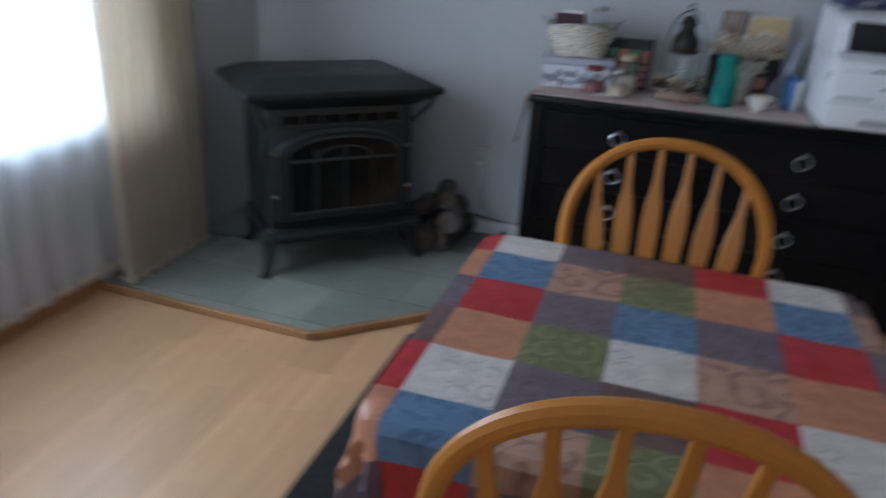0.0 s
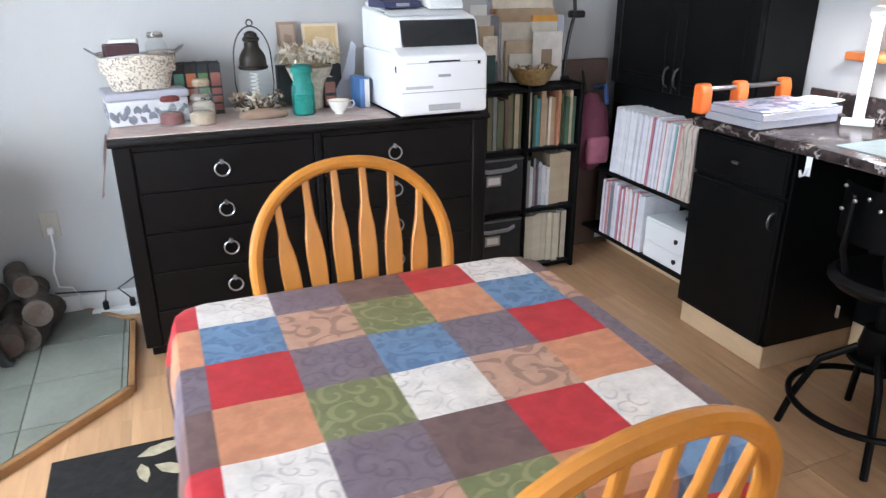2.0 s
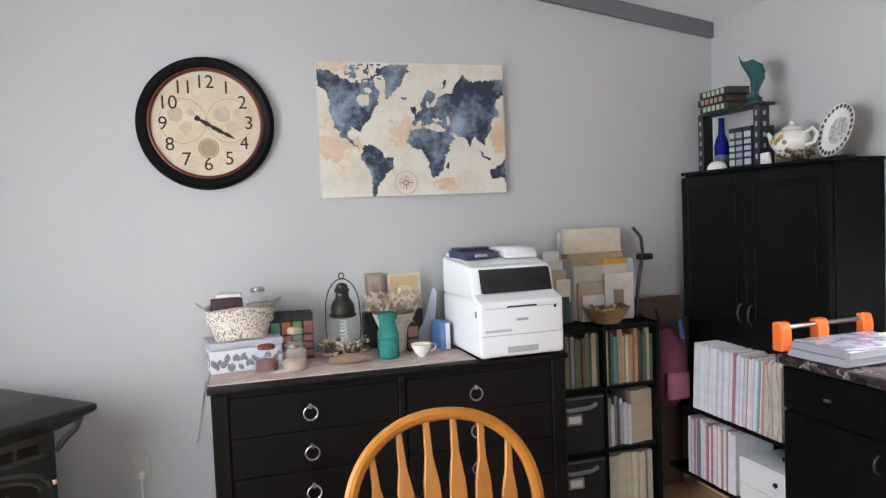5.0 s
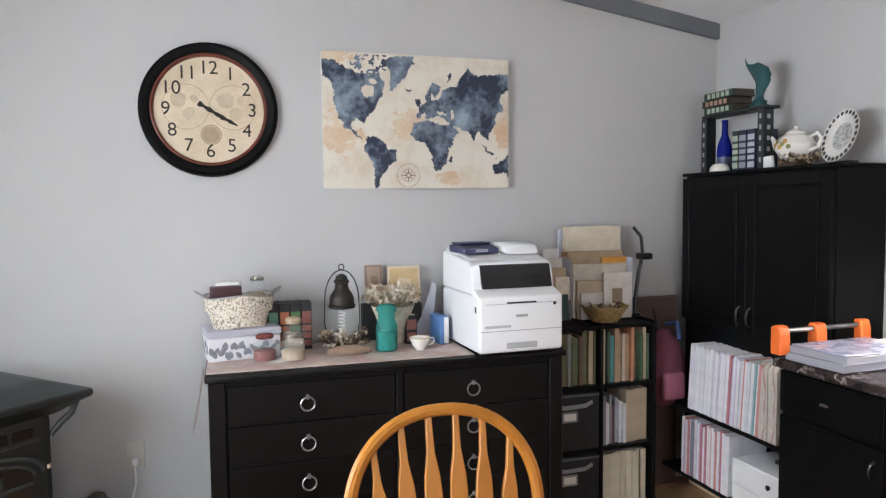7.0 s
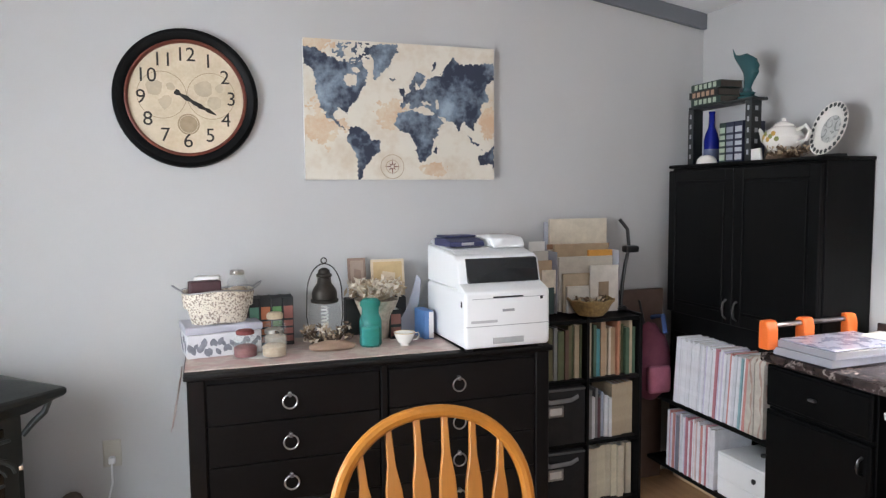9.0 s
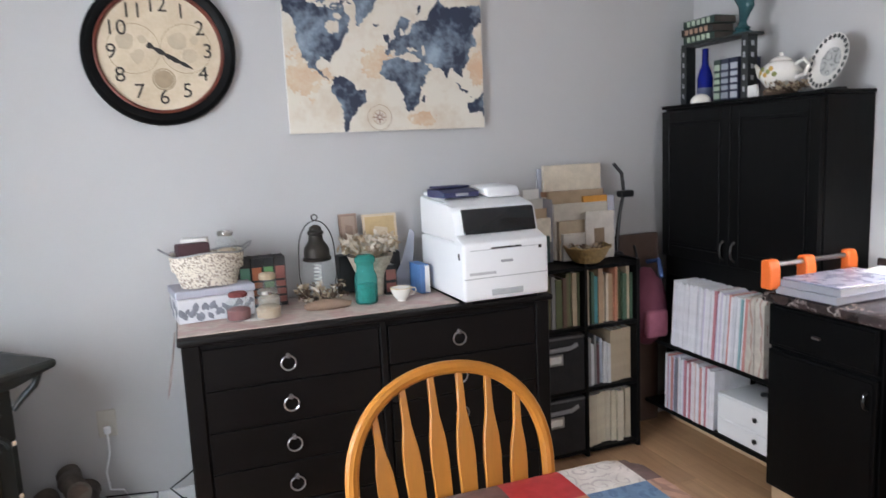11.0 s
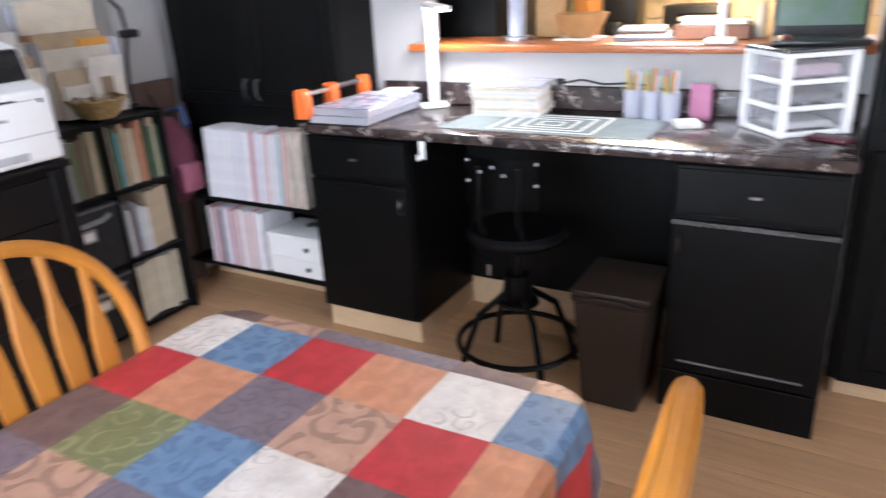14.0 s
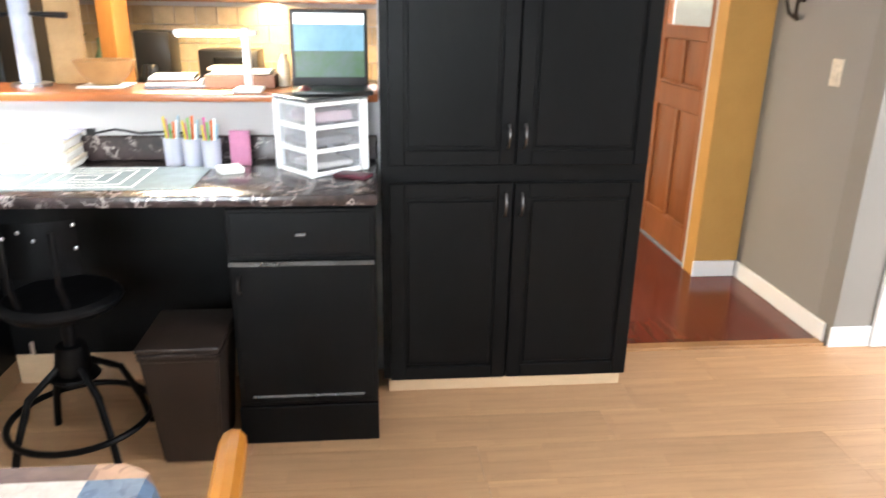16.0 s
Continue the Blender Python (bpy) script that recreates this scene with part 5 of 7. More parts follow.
part("urn", lathe([(0, 0), (0.05, 0), (0.055, 0.02), (0.06, 0.08), (0.085, 0.14), (0.10, 0.175), (0.09, 0.172), (0.0, 0.10)], 24), material("pale_wicker", (0.58, 0.50, 0.40), 0.8, vary=0.2, scale=60, bump=0.4), u)


def framed_card(at, rz, w, h, rim, inner, label, tilt=-8):
    o = new("picture_card")
    o.empty_display_size = 0.03
    o.matrix_basis = pose(*at, tilt, 0, rz)
    tagged(o, label, "card")
    part("board", bx((-w / 2, -0.004, 0), (w / 2, 0.004, h), 0.002), rim, o)
    part("print", bx((-w / 2 + 0.012, -0.0052, 0.012), (w / 2 - 0.012, -0.0042, h - 0.012), 0), inner, o)
    part("motif", prism([(-w * 0.2, h * 0.35), (w * 0.2, h * 0.3), (w * 0.22, h * 0.62), (-w * 0.16, h * 0.68)], 0.0008, "y", -0.0062), rim, o)
    return o


framed_card((0.745, 3.335, ZD + 0.17), 0, 0.16, 0.17, dye("cream_card", (0.68, 0.56, 0.40)), dye("pale_gold_print", (0.60, 0.43, 0.22)), "gold-edged greeting card behind the dried flowers")
framed_card((0.60, 3.335, ZD + 0.20), 4, 0.085, 0.15, dye("brown_card", (0.32, 0.22, 0.17)), dye("tan_print", (0.44, 0.33, 0.26)), "small brown photograph card standing behind the flowers")
st = thing("card_easel", "dark wooden block carrying the cards", "stand", (0.68, 3.335, ZD))
part("block", bx((-0.14, -0.03, 0), (0.14, 0.04, 0.168), 0.004), BOOKBLACK, st)
o = book((0.735, 3.17, ZD), 0, 0.05, 0.10, 0.13, BOOKBLACK, "row of black books on the dresser", "black hardback with brick red spine panels")
spine_bars(o, 0.05, 0.13, dye("brick_spine", (0.30, 0.11, 0.09)), [(0.1, 0.4), (0.5, 0.85)])
cup = thing("teacup", "white china teacup with gold rim and painted flowers", "cup", (0.735, 3.03, ZD))
CHINA = material("white_china", (0.80, 0.77, 0.72), 0.18, vary=0.04, scale=20, bump=0, coat=0.5)
part("bowl", lathe([(0, 0.0), (0.02, 0.0), (0.018, 0.006), (0.032, 0.02), (0.042, 0.043), (0.045, 0.055), (0.042, 0.055), (0.03, 0.02), (0, 0.012)], 26), CHINA, cup)
part("rim", tube([(0.0445 * math.cos(a), 0.0445 * math.sin(a), 0.055) for a in [2 * math.pi * k / 28 for k in range(28)]], 0.0013, 5, closed=True), dye("gold", (0.6, 0.38, 0.10), 0.3), cup)
part("handle", tube([(0.042, 0, 0.048), (0.06, 0, 0.05), (0.066, 0, 0.038), (0.055, 0, 0.022), (0.037, 0, 0.02)], 0.003, 6), CHINA, cup)
o = thing("cartridge_box", "blue and white narrow cardboard box standing on end", "box", (0.865, 3.17, ZD), 5)
part("carton", bx((-0.022, -0.06, 0), (0.022, 0.06, 0.125), 0.002), dye("blue_carton", (0.10, 0.22, 0.48)), o)
part("label", bx((0.0, -0.0612, 0.004), (0.0215, -0.0602, 0.121), 0), PAPER, o)
o = thing("acrylic_stand", "clear acrylic display stand behind the cup", "stand", (0.83, 3.28, ZD), -15)
part("sheet", prism([(-0.05, 0), (0.03, 0), (0.055, 0.25), (0.035, 0.27), (-0.01, 0.12), (-0.05, 0.05)], 0.005, "y", 0.0, 0.001), CLEAR, o)

# printer
def printer():
    p = thing("printer", "white laser multifunction printer with dark output slot, on the dresser", "printer", (1.115, 2.80, DH + 0.001), 1.5)
    W = 0.192
    part("lower_body", bx((-W, 0.0, 0.012), (W, 0.47, 0.235), 0.016, 3), WHITE_PLASTIC, p)
    part("upper_body", prism([(0.075, 0.236), (0.075, 0.25), (0.10, 0.345), (0.13, 0.362), (0.46, 0.392), (0.47, 0.38), (0.47, 0.236)], 2 * W - 0.008, "x", -W + 0.004, 0.005), WHITE_PLASTIC, p)
    part("front_shelf", prism([(0.005, 0.20), (0.005, 0.232), (0.09, 0.262), (0.09, 0.20)], 2 * W - 0.006, "x", -W + 0.003, 0.004), WHITE_PLASTIC, p)
    part("output_slot", prism([(0.066, 0.258), (0.092, 0.348), (0.11, 0.352), (0.11, 0.26)], 0.325, "x", -0.150, 0.003), DARK_GLOSS, p, "glossy dark output slot and display")
    part("scanner_lid", prism([(0.13, 0.365), (0.20, 0.38), (0.45, 0.412), (0.46, 0.394)], 0.355, "x", -0.178, 0.006), WHITE_PLASTIC, p)
    part("feeder", prism([(0.18, 0.385), (0.21, 0.425), (0.38, 0.43), (0.40, 0.40)], 0.16, "x", 0.01, 0.008), WHITE_PLASTIC, p)
    part("seam", bx((-W + 0.004, -0.0012, 0.098), (W - 0.004, 0.001, 0.1005), 0), GREY_PLASTIC, p)
    part("seam", bx((-W + 0.03, -0.0012, 0.204), (W - 0.03, 0.001, 0.206), 0), GREY_PLASTIC, p)
    part("tray_grip", bx((-0.07, -0.0015, 0.028), (0.07, 0.002, 0.052), 0.004), dye("shadow_grey_plastic", (0.45, 0.46, 0.47)), p)
    part("front_grip", bx((-0.068, -0.002, 0.205), (0.068, 0.004, 0.212), 0.002), BLACK_PLASTIC, p)
    part("badge", bx((-0.027, -0.0016, 0.152), (0.027, 0.0, 0.162), 0.001), GREY_PLASTIC, p)
    part("button", bx((0.145, -0.002, 0.193), (0.158, 0.001, 0.206), 0.002), BLACK_PLASTIC, p)
    part("model_strip", bx((-0.165, -0.0014, 0.112), (-0.05, 0.0, 0.122), 0), dye("pale_grey_print", (0.55, 0.56, 0.58)), p)
    part("port", bx((-W - 0.0012, 0.03, 0.17), (-W + 0.001, 0.045, 0.195), 0.001), BLACK_PLASTIC, p)
    for x in (-0.16, 0.16):
        for y in (0.04, 0.42):
            part("foot", bx((x - 0.015, y - 0.015, 0), (x + 0.015, y + 0.015, 0.0125), 0.002), BLACK_PLASTIC, p)
    p.scale.z = 1.06
    return p


printer()
NAVYP = material("navy_plastic", (0.035, 0.04, 0.11), 0.4, vary=0.08)
s = thing("postal_scale", "navy blue digital postal scale lying on the printer", "scale", (1.01, 3.10, DH + 0.415), 6)
part("base", prism([(-0.085, 0.0), (-0.085, 0.022), (-0.03, 0.034), (0.085, 0.034), (0.085, 0.0)], 0.165, "x", -0.0825, 0.003), NAVYP, s)
part("platform", bx((-0.075, -0.02, 0.037), (0.075, 0.08, 0.046), 0.004), NAVYP, s)
part("display", bx((-0.03, -0.088, 0.006), (0.03, -0.0855, 0.019), 0.001), GREY_PLASTIC, s)

# ---- things in and on the bookcase ----
rnd = random.Random(11)
xm = (BX0 + BX1) / 2
TONES = [("olive", (0.13, 0.12, 0.06)), ("plum", (0.12, 0.05, 0.06)), ("sand", (0.45, 0.36, 0.25)), ("forest", (0.05, 0.10, 0.06)), ("moss_green", (0.10, 0.12, 0.055)), ("grey", (0.22, 0.22, 0.22)), ("brown", (0.12, 0.07, 0.05)),
         ("turquoise", (0.06, 0.24, 0.27)), ("salmon", (0.46, 0.20, 0.12)), ("red", (0.26, 0.05, 0.05)), ("cream", (0.58, 0.51, 0.40)), ("leaf_green", (0.16, 0.22, 0.08)), ("black", (0.02, 0.02, 0.02)), ("cream", (0.58, 0.51, 0.40)), ("tan", (0.38, 0.26, 0.16))]


def shelf_row(x0, x1, z, tones, hmin, hmax, wmin, wmax, group, kindname, lean=0.0):
    x = x0
    while True:
        w = rnd.uniform(wmin, wmax)
        if x + w > x1:
            break
        nm, c = tones[rnd.randrange(len(tones))]
        h = rnd.uniform(hmin, hmax)
        book((x + w / 2, BY0 + 0.02 + rnd.uniform(0, 0.03), z), 0, w, 0.19, h, dye(nm + "_cover", c), group, "%s %s standing upright in the bookcase" % (nm.replace("_", " "), kindname))
        x += w + 0.001


shelf_row(BX0 + 0.022, xm - 0.012, ROWS[2] + 0.0065, TONES[:7], 0.23, 0.265, 0.011, 0.030, "books in the bookcase", "book")
shelf_row(xm + 0.012, BX1 - 0.022, ROWS[2] + 0.0065, TONES[2:], 0.225, 0.27, 0.010, 0.026, "books in the bookcase", "book")
shelf_row(xm + 0.012, xm + 0.15, ROWS[1] + 0.0065, [("plum", (0.12, 0.05, 0.06)), ("white", (0.62, 0.62, 0.63)), ("pale_blue", (0.40, 0.46, 0.56)), ("grey", (0.22, 0.22, 0.22)), ("white", (0.62, 0.62, 0.63))], 0.19, 0.25, 0.006, 0.018, "notebooks in the bookcase", "notebook")
shelf_row(xm + 0.152, BX1 - 0.022, ROWS[1] + 0.0065, [("sand", (0.40, 0.30, 0.20)), ("kraft", (0.36, 0.25, 0.16))], 0.255, 0.262, 0.022, 0.034, "binders in the bookcase", "binder")
shelf_row(xm + 0.012, BX1 - 0.03, ROWS[0] + 0.0065, [("ivory", (0.62, 0.56, 0.42)), ("parchment", (0.56, 0.50, 0.38))], 0.255, 0.26, 0.024, 0.032, "ivory binders in the bookcase", "binder")


def bin_box(z):
    o = thing("storage_bin", "black fabric storage bin with a grey strap and label", "storage bin", (BX0 + 0.021, BY0 - 0.004, z), 0, "storage bins in the bookcase")
    w, h = xm - 0.012 - BX0 - 0.021, 0.275
    part("body", bx((0, 0.006, 0), (w, 0.27, h), 0.006, 2), dye("black_fabric", (0.014, 0.014, 0.015), 0.8), o)
    part("rim", bx((0.001, 0.001, h - 0.016), (w - 0.001, 0.0055, h - 0.005), 0.002), dye("charcoal_trim", (0.09, 0.09, 0.095)), o)
    part("strap", tube([(0.02, 0.002, h - 0.05), (w * 0.3, -0.006, h - 0.062), (w * 0.7, -0.006, h - 0.058), (w - 0.04, 0.002, h - 0.045)], 0.011, 6, flat=0.3), dye("grey_webbing", (0.24, 0.24, 0.25)), o)
    l = part("label_holder", bx((w * 0.25, 0.0, h * 0.50), (w * 0.56, 0.005, h * 0.70), 0.002), STEEL, o)
    part("label_card", bx((w * 0.29, -0.0008, h * 0.54), (w * 0.52, 0.0, h * 0.66), 0), PAPER, l)


bin_box(ROWS[1] + 0.0065)
bin_box(ROWS[0] + 0.0065)

# paper organiser, cards, basket and lamp on top of the bookcase
TB = BH + 0.0005
KRAFT = dye("kraft_card", (0.46, 0.34, 0.22))
o = thing("paper_organizer", "desktop file organizer full of envelopes and kraft papers", "organizer", (1.715, 3.25, TB), -2)
part("back", bx((-0.17, 0.08, 0), (0.17, 0.095, 0.44), 0.003), CLEAR, o)
part("side", bx((-0.17, -0.06, 0), (-0.166, 0.08, 0.30), 0.001), CLEAR, o)
part("side", bx((0.166, -0.06, 0), (0.17, 0.08, 0.30), 0.001), CLEAR, o)
for i, (y, h, c) in enumerate(((0.06, 0.455, (0.66, 0.58, 0.46)), (0.03, 0.33, (0.42, 0.31, 0.20)), (0.0, 0.27, (0.60, 0.55, 0.47)), (-0.03, 0.19, (0.50, 0.40, 0.28)), (-0.055, 0.13, (0.64, 0.60, 0.54)))):
    m = dye("organizer_paper_%s" % "abcde"[i], c, 0.8)
    part("paper_sheaf", bx((-0.155 + 0.01 * i, y - 0.012, 0.0), (0.16 - 0.006 * (i % 2), y + 0.010, h), 0.002), m, o)
part("band", bx((-0.172, 0.044, 0.305), (0.172, 0.048, 0.33), 0.001), dye("russet_band", (0.30, 0.15, 0.08)), o)
part("orange_folder", bx((0.03, -0.002, 0.235), (0.165, 0.012, 0.30), 0.002), dye("amber_folder", (0.66, 0.30, 0.05)), o)
part("envelope", bx((0.0, -0.078, 0.02), (0.155, -0.07, 0.23), 0.001), dye("white_envelope", (0.66, 0.62, 0.56)), o)
part("photo", bx((0.045, -0.0805, 0.07), (0.10, -0.079, 0.15), 0.0), dye("sepia_photo", (0.28, 0.20, 0.13)), o)
c = thing("card_holder", "upright holder with white printed cards and seed packets", "holder", (1.475, 3.22, TB), 6)
part("stand", bx((-0.055, -0.03, 0), (0.055, 0.05, 0.13), 0.004), dye("dark_green_tin", (0.03, 0.06, 0.055)), c)
for i in range(4):
    part("card", bx((-0.05 + 0.012 * i, 0.035 - i * 0.02, 0.10), (0.04 + 0.008 * i, 0.04 - i * 0.02, 0.35 - 0.045 * i), 0.001), [PAPER, dye("printed_card", (0.54, 0.52, 0.47)), KRAFT, IVORY][i], c)
b = thing("wicker_bowl", "low brown woven bowl with a gold rim", "bowl", (1.685, 3.12, TB))
WICKER = material("brown_wicker", (0.17, 0.11, 0.045), 0.6, vary=0.3, scale=70, bump=0.5, color2=(0.36, 0.25, 0.10))
part("bowl", lathe([(0, 0.004), (0.06, 0.0), (0.08, 0.02), (0.108, 0.07), (0.114, 0.075), (0.105, 0.075), (0.07, 0.02), (0, 0.014)], 26), WICKER, b)
part("rim", tube([(0.11 * math.cos(a), 0.11 * math.sin(a), 0.076 + 0.004 * math.sin(9 * a)) for a in [2 * math.pi * k / 36 for k in range(36)]], 0.005, 6, closed=True), WICKER, b)
sprigs("bowl_potpourri", (1.685, 3.12, TB + 0.018), 40, 0.075, 0.06, [TWIG, STRAW], "dried brown petals heaped in the woven bowl", "potpourri", 21, 0.014)
g = thing("gooseneck_lamp", "small black gooseneck clip lamp", "lamp", (1.905, 3.20, TB))
part("base", lathe([(0, 0), (0.03, 0), (0.032, 0.01), (0.02, 0.02), (0, 0.02)], 18), BLACK_PLASTIC, g)
part("neck", tube([(0, 0, 0.015), (0.005, 0, 0.12), (0.02, 0, 0.22), (0.045, 0.005, 0.31), (0.045, 0.02, 0.40), (0.005, 0.03, 0.45)], 0.009, 8), BLACK_PLASTIC, g)
part("head", bx((0.01, -0.03, 0.285), (0.085, 0.02, 0.32), 0.01, 2), BLACK_PLASTIC, g)

# corner clutter
o = thing("cardboard_panel", "brown cardboard sheet leaning in the corner", "cardboard", (2.09, 3.33, 0.0))
part("sheet", bx((-0.11, -0.01, 0), (0.15, 0.02, 1.02), 0.002), dye("brown_cardboard", (0.10, 0.06, 0.045)), o)
bm = bmesh.new()
bmesh.ops.create_icosphere(bm, subdivisions=3, radius=1)
for v in bm.verts:
    v.co = Vector((v.co.x * 0.11, v.co.y * 0.085, v.co.z * 0.20 + 0.2)) * (1 + 0.1 * noise.noise(v.co * 2.5))
o = thing("backpack", "faded plum and pink backpack hanging in the corner", "backpack", (2.09, 3.215, 0.46))
part("sack", bm, dye("plum_canvas", (0.16, 0.04, 0.07), 0.85), o)
part("pocket", bx((-0.07, -0.105, 0.06), (0.06, -0.06, 0.2), 0.02, 3), dye("pink_canvas", (0.32, 0.10, 0.15), 0.85), o)
part("strap", tube([(0.04, -0.07, 0.36), (0.06, -0.02, 0.44), (0.05, 0.06, 0.42)], 0.012, 8), dye("blue_strap", (0.05, 0.10, 0.26)), o)
part("hanging_loop", tube([(0.0, 0.05, 0.38), (0.0, 0.10, 0.50), (0.0, 0.165, 0.52)], 0.006, 6), BLACK_PLASTIC, o)

# magazines in the rack
MAGT = [("white", (0.80, 0.80, 0.84)), ("white", (0.80, 0.80, 0.84)), ("pale_grey", (0.68, 0.69, 0.74)), ("white", (0.80, 0.80, 0.84)), ("lilac", (0.62, 0.58, 0.72)), ("white", (0.80, 0.80, 0.84)), ("white", (0.80, 0.80, 0.84)), ("coral", (0.60, 0.26, 0.24)), ("teal", (0.24, 0.42, 0.46)), ("blush", (0.70, 0.54, 0.52)), ("slate", (0.22, 0.22, 0.27)), ("rose", (0.52, 0.20, 0.24))]


def magazine(y, z, w, h, tone, lean, depth):
    nm, c = tone
    o = new("magazine")
    o.empty_display_size = 0.03
    o.matrix_basis = pose(CX - 0.128 + rnd.uniform(0, 0.007), y, z, lean + rnd.uniform(-0.25, 0.25), 0, 0)
    tagged(o, "%s magazine standing on edge in the rack" % nm.replace("_", " "), "magazine", "magazines in the rack")
    m = dye(nm + "_glossy_paper", c, 0.45)
    part("cover", bx((0, -w / 2, 0), (depth, -w / 2 + 0.0008, h), 0), m, o)
    part("page_block", bx((0.001, -w / 2 + 0.0009, 0.001), (depth - 0.002, w / 2 - 0.0009, h - 0.001), 0), PAPER, o)
    part("cover", bx((0, w / 2 - 0.0008, 0), (depth, w / 2, h), 0), m, o)
    part("spine", bx((-0.0012, -w / 2, 0), (-0.0002, w / 2, h), 0), m, o)


y = 3.075
while y > 2.60:
    w = rnd.uniform(0.007, 0.017)
    magazine(y - w / 2, 0.491, w, rnd.uniform(0.315, 0.332), MAGT[rnd.randrange(len(MAGT) - (5 if y > 2.8 else 0))], 4.0, 0.14)
    y -= w + 0.0012
y = 3.12
while y > 2.79:
    w = rnd.uniform(0.006, 0.016)
    magazine(y - w / 2, 0.151, w, rnd.uniform(0.275, 0.30), MAGT[rnd.randrange(len(MAGT))], 1.5, 0.21)
    y -= w + 0.0012
FLORAL = cloth_print("floral_box_card", (0.60, 0.55, 0.48), (0.30, 0.12, 0.10), 1)
for i in range(2):
    o = thing("magazine_file", "floral patterned cardboard magazine file", "magazine file", (CX - 0.128, 2.585 - i * 0.055, 0.4905), 0, "floral magazine files")
    part("box", prism([(0, 0), (0.14, 0), (0.14, 0.335), (0.02, 0.335), (0.0, 0.31)], 0.05, "y", -0.05, 0.001), FLORAL, o)
o = thing("stationery_box", "small white two-drawer box with dark oval knobs", "drawer box", (CX - 0.125, 2.40, 0.1505))
part("case", bx((0.006, 0, 0), (0.24, 0.355, 0.20), 0.006, 2), WHITE_PLASTIC, o)
for z0, z1 in ((0.008, 0.085), (0.095, 0.192)):
    d = part("drawer", bx((0, 0.008, z0), (0.0055, 0.347, z1), 0.003), WHITE_PLASTIC, o)
    part("knob", lathe([(0, 0.010), (0.012, 0.007), (0.010, 0)], 12, None, (0, 0, 0)), BLACK_PLASTIC, d).matrix_basis = Matrix.Translation((0.0, 0.12, (z0 + z1) / 2)) @ Matrix.Rotation(radians(-90), 4, "Y")
o = thing("hand_tool", "dark metal punch lying on the drawer box", "tool", (CX - 0.02, 2.52, 0.351))
part("arm", tube([(0, -0.06, 0.012), (0, 0.03, 0.03), (0, 0.07, 0.018)], 0.010, 8), IRON, o)

# ---- things on the storage cabinet ----
ZC = CZ1 + 0.0165
r = thing("display_rack", "small black slotted metal shelf rack", "rack", (2.38, 2.995, ZC))
for y in (-0.2, 0.2):
    side = part("side_panel", bx((-0.075, y - 0.006, 0), (-0.012, y + 0.006, 0.275), 0.002), IRON, r)
    for k in range(5):
        for x in (-0.042,):
            part("slot", bx((x - 0.008, y - 0.0075 if y < 0 else y + 0.006, 0.03 + k * 0.05), (x + 0.008, y - 0.006 if y < 0 else y + 0.0075, 0.05 + k * 0.05), 0), GREY_PLASTIC, side)
    part("front_flange", bx((-0.082, y - 0.02, 0), (-0.0755, y + 0.02, 0.275), 0.001), IRON, r)
    for k in range(5):
        part("slot", bx((-0.0835, y - 0.006, 0.03 + k * 0.05), (-0.0825, y + 0.006, 0.052 + k * 0.05), 0), GREY_PLASTIC, r)
part("shelf", bx((-0.082, -0.22, 0.2755), (0.012, 0.22, 0.289), 0.003), IRON, r)
GREENB = dye("deep_green_leather", (0.02, 0.045, 0.035), 0.45)
GILT = dye("pale_gilt", (0.42, 0.50, 0.38), 0.35)
for i, (dy, c) in enumerate(((0.0, GREENB), (0.015, dye("black_leather", (0.014, 0.014, 0.014), 0.45)), (0.0, GREENB))):
    o = new("book")
    o.empty_display_size = 0.03
    o.matrix_basis = Matrix(((0, 1, 0, 2.303), (0, 0, 1, 2.988 + dy), (1, 0, 0, ZC + 0.308 + i * 0.0365), (0, 0, 0, 1)))
    tagged(o, "leather-bound book with gilt spine lying in a stack", "book", "leather books on the cabinet")
    part("cover", bx((-0.017, 0, 0), (-0.014, 0.13, 0.215), 0.001), c, o)
    part("cover", bx((0.014, 0, 0), (0.017, 0.13, 0.215), 0.001), c, o)
    part("spine", bx((-0.0138, 0, 0), (0.0138, 0.003, 0.215), 0.001), c, o)
    part("page_block", bx((-0.0138, 0.004, 0.003), (0.0138, 0.127, 0.212), 0), dye("dark_gilt_edge", (0.07, 0.055, 0.045)), o)
    for k in range(5):
        part("gilt_panel", bx((-0.012, -0.001, 0.03 + k * 0.034), (0.012, 0.0, 0.052 + k * 0.034), 0), GILT if i != 1 else dye("bronze_gilt", (0.42, 0.26, 0.18), 0.4), o)
for i, (y, c, g) in enumerate(((2.982, GREENB, GILT), (2.932, dye("navy_leather", (0.015, 0.02, 0.05), 0.45), dye("grey_gilt", (0.30, 0.32, 0.36), 0.4)), (2.874, dye("navy_leather", (0.015, 0.02, 0.05), 0.45), dye("silver_gilt", (0.50, 0.52, 0.56), 0.35)))):
    w = 0.05 if i else 0.042
    o = book((2.315, y, ZC), -90, w, 0.13, 0.19, c, "leather books on the cabinet", "leather-bound book with gilt spine standing upright", dye("dark_gilt_edge", (0.07, 0.055, 0.045)))
    spine_bars(o, w, 0.19, g, [(0.06, 0.2), (0.26, 0.36), (0.42, 0.52), (0.58, 0.68), (0.74, 0.88)])
o = thing("blue_bottle", "slender cobalt blue glass bottle", "bottle", (2.37, 3.125, ZC))
part("glass", lathe([(0, 0), (0.034, 0), (0.037, 0.006), (0.037, 0.12), (0.030, 0.15), (0.016, 0.185), (0.014, 0.25), (0.016, 0.252), (0.016, 0.262), (0, 0.262)], 22), COBALT, o)
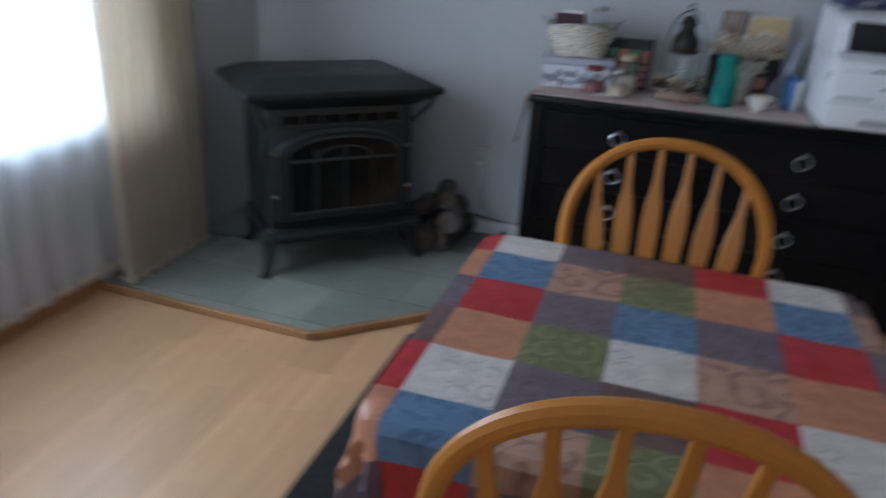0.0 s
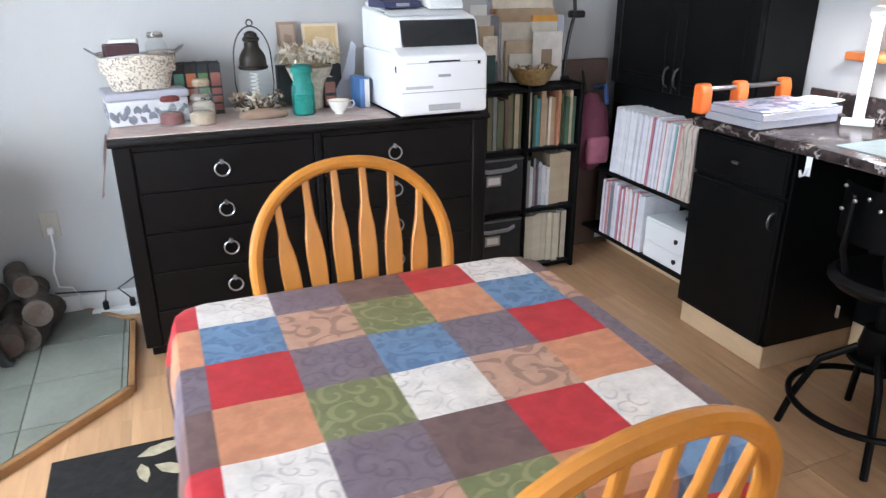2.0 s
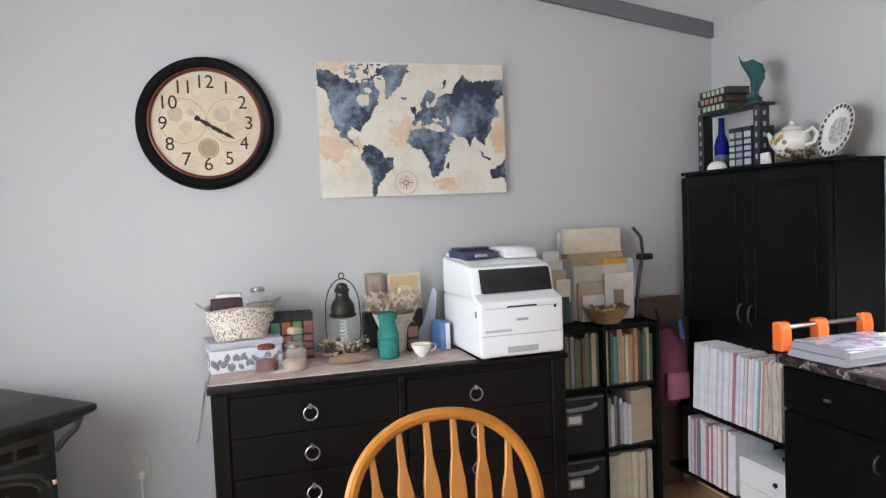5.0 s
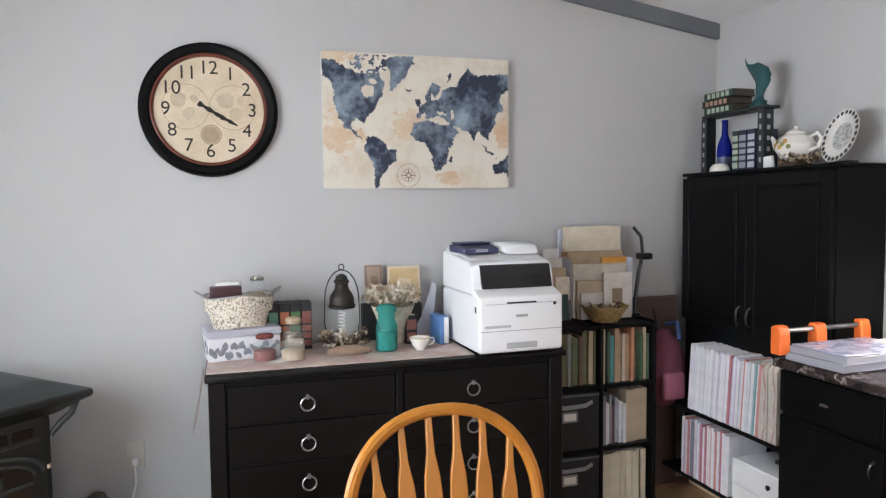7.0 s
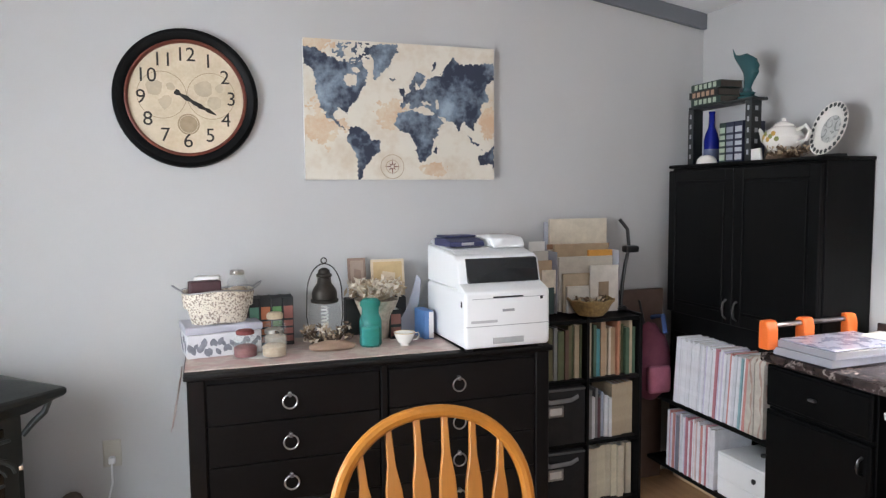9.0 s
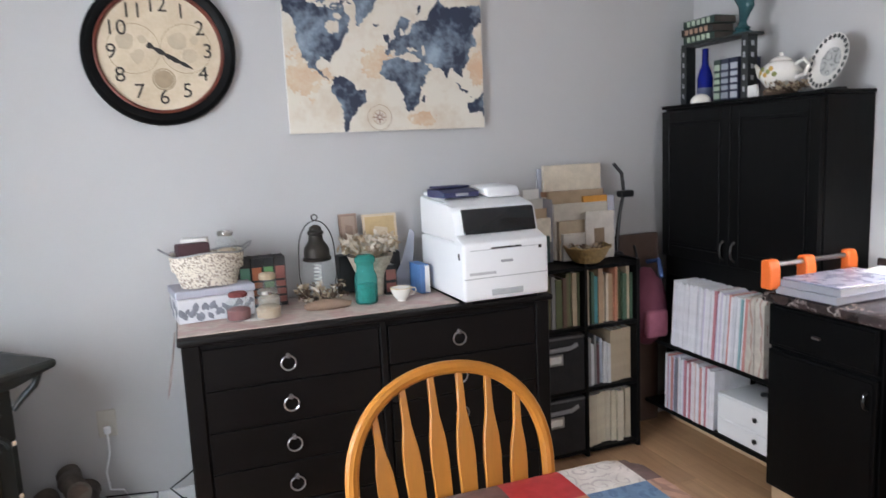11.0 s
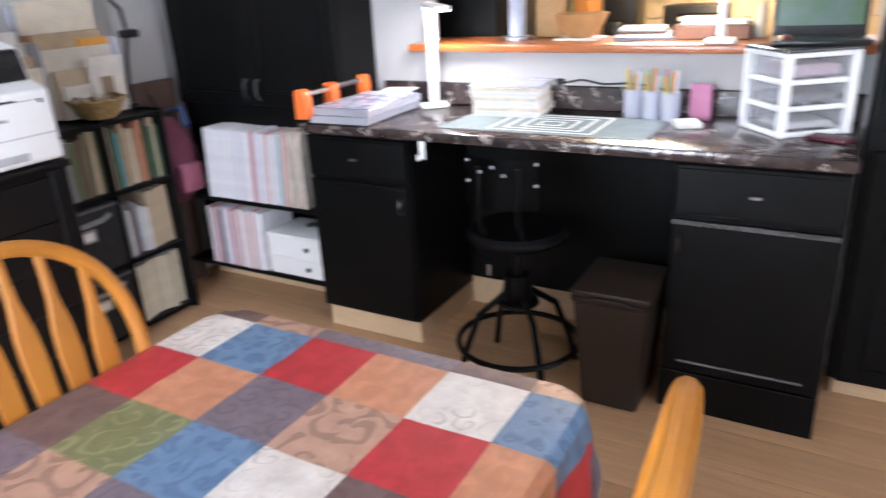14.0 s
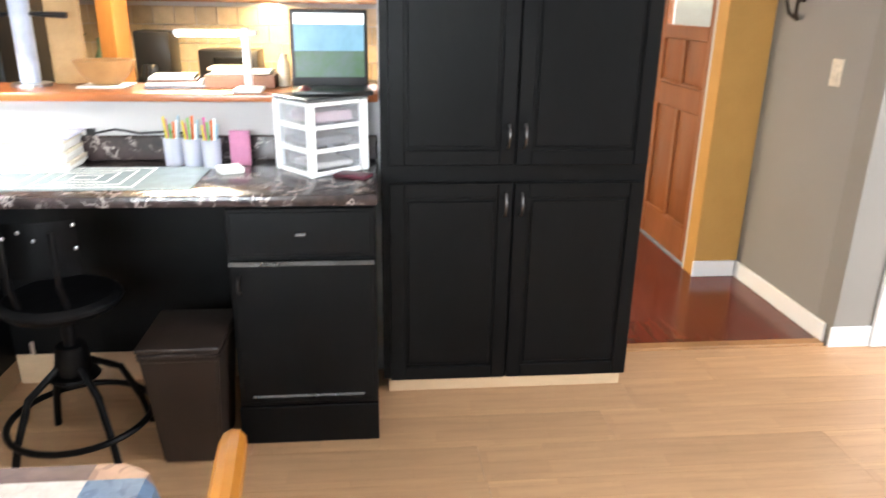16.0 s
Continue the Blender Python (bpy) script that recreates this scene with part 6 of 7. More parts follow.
part("label", lathe([(0.0376, 0.02), (0.0376, 0.075)], 22), dye("blue_grey_label", (0.09, 0.11, 0.20)), o)
bm = lathe([(0.05, 0.0), (0.045, 0.02), (0.03, 0.036), (0.0, 0.044)], 20)
part("dome", bm, CHINA, thing("white_shell", "smooth white shell lying by the bottle", "shell", (2.29, 3.06, ZC)))
# teal glass figurine on the rack
f = thing("glass_figurine", "teal art-glass figurine of a leaping fish", "figurine", (2.345, 2.858, ZC + 0.2895))
bm = lathe([(0, 0), (0.042, 0), (0.044, 0.008), (0.030, 0.016), (0.036, 0.026), (0.022, 0.036), (0.018, 0.05)], 18)
tube([(0, 0, 0.045), (0, -0.008, 0.08), (0, -0.022, 0.115), (0, -0.012, 0.15), (0, 0.025, 0.178), (0, 0.06, 0.192), (0, 0.085, 0.21), (0, 0.10, 0.245)], [0.018, 0.027, 0.042, 0.046, 0.036, 0.018, 0.007, 0.0015], 16, bm, 0.6)
tube([(0, -0.035, 0.12), (0, -0.062, 0.145), (0, -0.055, 0.165)], [0.024, 0.013, 0.004], 8, bm, 0.5)
ob = finish("glass_body", bm, glass("teal_art_glass", (0.035, 0.115, 0.125), 0.05, 0.7), f)
# teapot
tp = thing("teapot", "white china teapot with painted golden flowers", "teapot", (2.36, 2.650, ZC + 0.028))
part("body", lathe([(0, 0), (0.045, 0.0), (0.06, 0.012), (0.083, 0.045), (0.086, 0.07), (0.07, 0.098), (0.042, 0.115), (0.0, 0.118)], 28), CHINA, tp)
part("lid", lathe([(0.044, 0.115), (0.04, 0.124), (0.02, 0.135), (0.008, 0.138), (0.010, 0.150), (0, 0.156)], 22), CHINA, tp)
part("spout", tube([(0, 0.075, 0.045), (0, 0.115, 0.065), (0, 0.13, 0.10), (0, 0.148, 0.118)], [0.02, 0.014, 0.010, 0.008], 10), CHINA, tp)
part("handle", tube([(0, -0.075, 0.095), (0, -0.12, 0.11), (0, -0.142, 0.085), (0, -0.125, 0.05), (0, -0.08, 0.04)], 0.008, 8), CHINA, tp)
for k in range(7):
    a = math.pi + (k - 3) * 0.16
    part("painted_flower", lathe([(0, 0.0012), (0.011, 0.0008), (0.011, 0)], 7), dye("gold_flower_paint", (0.52, 0.30, 0.06)) if k % 2 else dye("leaf_paint", (0.24, 0.26, 0.08)), tp).matrix_basis = Matrix.Translation((0.0865 * math.cos(a), 0.0865 * math.sin(a), 0.058 + 0.012 * (k % 3))) @ Matrix.Rotation(a, 4, "Z") @ Matrix.Rotation(radians(90), 4, "Y")
part("stand", bx((-0.05, -0.05, 0), (0.05, 0.05, 0.0275), 0.004), TWIG, thing("teapot_stand", "small dark wooden stand under the teapot", "stand", (2.36, 2.650, ZC)))
sprigs("twig_garland", (2.315, 2.565, ZC), 60, 0.10, 0.05, [TWIG, STRAW], "garland of dried brown twigs below the teapot", "garland", 31, 0.011)
o = thing("place_card", "white card leaning with a small painted flower", "card", (2.30, 2.765, ZC), 0)
part("card", prism([(-0.05, 0.0), (0.05, 0.0), (0.035, 0.05), (-0.04, 0.055)], 0.012, "x", 0.0, 0.001), PAPER, o)
# standing plate
pl = new("display_plate")
pl.matrix_basis = pose(2.395, 2.430, ZC + 0.112, 0, 0, -13) @ pose(0, 0, 0, 0, -74, 0) @ pose(0, 0, 0, 0, 0, 0)
tagged(pl, "white china plate with dark printed scene, standing on edge", "plate")
part("plate", lathe([(0, 0.0), (0.07, 0.0), (0.085, 0.008), (0.112, 0.016), (0.113, 0.019), (0.084, 0.012), (0.07, 0.005), (0, 0.005)], 36), CHINA, pl)
PLP = cloth_print("dark_transfer_print", (0.55, 0.55, 0.53), (0.10, 0.11, 0.11), 1)
part("printed_scene", lathe([(0, 0.0062), (0.058, 0.0062), (0.058, 0.0055)], 28), PLP, pl)
for k in range(24):
    a = 2 * math.pi * k / 24
    part("printed_leaf", lathe([(0, 0.0012), (0.010, 0.0008), (0.010, 0)], 6), dye("black_transfer", (0.05, 0.055, 0.055)), pl).location = (0.1 * math.cos(a), 0.1 * math.sin(a), 0.0175)
part("easel", prism([(-0.05, 0), (0.05, 0), (0.05, 0.012), (-0.05, 0.012)], 0.05, "x", 0.0, 0.001), IRON, thing("plate_easel", "small dark wire plate stand", "stand", (2.375, 2.430, ZC)))

# ---- things on the counter ----
ZK = 0.9025
c = thing("paper_trimmer", "clear plastic paper trimmer with orange end blocks and a steel rail", "paper trimmer", (2.200, 2.165, ZK), 2)
part("bed", bx((-0.20, -0.12, 0.004), (0.20, 0.14, 0.034), 0.003), CLEAR, c)
part("bed", bx((-0.195, -0.13, 0.0345), (0.205, 0.125, 0.062), 0.003), CLEAR, c)
part("bed_plate", bx((-0.19, -0.12, 0.0625), (0.19, 0.12, 0.0675), 0.002), dye("pale_lilac_plate", (0.36, 0.38, 0.50), 0.25), c)
for x in (-0.215, -0.03, 0.20):
    part("end_block", prism([(0.128, 0.022), (0.178, 0.022), (0.178, 0.124), (0.168, 0.134), (0.138, 0.132), (0.128, 0.10)], 0.052, "x", x - 0.022, 0.004), ORANGE, c)
part("rail", tube([(-0.2, 0.152, 0.112), (0.2, 0.152, 0.112)], 0.010, 8), STEEL, c)
for x in (-0.17, 0.17):
    for y in (-0.1, 0.12):
        part("foot", bx((x - 0.01, y - 0.01, 0), (x + 0.01, y + 0.01, 0.0045), 0.001), BLACK_PLASTIC, c)
p = thing("paper_pile", "loose pile of white sheets behind the trimmer", "paper", (2.39, 2.14, ZK + 0.068), 12)
for i in range(2):
    part("sheet", bx((-0.06 + 0.006 * i, -0.06 - 0.004 * i, 0.004 * i), (0.07 + 0.003 * i, 0.07, 0.004 * i + 0.0038), 0.001), PAPER, p)

LED = material("white_led_panel", (1.0, 0.98, 0.95), 0.5, vary=0.0, bump=0, emit=140)
def desk_lamp(at, rz, height, length, label):
    l = thing("desk_lamp", label, "lamp", at, rz, "white led desk lamps")
    part("base", bx((-0.055, -0.05, 0), (0.055, 0.05, 0.016), 0.007, 2), WHITE_PLASTIC, l)
    part("pole", bx((-0.02, -0.012, 0.016), (0.02, 0.012, height), 0.006, 2), WHITE_PLASTIC, l)
    part("joint", lathe([(0, -0.02), (0.016, -0.018), (0.016, 0.018), (0, 0.02)], 14, None, (0, 0, height)), WHITE_PLASTIC, l)
    h = part("head", bx((-0.03, -0.04, height - 0.006), (0.03, length, height + 0.012), 0.006, 2), WHITE_PLASTIC, l)
    part("led_panel", bx((-0.022, 0.03, height - 0.0085), (0.022, length - 0.01, height - 0.0065), 0), LED, h, "glowing white led panel")
    return l


desk_lamp((2.445, 2.0, ZK), 128, 0.40, 0.34, "white led desk lamp, switched on, at the counter's end")
s = thing("paper_stack", "thick stack of white and cream paper pads", "paper", (2.385, 1.62, ZK), 4)
for i in range(9):
    part("pad", bx((-0.09 + rnd.uniform(-0.006, 0.006), -0.13 + rnd.uniform(-0.008, 0.008), i * 0.0125), (0.10, 0.13 + rnd.uniform(-0.008, 0.008), i * 0.0125 + 0.0118), 0.001), [PAPER, IVORY][i % 3 == 2], s)
part("plastic_cover", bx((-0.10, -0.145, 0.1135), (0.11, 0.14, 0.122), 0.004), CLEAR, s)
m = thing("cutting_mat", "pale grey-green glass cutting mat with white nested squares", "cutting mat", (2.23, 1.40, ZK))
part("sheet", bx((-0.16, -0.37, 0), (0.16, 0.37, 0.004), 0.001), dye("grey_green_mat", (0.30, 0.37, 0.38), 0.2), m)
for h, w in ((0.14, 0.19), (0.105, 0.14), (0.07, 0.09), (0.035, 0.045)):
    t = 0.009
    for lo, hi in (((-h, -w), (-h + t, w)), ((h - t, -w), (h, w)), ((-h + t, -w), (h - t, -w + t)), ((-h + t, w - t), (h - t, w))):
        part("printed_line", bx((lo[0], lo[1], 0.0042), (hi[0], hi[1], 0.0048), 0), PAPER, m)
# pen cups and small clutter by the drawers
for i, (y, col) in enumerate(((1.17, (0.55, 0.62, 0.60)), (1.10, (0.62, 0.64, 0.66)), (1.03, (0.50, 0.55, 0.58)))):
    c = thing("pen_cup", "clear plastic cup full of coloured pens and scissors", "pen cup", (2.44 - 0.02 * i, y, ZK), 0, "pen cups on the counter")
    part("cup", lathe([(0, 0.0), (0.032, 0.0), (0.035, 0.10), (0.033, 0.10), (0.030, 0.004), (0, 0.004)], 20), CLEAR, c)
    for k in range(6):
        a = k * 1.05 + i
        part("pen", tube([(0.012 * math.cos(a), 0.012 * math.sin(a), 0.006), (0.026 * math.cos(a), 0.026 * math.sin(a), 0.15 + 0.012 * (k % 3))], 0.0045, 6), [ORANGE, dye("pink_plastic", (0.62, 0.10, 0.32)), dye("yellow_plastic", (0.72, 0.55, 0.06)), dye("leaf_plastic", (0.20, 0.42, 0.10)), WHITE_PLASTIC, dye("pale_blue_plastic", (0.35, 0.52, 0.66))][(k + i) % 6], c)
o = thing("pink_notebook", "bright pink notebook standing against the drawers", "notebook", (2.43, 0.935, ZK), 75)
part("cover", bx((-0.038, -0.006, 0), (0.038, 0.006, 0.125), 0.002), dye("soft_pink_card", (0.56, 0.22, 0.36)), o)
o = thing("note_block", "white note block lying on the counter", "paper", (2.32, 0.955, ZK), 25)
part("block", bx((-0.04, -0.04, 0), (0.04, 0.04, 0.02), 0.002), PAPER, o)
cb = thing("charger_cable", "black charger cable lying along the backsplash", "cable", (2.49, 1.33, 1.0))
part("cord", tube([(0.0, 0.13, 0.006), (0.0, 0.05, 0.022), (0.004, -0.03, 0.006), (0.002, -0.12, 0.012), (0.004, -0.2, 0.006)], 0.004, 6), BLACK_PLASTIC, cb)
part("plug", bx((-0.010, 0.12, 0.0), (0.010, 0.15, 0.025), 0.004), BLACK_PLASTIC, cb)

# clear drawers with a white frame
d = thing("drawer_tower", "white-framed clear plastic three-drawer organizer on the counter", "drawer organizer", (2.360, 0.640, ZK), 38)
w, dp, hh2 = 0.108, 0.100, 0.25
for sx in (-1, 1):
    for sy in (-1, 1):
        part("post", bx((sy * dp - 0.012, sx * w - 0.014, 0), (sy * dp + 0.012, sx * w + 0.014, hh2), 0.004), WHITE_PLASTIC, d)
for z in (0.0, 0.078, 0.156, 0.234):
    part("rail", bx((-dp - 0.004, -w + 0.015, z), (-dp + 0.01, w - 0.015, z + 0.016), 0.003), WHITE_PLASTIC, d)
    for sx in (-1, 1):
        part("side_rail", bx((-dp + 0.0125, sx * w - 0.008, z), (dp - 0.0125, sx * w + 0.008, z + 0.016), 0.003), WHITE_PLASTIC, d)
for k, z in enumerate((0.018, 0.096, 0.174)):
    q = part("drawer", bx((-dp + 0.002, -w + 0.016, z), (dp - 0.02, w - 0.016, z + 0.056), 0.004), THIN_CLEAR, d, "clear plastic drawer")
    part("contents", bx((-dp + 0.02, -w + 0.03, z + 0.002), (dp - 0.03, w - 0.03, z + 0.022 + 0.008 * k), 0.006), [dye("mixed_supplies", (0.55, 0.53, 0.52)), dye("grey_supplies", (0.18, 0.18, 0.20)), dye("plum_supplies", (0.48, 0.36, 0.42))][k], q)
part("side_sheet", bx((-dp + 0.0125, -w - 0.002, 0.018), (dp - 0.0125, -w + 0.001, 0.232), 0), THIN_CLEAR, d)
part("side_sheet", bx((-dp + 0.0125, w - 0.001, 0.018), (dp - 0.0125, w + 0.002, 0.232), 0), THIN_CLEAR, d)
part("top", bx((-dp - 0.014, -w - 0.016, 0.2505), (dp + 0.014, w + 0.016, 0.262), 0.004), dye("smoked_top", (0.05, 0.055, 0.06), 0.2), d)
ph = thing("phone", "dark red phone case lying on the counter", "phone", (2.235, 0.53, ZK), -25)
part("case", bx((-0.035, -0.06, 0), (0.035, 0.06, 0.011), 0.004, 2), dye("wine_plastic", (0.10, 0.015, 0.03), 0.35), ph)
lap = thing("laptop", "open dark laptop with a landscape on its screen", "laptop", (2.40, 0.60, ZK + 0.2625), -84)
part("base", bx((-0.135, -0.10, 0), (0.135, 0.08, 0.016), 0.004, 2), BLACK_PLASTIC, lap)
lid = part("lid", bx((-0.135, 0.082, 0.010), (0.135, 0.092, 0.275), 0.004), BLACK_PLASTIC, lap)
SCREEN_TOP = material("screen_sky", (0.16, 0.32, 0.42), 0.2, vary=0.25, scale=14, bump=0, emit=0.6)
SCREEN_LOW = material("screen_meadow", (0.06, 0.12, 0.05), 0.2, vary=0.3, scale=14, bump=0, emit=0.5, color2=(0.10, 0.13, 0.16))
part("screen", bx((-0.122, 0.0806, 0.135), (0.122, 0.0818, 0.225), 0), SCREEN_TOP, lid, "lit screen showing sky")
part("screen", bx((-0.122, 0.0806, 0.045), (0.122, 0.0818, 0.1345), 0), SCREEN_LOW, lid, "lit screen showing a dark meadow")
part("screen", bx((-0.122, 0.0806, 0.2255), (0.122, 0.0818, 0.262), 0), material("screen_white", (0.85, 0.9, 0.92), 0.2, vary=0.02, bump=0, emit=0.8), lid, "white bar along the screen's top")
mo = thing("computer_mouse", "dark computer mouse with a red side on the organizer", "mouse", (2.345, 0.69, ZK + 0.2625), 0)
bm = bmesh.new()
bmesh.ops.create_icosphere(bm, subdivisions=2, radius=1)
for v in bm.verts:
    v.co = Vector((v.co.x * 0.048, v.co.y * 0.03, max(0, v.co.z) * 0.032))
part("shell", bm, dye("dark_red_plastic", (0.10, 0.015, 0.02), 0.35), mo)

# hook under the counter edge
hk = thing("wall_hook", "white plastic hook fixed under the counter edge", "hook", (2.021, 1.815, 0.795))
part("plate", bx((-0.003, -0.012, 0.0), (0.0, 0.012, 0.068), 0.002), WHITE_PLASTIC, hk)
part("hook", tube([(-0.004, 0, 0.03), (-0.012, 0, 0.006), (-0.03, 0, 0.004), (-0.036, 0, 0.024)], [0.006, 0.006, 0.006, 0.004], 8), WHITE_PLASTIC, hk)

# ---- stool and bin ----
BLKM = material("black_metal", (0.0035, 0.0035, 0.004), 0.42, metal=0.2, vary=0.2, scale=12)
dull(BLKM, 0.18)
s = thing("swivel_stool", "black metal swivel stool with riveted back and round foot ring", "stool", (2.03, 1.45, 0))
part("seat", lathe([(0, 0.535), (0.16, 0.535), (0.175, 0.55), (0.175, 0.57), (0.16, 0.582), (0, 0.578)], 30), BLKM, s)
part("seat_ring", lathe([(0.176, 0.55), (0.180, 0.555), (0.180, 0.566), (0.176, 0.571)], 30), BLKM, s)
part("screw", lathe([(0.02, 0.26), (0.02, 0.534)], 14), BLKM, s)
part("hub", lathe([(0, 0.30), (0.05, 0.30), (0.055, 0.34), (0.045, 0.40), (0.0, 0.40)], 18), BLKM, s)
part("hub_plate", lathe([(0, 0.285), (0.075, 0.285), (0.08, 0.29), (0.075, 0.299), (0, 0.299)], 20), BLKM, s)
for k in range(4):
    a = math.pi / 4 + k * math.pi / 2
    leg = part("leg", tube([(0.05 * math.cos(a), 0.05 * math.sin(a), 0.33), (0.15 * math.cos(a), 0.15 * math.sin(a), 0.26), (0.205 * math.cos(a), 0.205 * math.sin(a), 0.12), (0.235 * math.cos(a), 0.235 * math.sin(a), 0.0)], 0.012, 10), BLKM, s)
part("foot_ring", tube([(0.222 * math.cos(a), 0.222 * math.sin(a), 0.135) for a in [2 * math.pi * k / 40 for k in range(40)]], 0.011, 8, closed=True), BLKM, s)
part("knob", bx((-0.182, 0.02, 0.46), (-0.176, 0.032, 0.50), 0.002), STEEL, s)
for y in (-0.07, 0.07):
    part("back_post", tube([(-0.12, y, 0.575), (-0.155, y, 0.66), (-0.15, y, 0.83)], 0.010, 8), BLKM, s)
bm = bmesh.new()
g0 = []
for k in range(13):
    a = -0.75 + 1.5 * k / 12
    g0.append([bm.verts.new((-0.165 * math.cos(a), 0.19 * math.sin(a), z)) for z in (0.69, 0.86)])
for p_, q_ in zip(g0, g0[1:]):
    bm.faces.new((p_[0], q_[0], q_[1], p_[1]))
bmesh.ops.solidify(bm, geom=bm.faces[:], thickness=0.006)
bk = part("backrest", bm, BLKM, s)
for a, z in ((-0.7, 0.845), (-0.7, 0.775), (-0.15, 0.81), (0.05, 0.835), (0.62, 0.845), (0.62, 0.775), (0.3, 0.815)):
    part("rivet", lathe([(0, 0.008), (0.006, 0.005), (0.006, 0)], 8), STEEL, bk).matrix_basis = Matrix.Translation((-0.170 * math.cos(a), 0.195 * math.sin(a), z)) @ Matrix.Rotation(radians(-90), 4, "Y")

b = thing("waste_bin", "tall brown plastic waste bin with a lid", "waste bin", (2.045, 1.075, 0))
bm = bmesh.new()
lv = [(0.115, 0.095, 0.0), (0.148, 0.122, 0.40), (0.155, 0.128, 0.405), (0.155, 0.128, 0.425)]
rings = [[bm.verts.new(p) for p in ((-a, -c_, z), (a, -c_, z), (a, c_, z), (-a, c_, z))] for a, c_, z in lv]
for p_, q_ in zip(rings, rings[1:]):
    for k in range(4):
        bm.faces.new((p_[k], p_[(k + 1) % 4], q_[(k + 1) % 4], q_[k]))
bm.faces.new(rings[0][::-1])
bm.faces.new(rings[-1])
bmesh.ops.recalc_face_normals(bm, faces=bm.faces)
bmesh.ops.bevel(bm, geom=bm.edges[:], offset=0.008, segments=2, affect="EDGES")
part("body", bm, BROWN_PLASTIC, b)
part("lid", bx((-0.158, -0.13, 0.4255), (0.15, 0.13, 0.445), 0.008, 2), BROWN_PLASTIC, b)
part("grip", bx((-0.168, -0.06, 0.415), (-0.158, 0.06, 0.428), 0.003), BROWN_PLASTIC, b)

# ---- rug, logs, outlet, cables ----
RUGM = material("black_rug_pile", (0.012, 0.010, 0.010), 0.95, vary=0.3, scale=30, fine=300, bump=0.4)
RUGF = material("cream_rug_pile", (0.50, 0.44, 0.30), 0.95, vary=0.2, scale=40, fine=300, bump=0.4)
rug = thing("rug", "black rug with cream flower sprays under the table", "rug", (-0.42, 0.55, 0.0003))
part("rug_body", bx((0, 0, 0), (1.15, 1.735, 0.008), 0.003), RUGM, rug)
rr = random.Random(5)


def flower(x, y, r, petals=6):
    bm = bmesh.new()
    c = bm.verts.new((x, y, 0.0102))
    n = petals * 4
    ring = [bm.verts.new((x + r * (0.72 + 0.28 * math.cos(petals * 2 * math.pi * k / n)) * math.cos(2 * math.pi * k / n), y + r * (0.72 + 0.28 * math.cos(petals * 2 * math.pi * k / n)) * math.sin(2 * math.pi * k / n), 0.0098)) for k in range(n)]
    low = [bm.verts.new((v.co.x, v.co.y, 0.0081)) for v in ring]
    for k in range(n):
        bm.faces.new((c, ring[k], ring[(k + 1) % n]))
        bm.faces.new((ring[k], low[k], low[(k + 1) % n], ring[(k + 1) % n]))
    bmesh.ops.recalc_face_normals(bm, faces=bm.faces)
    part("flower", bm, RUGF, rug)


def leaf(x, y, a, L):
    pts = [(x + L * f * math.cos(a) - w * L * math.sin(a), y + L * f * math.sin(a) + w * L * math.cos(a)) for f, w in ((0, 0), (0.3, 0.17), (0.65, 0.16), (1, 0), (0.65, -0.16), (0.3, -0.17))]
    part("leaf", prism(pts, 0.0016, "z", 0.0081), RUGF, rug)


for cx, cy in ((0.16, 1.28), (0.20, 0.62), (0.62, 1.55), (0.95, 1.2), (0.9, 0.4)):
    for dx, dy, r_ in ((0.03, 0.05, 0.055), (-0.045, -0.02, 0.05), (0.035, -0.065, 0.04), (-0.03, 0.085, 0.035)):
        flower(cx + dx, cy + dy, r_)
    for k in range(9):
        a = rr.uniform(0, 6.28)
        leaf(cx + 0.09 * math.cos(a), cy + 0.11 * math.sin(a), a + rr.uniform(-0.5, 0.5), rr.uniform(0.04, 0.07))
leaf(0.25, 1.66, 0.3, 0.15)
leaf(0.30, 1.60, -0.6, 0.13)
leaf(0.26, 1.62, -1.4, 0.10)

BARK = material("grey_brown_bark", (0.13, 0.105, 0.085), 0.9, vary=0.3, scale=14, fine=80, bump=0.5)
CUTW = material("cut_log_end", (0.115, 0.075, 0.055), 0.85, vary=0.25, scale=14, bump=0.2)
ZH = 0.0335


def log(at, rz, tilt, L, r, seed):
    o = new("firewood_log")
    o.matrix_basis = pose(*at, 0, tilt, rz)
    tagged(o, "short weathered firewood log stacked beside the stove", "log", "firewood beside the stove")
    bm = tube([(L * k / 8, 0.006 * math.sin(k + seed), 0.005 * math.cos(k * 1.3 + seed)) for k in range(9)], [r * (1 + 0.09 * math.sin(2.3 * k + seed)) for k in range(9)], 14)
    part("bark", bm, BARK, o)
    for x in (-0.0015, L + 0.0003):
        part("cut_end", tube([(x, 0, 0), (x + 0.0015, 0, 0)], r * 0.86, 14), CUTW, o)
    return o


log((-0.515, 3.345, ZH + 0.056), -101, 0, 0.30, 0.055, 1)
log((-0.635, 3.330, ZH + 0.060), -88, 0, 0.33, 0.059, 4)
log((-0.745, 3.335, ZH + 0.047), -93, 0, 0.24, 0.045, 9)
log((-0.560, 3.345, ZH + 0.155), -80, 0, 0.31, 0.050, 2)
log((-0.690, 3.340, ZH + 0.152), -99, 0, 0.26, 0.046, 5)
log((-0.615, 3.325, ZH + 0.242), -72, 0, 0.21, 0.043, 7)

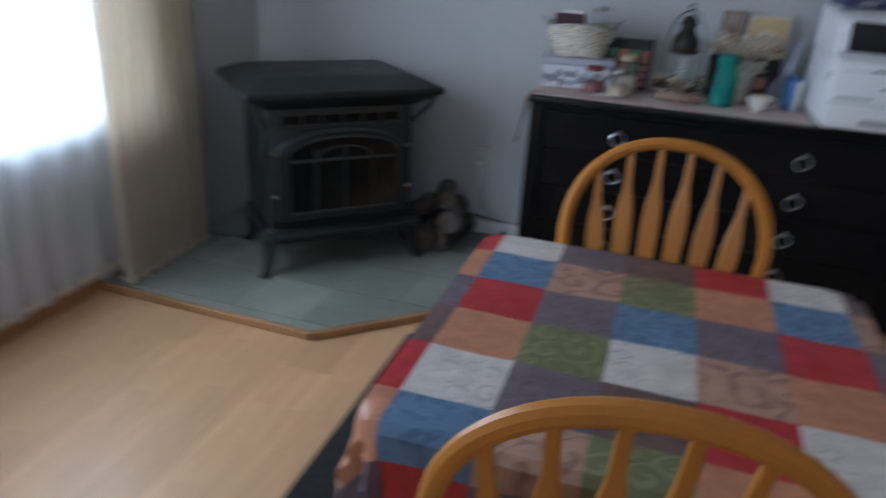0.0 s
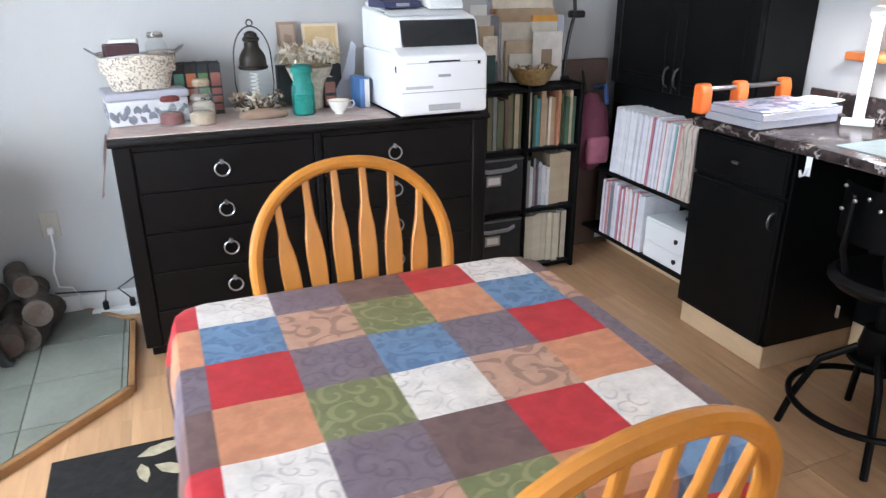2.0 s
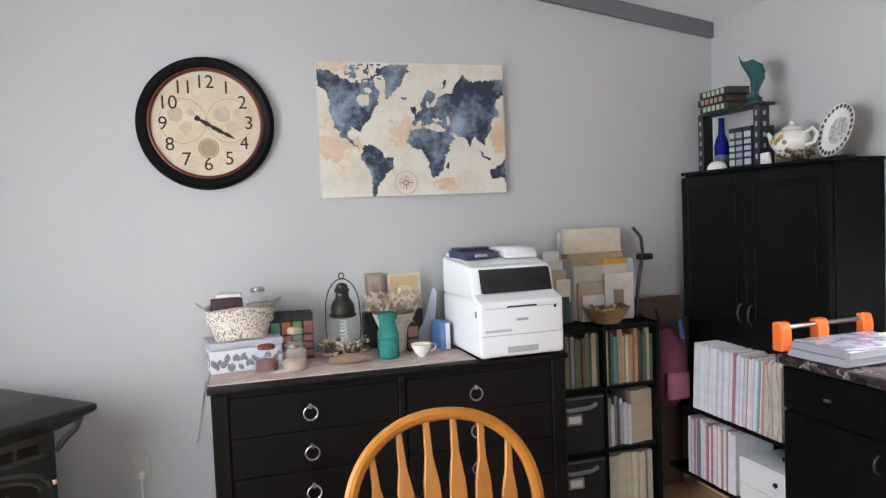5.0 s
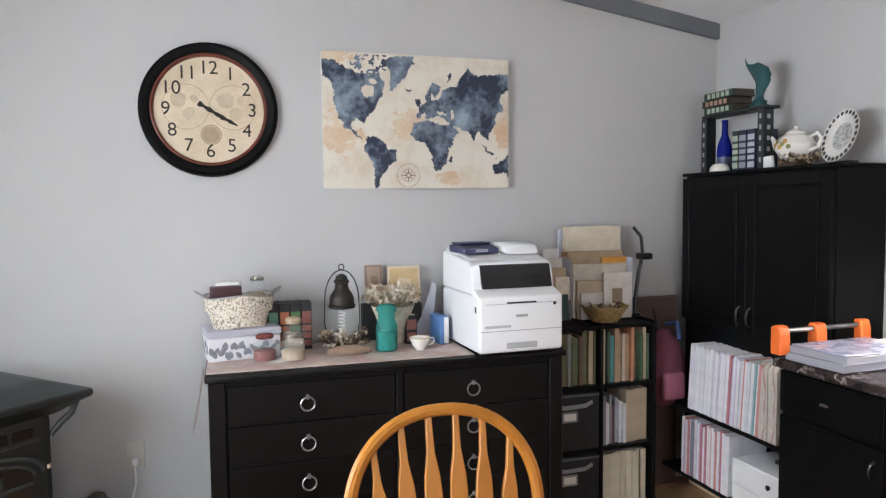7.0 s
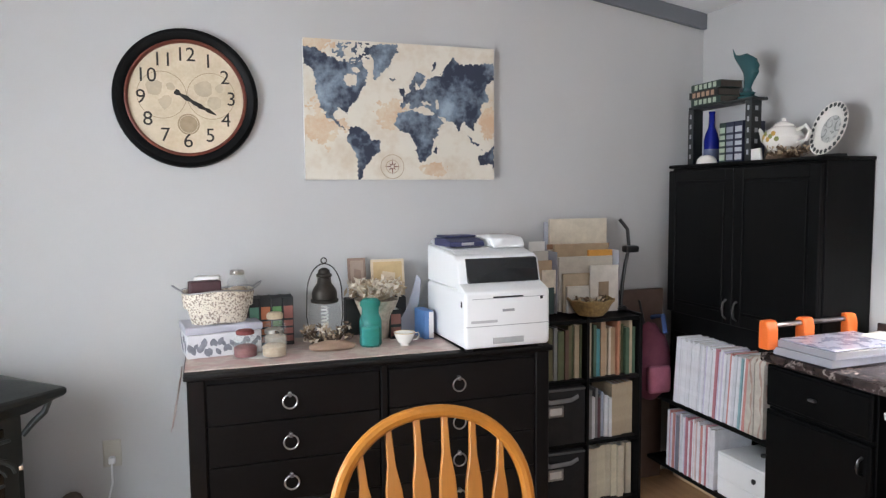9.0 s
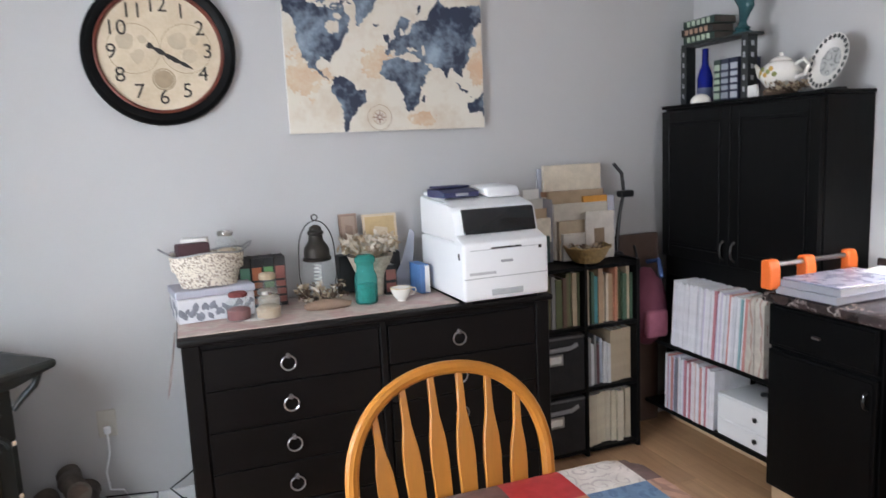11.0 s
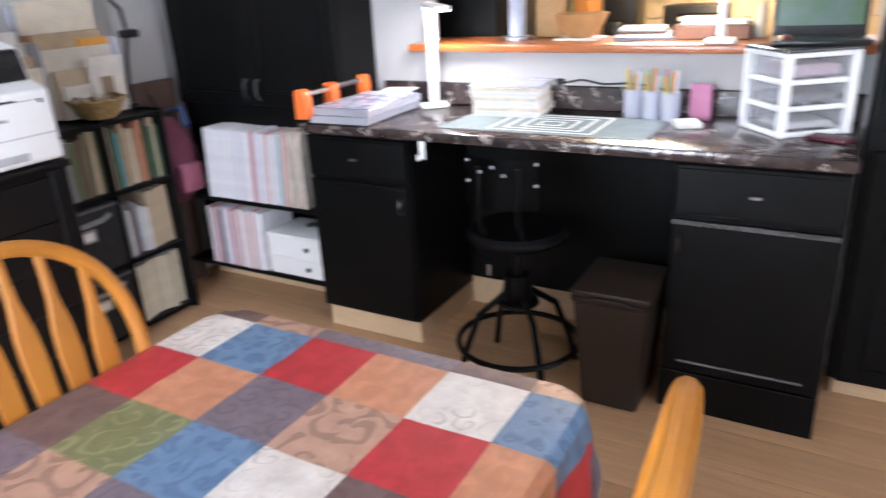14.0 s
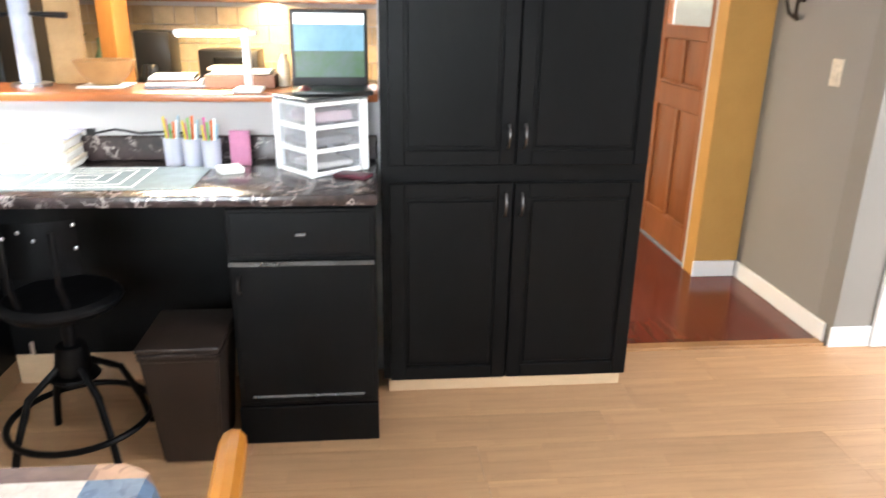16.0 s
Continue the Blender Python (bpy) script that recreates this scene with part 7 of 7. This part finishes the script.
o = thing("wall_outlet", "white double wall outlet with a plugged-in cord", "outlet", (-0.458, YN - 0.001, 0.44))
ALMOND = material("almond_plastic", (0.50, 0.48, 0.42), 0.45, vary=0.03, bump=0.01)
part("plate", bx((-0.036, -0.006, -0.058), (0.036, 0, 0.058), 0.003), ALMOND, o)
for z in (-0.022, 0.022):
    part("socket", bx((-0.017, -0.008, z - 0.014), (0.017, -0.006, z + 0.014), 0.002), ALMOND, o)
part("plug", bx((-0.013, -0.035, -0.038), (0.013, -0.0085, -0.010), 0.004), WHITE_PLASTIC, o)
part("cord", tube([(0, -0.03, -0.034), (0.0, -0.028, -0.12), (-0.02, -0.03, -0.20), (-0.01, -0.05, -0.27), (0.04, -0.05, -0.28), (0.06, -0.03, -0.33), (0.06, -0.03, -0.39)], 0.0045, 6), WHITE_PLASTIC, o)
o = thing("power_strip", "white power strip with two dark plugs on the floor", "power strip", (-0.24, YN - 0.06, 0.0))
part("strip", bx((-0.12, -0.025, 0), (0.09, 0.025, 0.035), 0.004), WHITE_PLASTIC, o)
for x in (-0.06, 0.05):
    part("plug", bx((x - 0.012, -0.012, 0.0355), (x + 0.012, 0.012, 0.075), 0.005), BLACK_PLASTIC, o)
part("cord", tube([(-0.06, 0, 0.07), (-0.05, 0.012, 0.12), (-0.15, 0.015, 0.13), (-0.25, 0.015, 0.14)], 0.004, 6), BLACK_PLASTIC, o)
part("cord", tube([(0.05, 0, 0.07), (0.0, 0.01, 0.125), (0.06, 0.012, 0.16), (0.10, 0.01, 0.19), (0.2, 0.01, 0.21)], 0.004, 6), BLACK_PLASTIC, o)

# ---- the pass-through ledge and the kitchen ----
LEDGE = material("orange_stained_wood", (0.46, 0.135, 0.035), 0.3, vary=0.18, scale=6, stretch=(1, 0.15, 1), coat=0.4)
structure("ledge", bx((XE - 0.07, OY0 - 0.0, OZ0 + 0.002), (XE + 0.26, OY1 + 0.045, OZ0 + 0.034), 0.008, 2), LEDGE, "orange-stained wooden ledge of the pass-through")
ZL = OZ0 + 0.0345
KWOOD = material("honey_cabinet_wood", (0.40, 0.17, 0.045), 0.35, vary=0.2, scale=5, stretch=(1, 1, 0.15), coat=0.3)
structure("kitchen_floor", bx((XE + 0.12, 0.3, -0.1), (5.4, 3.6, 0.0), 0), REDFLOOR, "reddish wooden kitchen floor")
structure("wall_kitchen_north", bx((XE + 0.12, 3.4, 0), (5.4, 3.52, 2.4), 0), WALL, "pale kitchen wall")
fr = thing("refrigerator", "tall black refrigerator in the kitchen", "refrigerator", (3.26, 2.32, 0))
part("body", bx((-0.36, -0.40, 0.02), (0.36, 0.40, 1.78), 0.012, 2), BLACKWOOD, fr)
part("door", bx((0.365, -0.40, 0.05), (0.42, 0.40, 1.77), 0.012, 2), BLACK_PLASTIC, fr)
part("handle", bx((0.42, -0.32, 0.8), (0.455, -0.29, 1.4), 0.008), BLACK_PLASTIC, fr)
for x in (-0.3, 0.3):
    part("foot", bx((x - 0.03, -0.3, 0), (x + 0.03, 0.3, 0.02), 0.003), BLACK_PLASTIC, fr)


def kitchen_unit(y0, y1, z0, z1, x0, x1, name, label):
    k = thing(name, label, "cabinet", (0, 0, 0), 0, "honey wood kitchen cabinets")
    part("body", bx((x0 + 0.02, y0, z0), (x1, y1, z1), 0.003), KWOOD, k)
    n = max(1, round((y1 - y0) / 0.42))
    for i in range(n):
        a, b_ = y0 + (y1 - y0) * i / n + 0.004, y0 + (y1 - y0) * (i + 1) / n - 0.004
        dd = panel_door(k, x0, a, b_, z0 + 0.01, z1 - 0.01, KWOOD)
        part("knob", lathe([(0, 0.02), (0.012, 0.016), (0.008, 0.0)], 10), STEEL, dd).matrix_basis = Matrix.Translation((x0 - 0.008, b_ - 0.03, z0 + 0.08)) @ Matrix.Rotation(radians(-90), 4, "Y")
    return k


for i in range(4):
    kitchen_unit(0.32 + i * 0.62, 0.32 + (i + 1) * 0.62 - 0.003, 0.0, 0.87, 4.78, 5.395, "kitchen_base_cabinet", "honey-stained wooden kitchen base cabinet")
for i in range(4):
    kitchen_unit(0.32 + i * 0.62, 0.32 + (i + 1) * 0.62 - 0.003, 1.46, 2.2, 5.05, 5.395, "kitchen_wall_cabinet", "honey-stained wooden kitchen wall cabinet")
kc = thing("kitchen_counter", "dark speckled kitchen countertop", "countertop")
part("slab", bx((4.74, 0.31, 0.872), (5.395, 2.80, 0.91), 0.006), COUNTER, kc)
tall_k = thing("kitchen_tall_cabinet", "tall honey wood cabinet end beside the kitchen counter", "cabinet")
part("end_panel", bx((4.45, 2.0, 0.0), (4.72, 2.10, 2.3), 0.004), KWOOD, tall_k)
TILE = material("tan_splash_tile", (0.52, 0.40, 0.25), 0.35, vary=0.2, scale=4, fine=40, bump=0.1, rand=0.2)
bs = thing("backsplash_wall", "tan stone tile backsplash glowing under the cabinets", "backsplash", (5.385, 0.32, 0.912))
tile_mesh = None
for i in range(16):
    for k in range(4):
        if tile_mesh is None:
            t_ = part("tile", bx((0, 0.002, 0.002), (0.012, 0.148, 0.128), 0.003), TILE, bs)
            tile_mesh = t_.data
        else:
            t_ = new("tile", tile_mesh)
            t_.parent = bs
        t_.location = (0, i * 0.15 + (0.07 if k % 2 else 0), k * 0.13)
cm = thing("coffee_maker", "black coffee maker on the kitchen counter", "coffee maker", (5.08, 1.95, 0.911))
part("body", bx((-0.12, -0.12, 0), (0.14, 0.12, 0.36), 0.02, 2), BLACK_PLASTIC, cm)
part("carafe", lathe([(0, 0), (0.06, 0), (0.07, 0.06), (0.05, 0.14), (0, 0.15)], 18, None, (-0.2, 0, 0.01)), DARK_GLOSS, cm)
tr = thing("toaster_oven", "dark toaster oven on the kitchen counter", "toaster oven", (5.10, 1.45, 0.911))
part("case", bx((-0.15, -0.2, 0.012), (0.15, 0.2, 0.24), 0.012, 2), BLACK_PLASTIC, tr)
part("window", bx((-0.1535, -0.16, 0.05), (-0.1505, 0.10, 0.19), 0.003), SOOT, tr)
part("foot", bx((-0.12, -0.17, 0), (0.12, 0.17, 0.012), 0.002), BLACK_PLASTIC, tr)
bo = thing("green_bottle", "tall green glass bottle on the kitchen counter", "bottle", (5.0, 2.30, 0.911))
part("glass", lathe([(0, 0), (0.04, 0), (0.04, 0.17), (0.015, 0.24), (0.014, 0.31), (0, 0.31)], 18), dye("green_bottle_glass", (0.20, 0.32, 0.20), 0.1), bo)
pt = sprigs("potted_plant", (4.95, 2.48, 0.911), 60, 0.12, 0.34, [dye("dark_leaf", (0.03, 0.055, 0.02)), dye("mid_leaf", (0.05, 0.09, 0.03))], "dark leafy plant on the kitchen counter", "plant", 41, 0.035)

# things on the ledge
o = thing("paper_towel_roll", "white paper towel roll on an upright holder", "paper towel", (2.66, 1.715, ZL))
part("roll", lathe([(0.012, 0.012), (0.034, 0.012), (0.035, 0.46), (0.012, 0.46)], 26), dye("pale_blue_white_paper", (0.46, 0.52, 0.64), 0.9), o)
part("base", lathe([(0, 0), (0.07, 0), (0.07, 0.011), (0, 0.011)], 26), STEEL, o)
part("rod", lathe([(0, 0.011), (0.008, 0.011), (0.008, 0.49), (0, 0.495)], 10), STEEL, o)
part("arm", tube([(0, 0.14, 0.24), (0, 0.0, 0.255), (0.0, -0.16, 0.25)], [0.01, 0.007, 0.012], 8), BLACK_PLASTIC, o)
o = thing("cutting_board", "wooden cutting board leaning upright on the ledge", "cutting board", (2.74, 1.60, ZL), 18)
part("board", bx((-0.012, -0.06, 0), (0.012, 0.06, 0.33), 0.008, 2), dye("maple_board", (0.40, 0.24, 0.10)), o)
o = thing("wooden_bowl", "tan wooden bowl standing on the ledge", "bowl", (2.655, 1.445, ZL + 0.008))
part("bowl", lathe([(0, 0.0), (0.045, 0.0), (0.06, 0.01), (0.09, 0.045), (0.108, 0.088), (0.102, 0.088), (0.06, 0.02), (0, 0.012)], 30), dye("tan_bowl_wood", (0.42, 0.23, 0.09), 0.45), o)
o = thing("paper_napkin", "white folded napkin under the wooden bowl", "napkin", (2.655, 1.445, ZL))
part("napkin", bx((-0.075, -0.085, 0), (0.075, 0.085, 0.0075), 0.002), PAPER, o)
o = thing("magazine_stack", "low stack of magazines and papers on the ledge", "magazines", (2.67, 1.20, ZL), 8)
for i in range(4):
    part("issue", bx((-0.085, -0.11 + 0.012 * i, i * 0.011), (0.085, 0.10 - 0.006 * i, i * 0.011 + 0.010), 0.001), [dye("slate_cover", (0.12, 0.13, 0.15)), PAPER, dye("brown_cover", (0.20, 0.12, 0.08)), dye("white_cover", (0.6, 0.58, 0.54))][i], o)
o = thing("letter_tray", "dark wooden letter tray with mail on the ledge", "tray", (2.68, 0.95, ZL))
part("tray", bx((-0.08, -0.13, 0), (0.08, 0.13, 0.05), 0.004), dye("dark_tray_wood", (0.12, 0.055, 0.03)), o)
part("mail", bx((-0.07, -0.11, 0.051), (0.07, 0.10, 0.062), 0.002), PAPER, o)
part("mail", bx((-0.06, -0.02, 0.0625), (0.07, 0.12, 0.075), 0.002), dye("tan_envelope", (0.46, 0.33, 0.2)), o)
desk_lamp((2.50, 0.90, ZL), 0, 0.20, 0.24, "white led desk lamp, switched on, on the ledge")
o = thing("spice_jars", "small dark jars standing at the ledge's end", "jars", (2.70, 0.74, ZL))
for i in range(3):
    part("jar", lathe([(0, 0), (0.025, 0), (0.025, 0.09), (0.018, 0.10), (0.018, 0.12), (0, 0.12)], 14, None, (0, -0.06 + i * 0.06, 0)), [dye("amber_jar", (0.20, 0.09, 0.03), 0.2), dye("olive_jar", (0.10, 0.11, 0.03), 0.2), dye("cream_jar", (0.5, 0.42, 0.3), 0.3)][i], o)

# ---- passage: sconce and switch ----
o = thing("wall_sconce", "dark scrolled iron wall sconce in the passage", "sconce", (3.30, HY + 0.002, 1.60))
part("back_plate", prism([(-0.035, -0.10), (0.035, -0.10), (0.05, 0.1), (0.0, 0.2), (-0.05, 0.1)], 0.01, "y", 0.0, 0.002), OLDBRONZE, o)
part("scroll", tube([(0, 0.01, -0.18), (0.03, 0.04, -0.15), (0.05, 0.05, -0.09), (0.0, 0.06, -0.05), (-0.05, 0.05, -0.09), (-0.03, 0.04, -0.15), (0, 0.01, -0.18)], 0.009, 8), OLDBRONZE, o)
part("cup", lathe([(0, 0), (0.03, 0), (0.05, 0.05), (0.047, 0.05), (0, 0.01)], 18, None, (0, 0.07, 0.02)), OLDBRONZE, o)
o = thing("light_switch", "cream light switch plate in the passage", "switch", (2.93, HY + 0.002, 1.20))
part("plate", bx((-0.04, 0, -0.06), (0.04, 0.006, 0.06), 0.003), IVORY, o)
part("rocker", bx((-0.015, 0.006, -0.03), (0.015, 0.011, 0.03), 0.003), IVORY, o)

# ---- planks and tiles ----
def plank_floor(parent, x0, x1, y0, y1, wide, length, mat, along_y, seed, limit=290):
    rnd = random.Random(seed)
    meshes = {}
    count = 0
    a0, a1, b0, b1 = (x0, x1, y0, y1) if along_y else (y0, y1, x0, x1)
    n = int(math.ceil((a1 - a0) / wide))
    for i in range(n):
        b = b0 - rnd.random() * length
        lo, hi = a0 + i * wide, min(a0 + (i + 1) * wide, a1)
        while b < b1:
            s, e = max(b, b0), min(b + length, b1)
            b += length
            if e - s < 0.02 or hi - lo < 0.01:
                continue
            key = (round(hi - lo, 3), round(e - s, 3))
            if key not in meshes:
                w, l = key[0] / 2 - 0.0006, key[1] / 2 - 0.0006
                bm = bx((-w, -l, -0.012), (w, l, 0.0), 0) if along_y else bx((-l, -w, -0.012), (l, w, 0.0), 0)
                me = bpy.data.meshes.new("plank")
                bm.to_mesh(me)
                bm.free()
                me.materials.append(mat)
                meshes[key] = me
            ob = new("plank", meshes[key])
            ob.parent = parent
            c = ((lo + hi) / 2, (s + e) / 2) if along_y else ((s + e) / 2, (lo + hi) / 2)
            ob.location = (c[0], c[1], 0.0)
            count += 1
    return count


plank_floor(bpy.data.objects["floor"], XW, XE + 0.085, YS, YN, 0.195, 1.28, LAMINATE, True, 4)
plank_floor(bpy.data.objects["hall_floor"], XE + 0.145, HX, HY, HD, 0.12, 0.95, REDFLOOR, False, 6)
plank_floor(bpy.data.objects["hall_floor"], XE + 0.145, 5.4, HD, 0.24, 0.12, 0.95, REDFLOOR, False, 5)


def clip_poly(poly, inside, cut):
    out = []
    for i, p in enumerate(poly):
        q = poly[(i + 1) % len(poly)]
        if inside(p):
            out.append(p)
        if inside(p) != inside(q):
            out.append(cut(p, q))
    return out


def tiles():
    """Square slate tiles cut to the hearth's outline."""
    size, gap = 0.305, 0.002
    x = XW + 0.002
    while x < -0.19:
        y = YN - 0.017
        while y > 2.05:
            poly = [(x + gap, y - size + gap), (x + size - gap, y - size + gap), (x + size - gap, y - gap), (x + gap, y - gap)]
            for a, b in ((HEARTH[0], HEARTH[1]), (HEARTH[1], HEARTH[2]), (HEARTH[2], HEARTH[3]), (HEARTH[3], HEARTH[4])):
                def side(p, a=a, b=b):
                    return (b[0] - a[0]) * (p[1] - a[1]) - (b[1] - a[1]) * (p[0] - a[0])
                def cut(p, q, side=side):
                    t = side(p) / (side(p) - side(q))
                    return (p[0] + t * (q[0] - p[0]), p[1] + t * (q[1] - p[1]))
                if poly:
                    poly = clip_poly(poly, lambda p, side=side: side(p) >= 0, cut)
            if len(poly) > 2:
                finish("tile", prism(poly, 0.010, "z", 0.0225), SLATE, hearth, smooth=False)
            y -= size
        x += size


tiles()
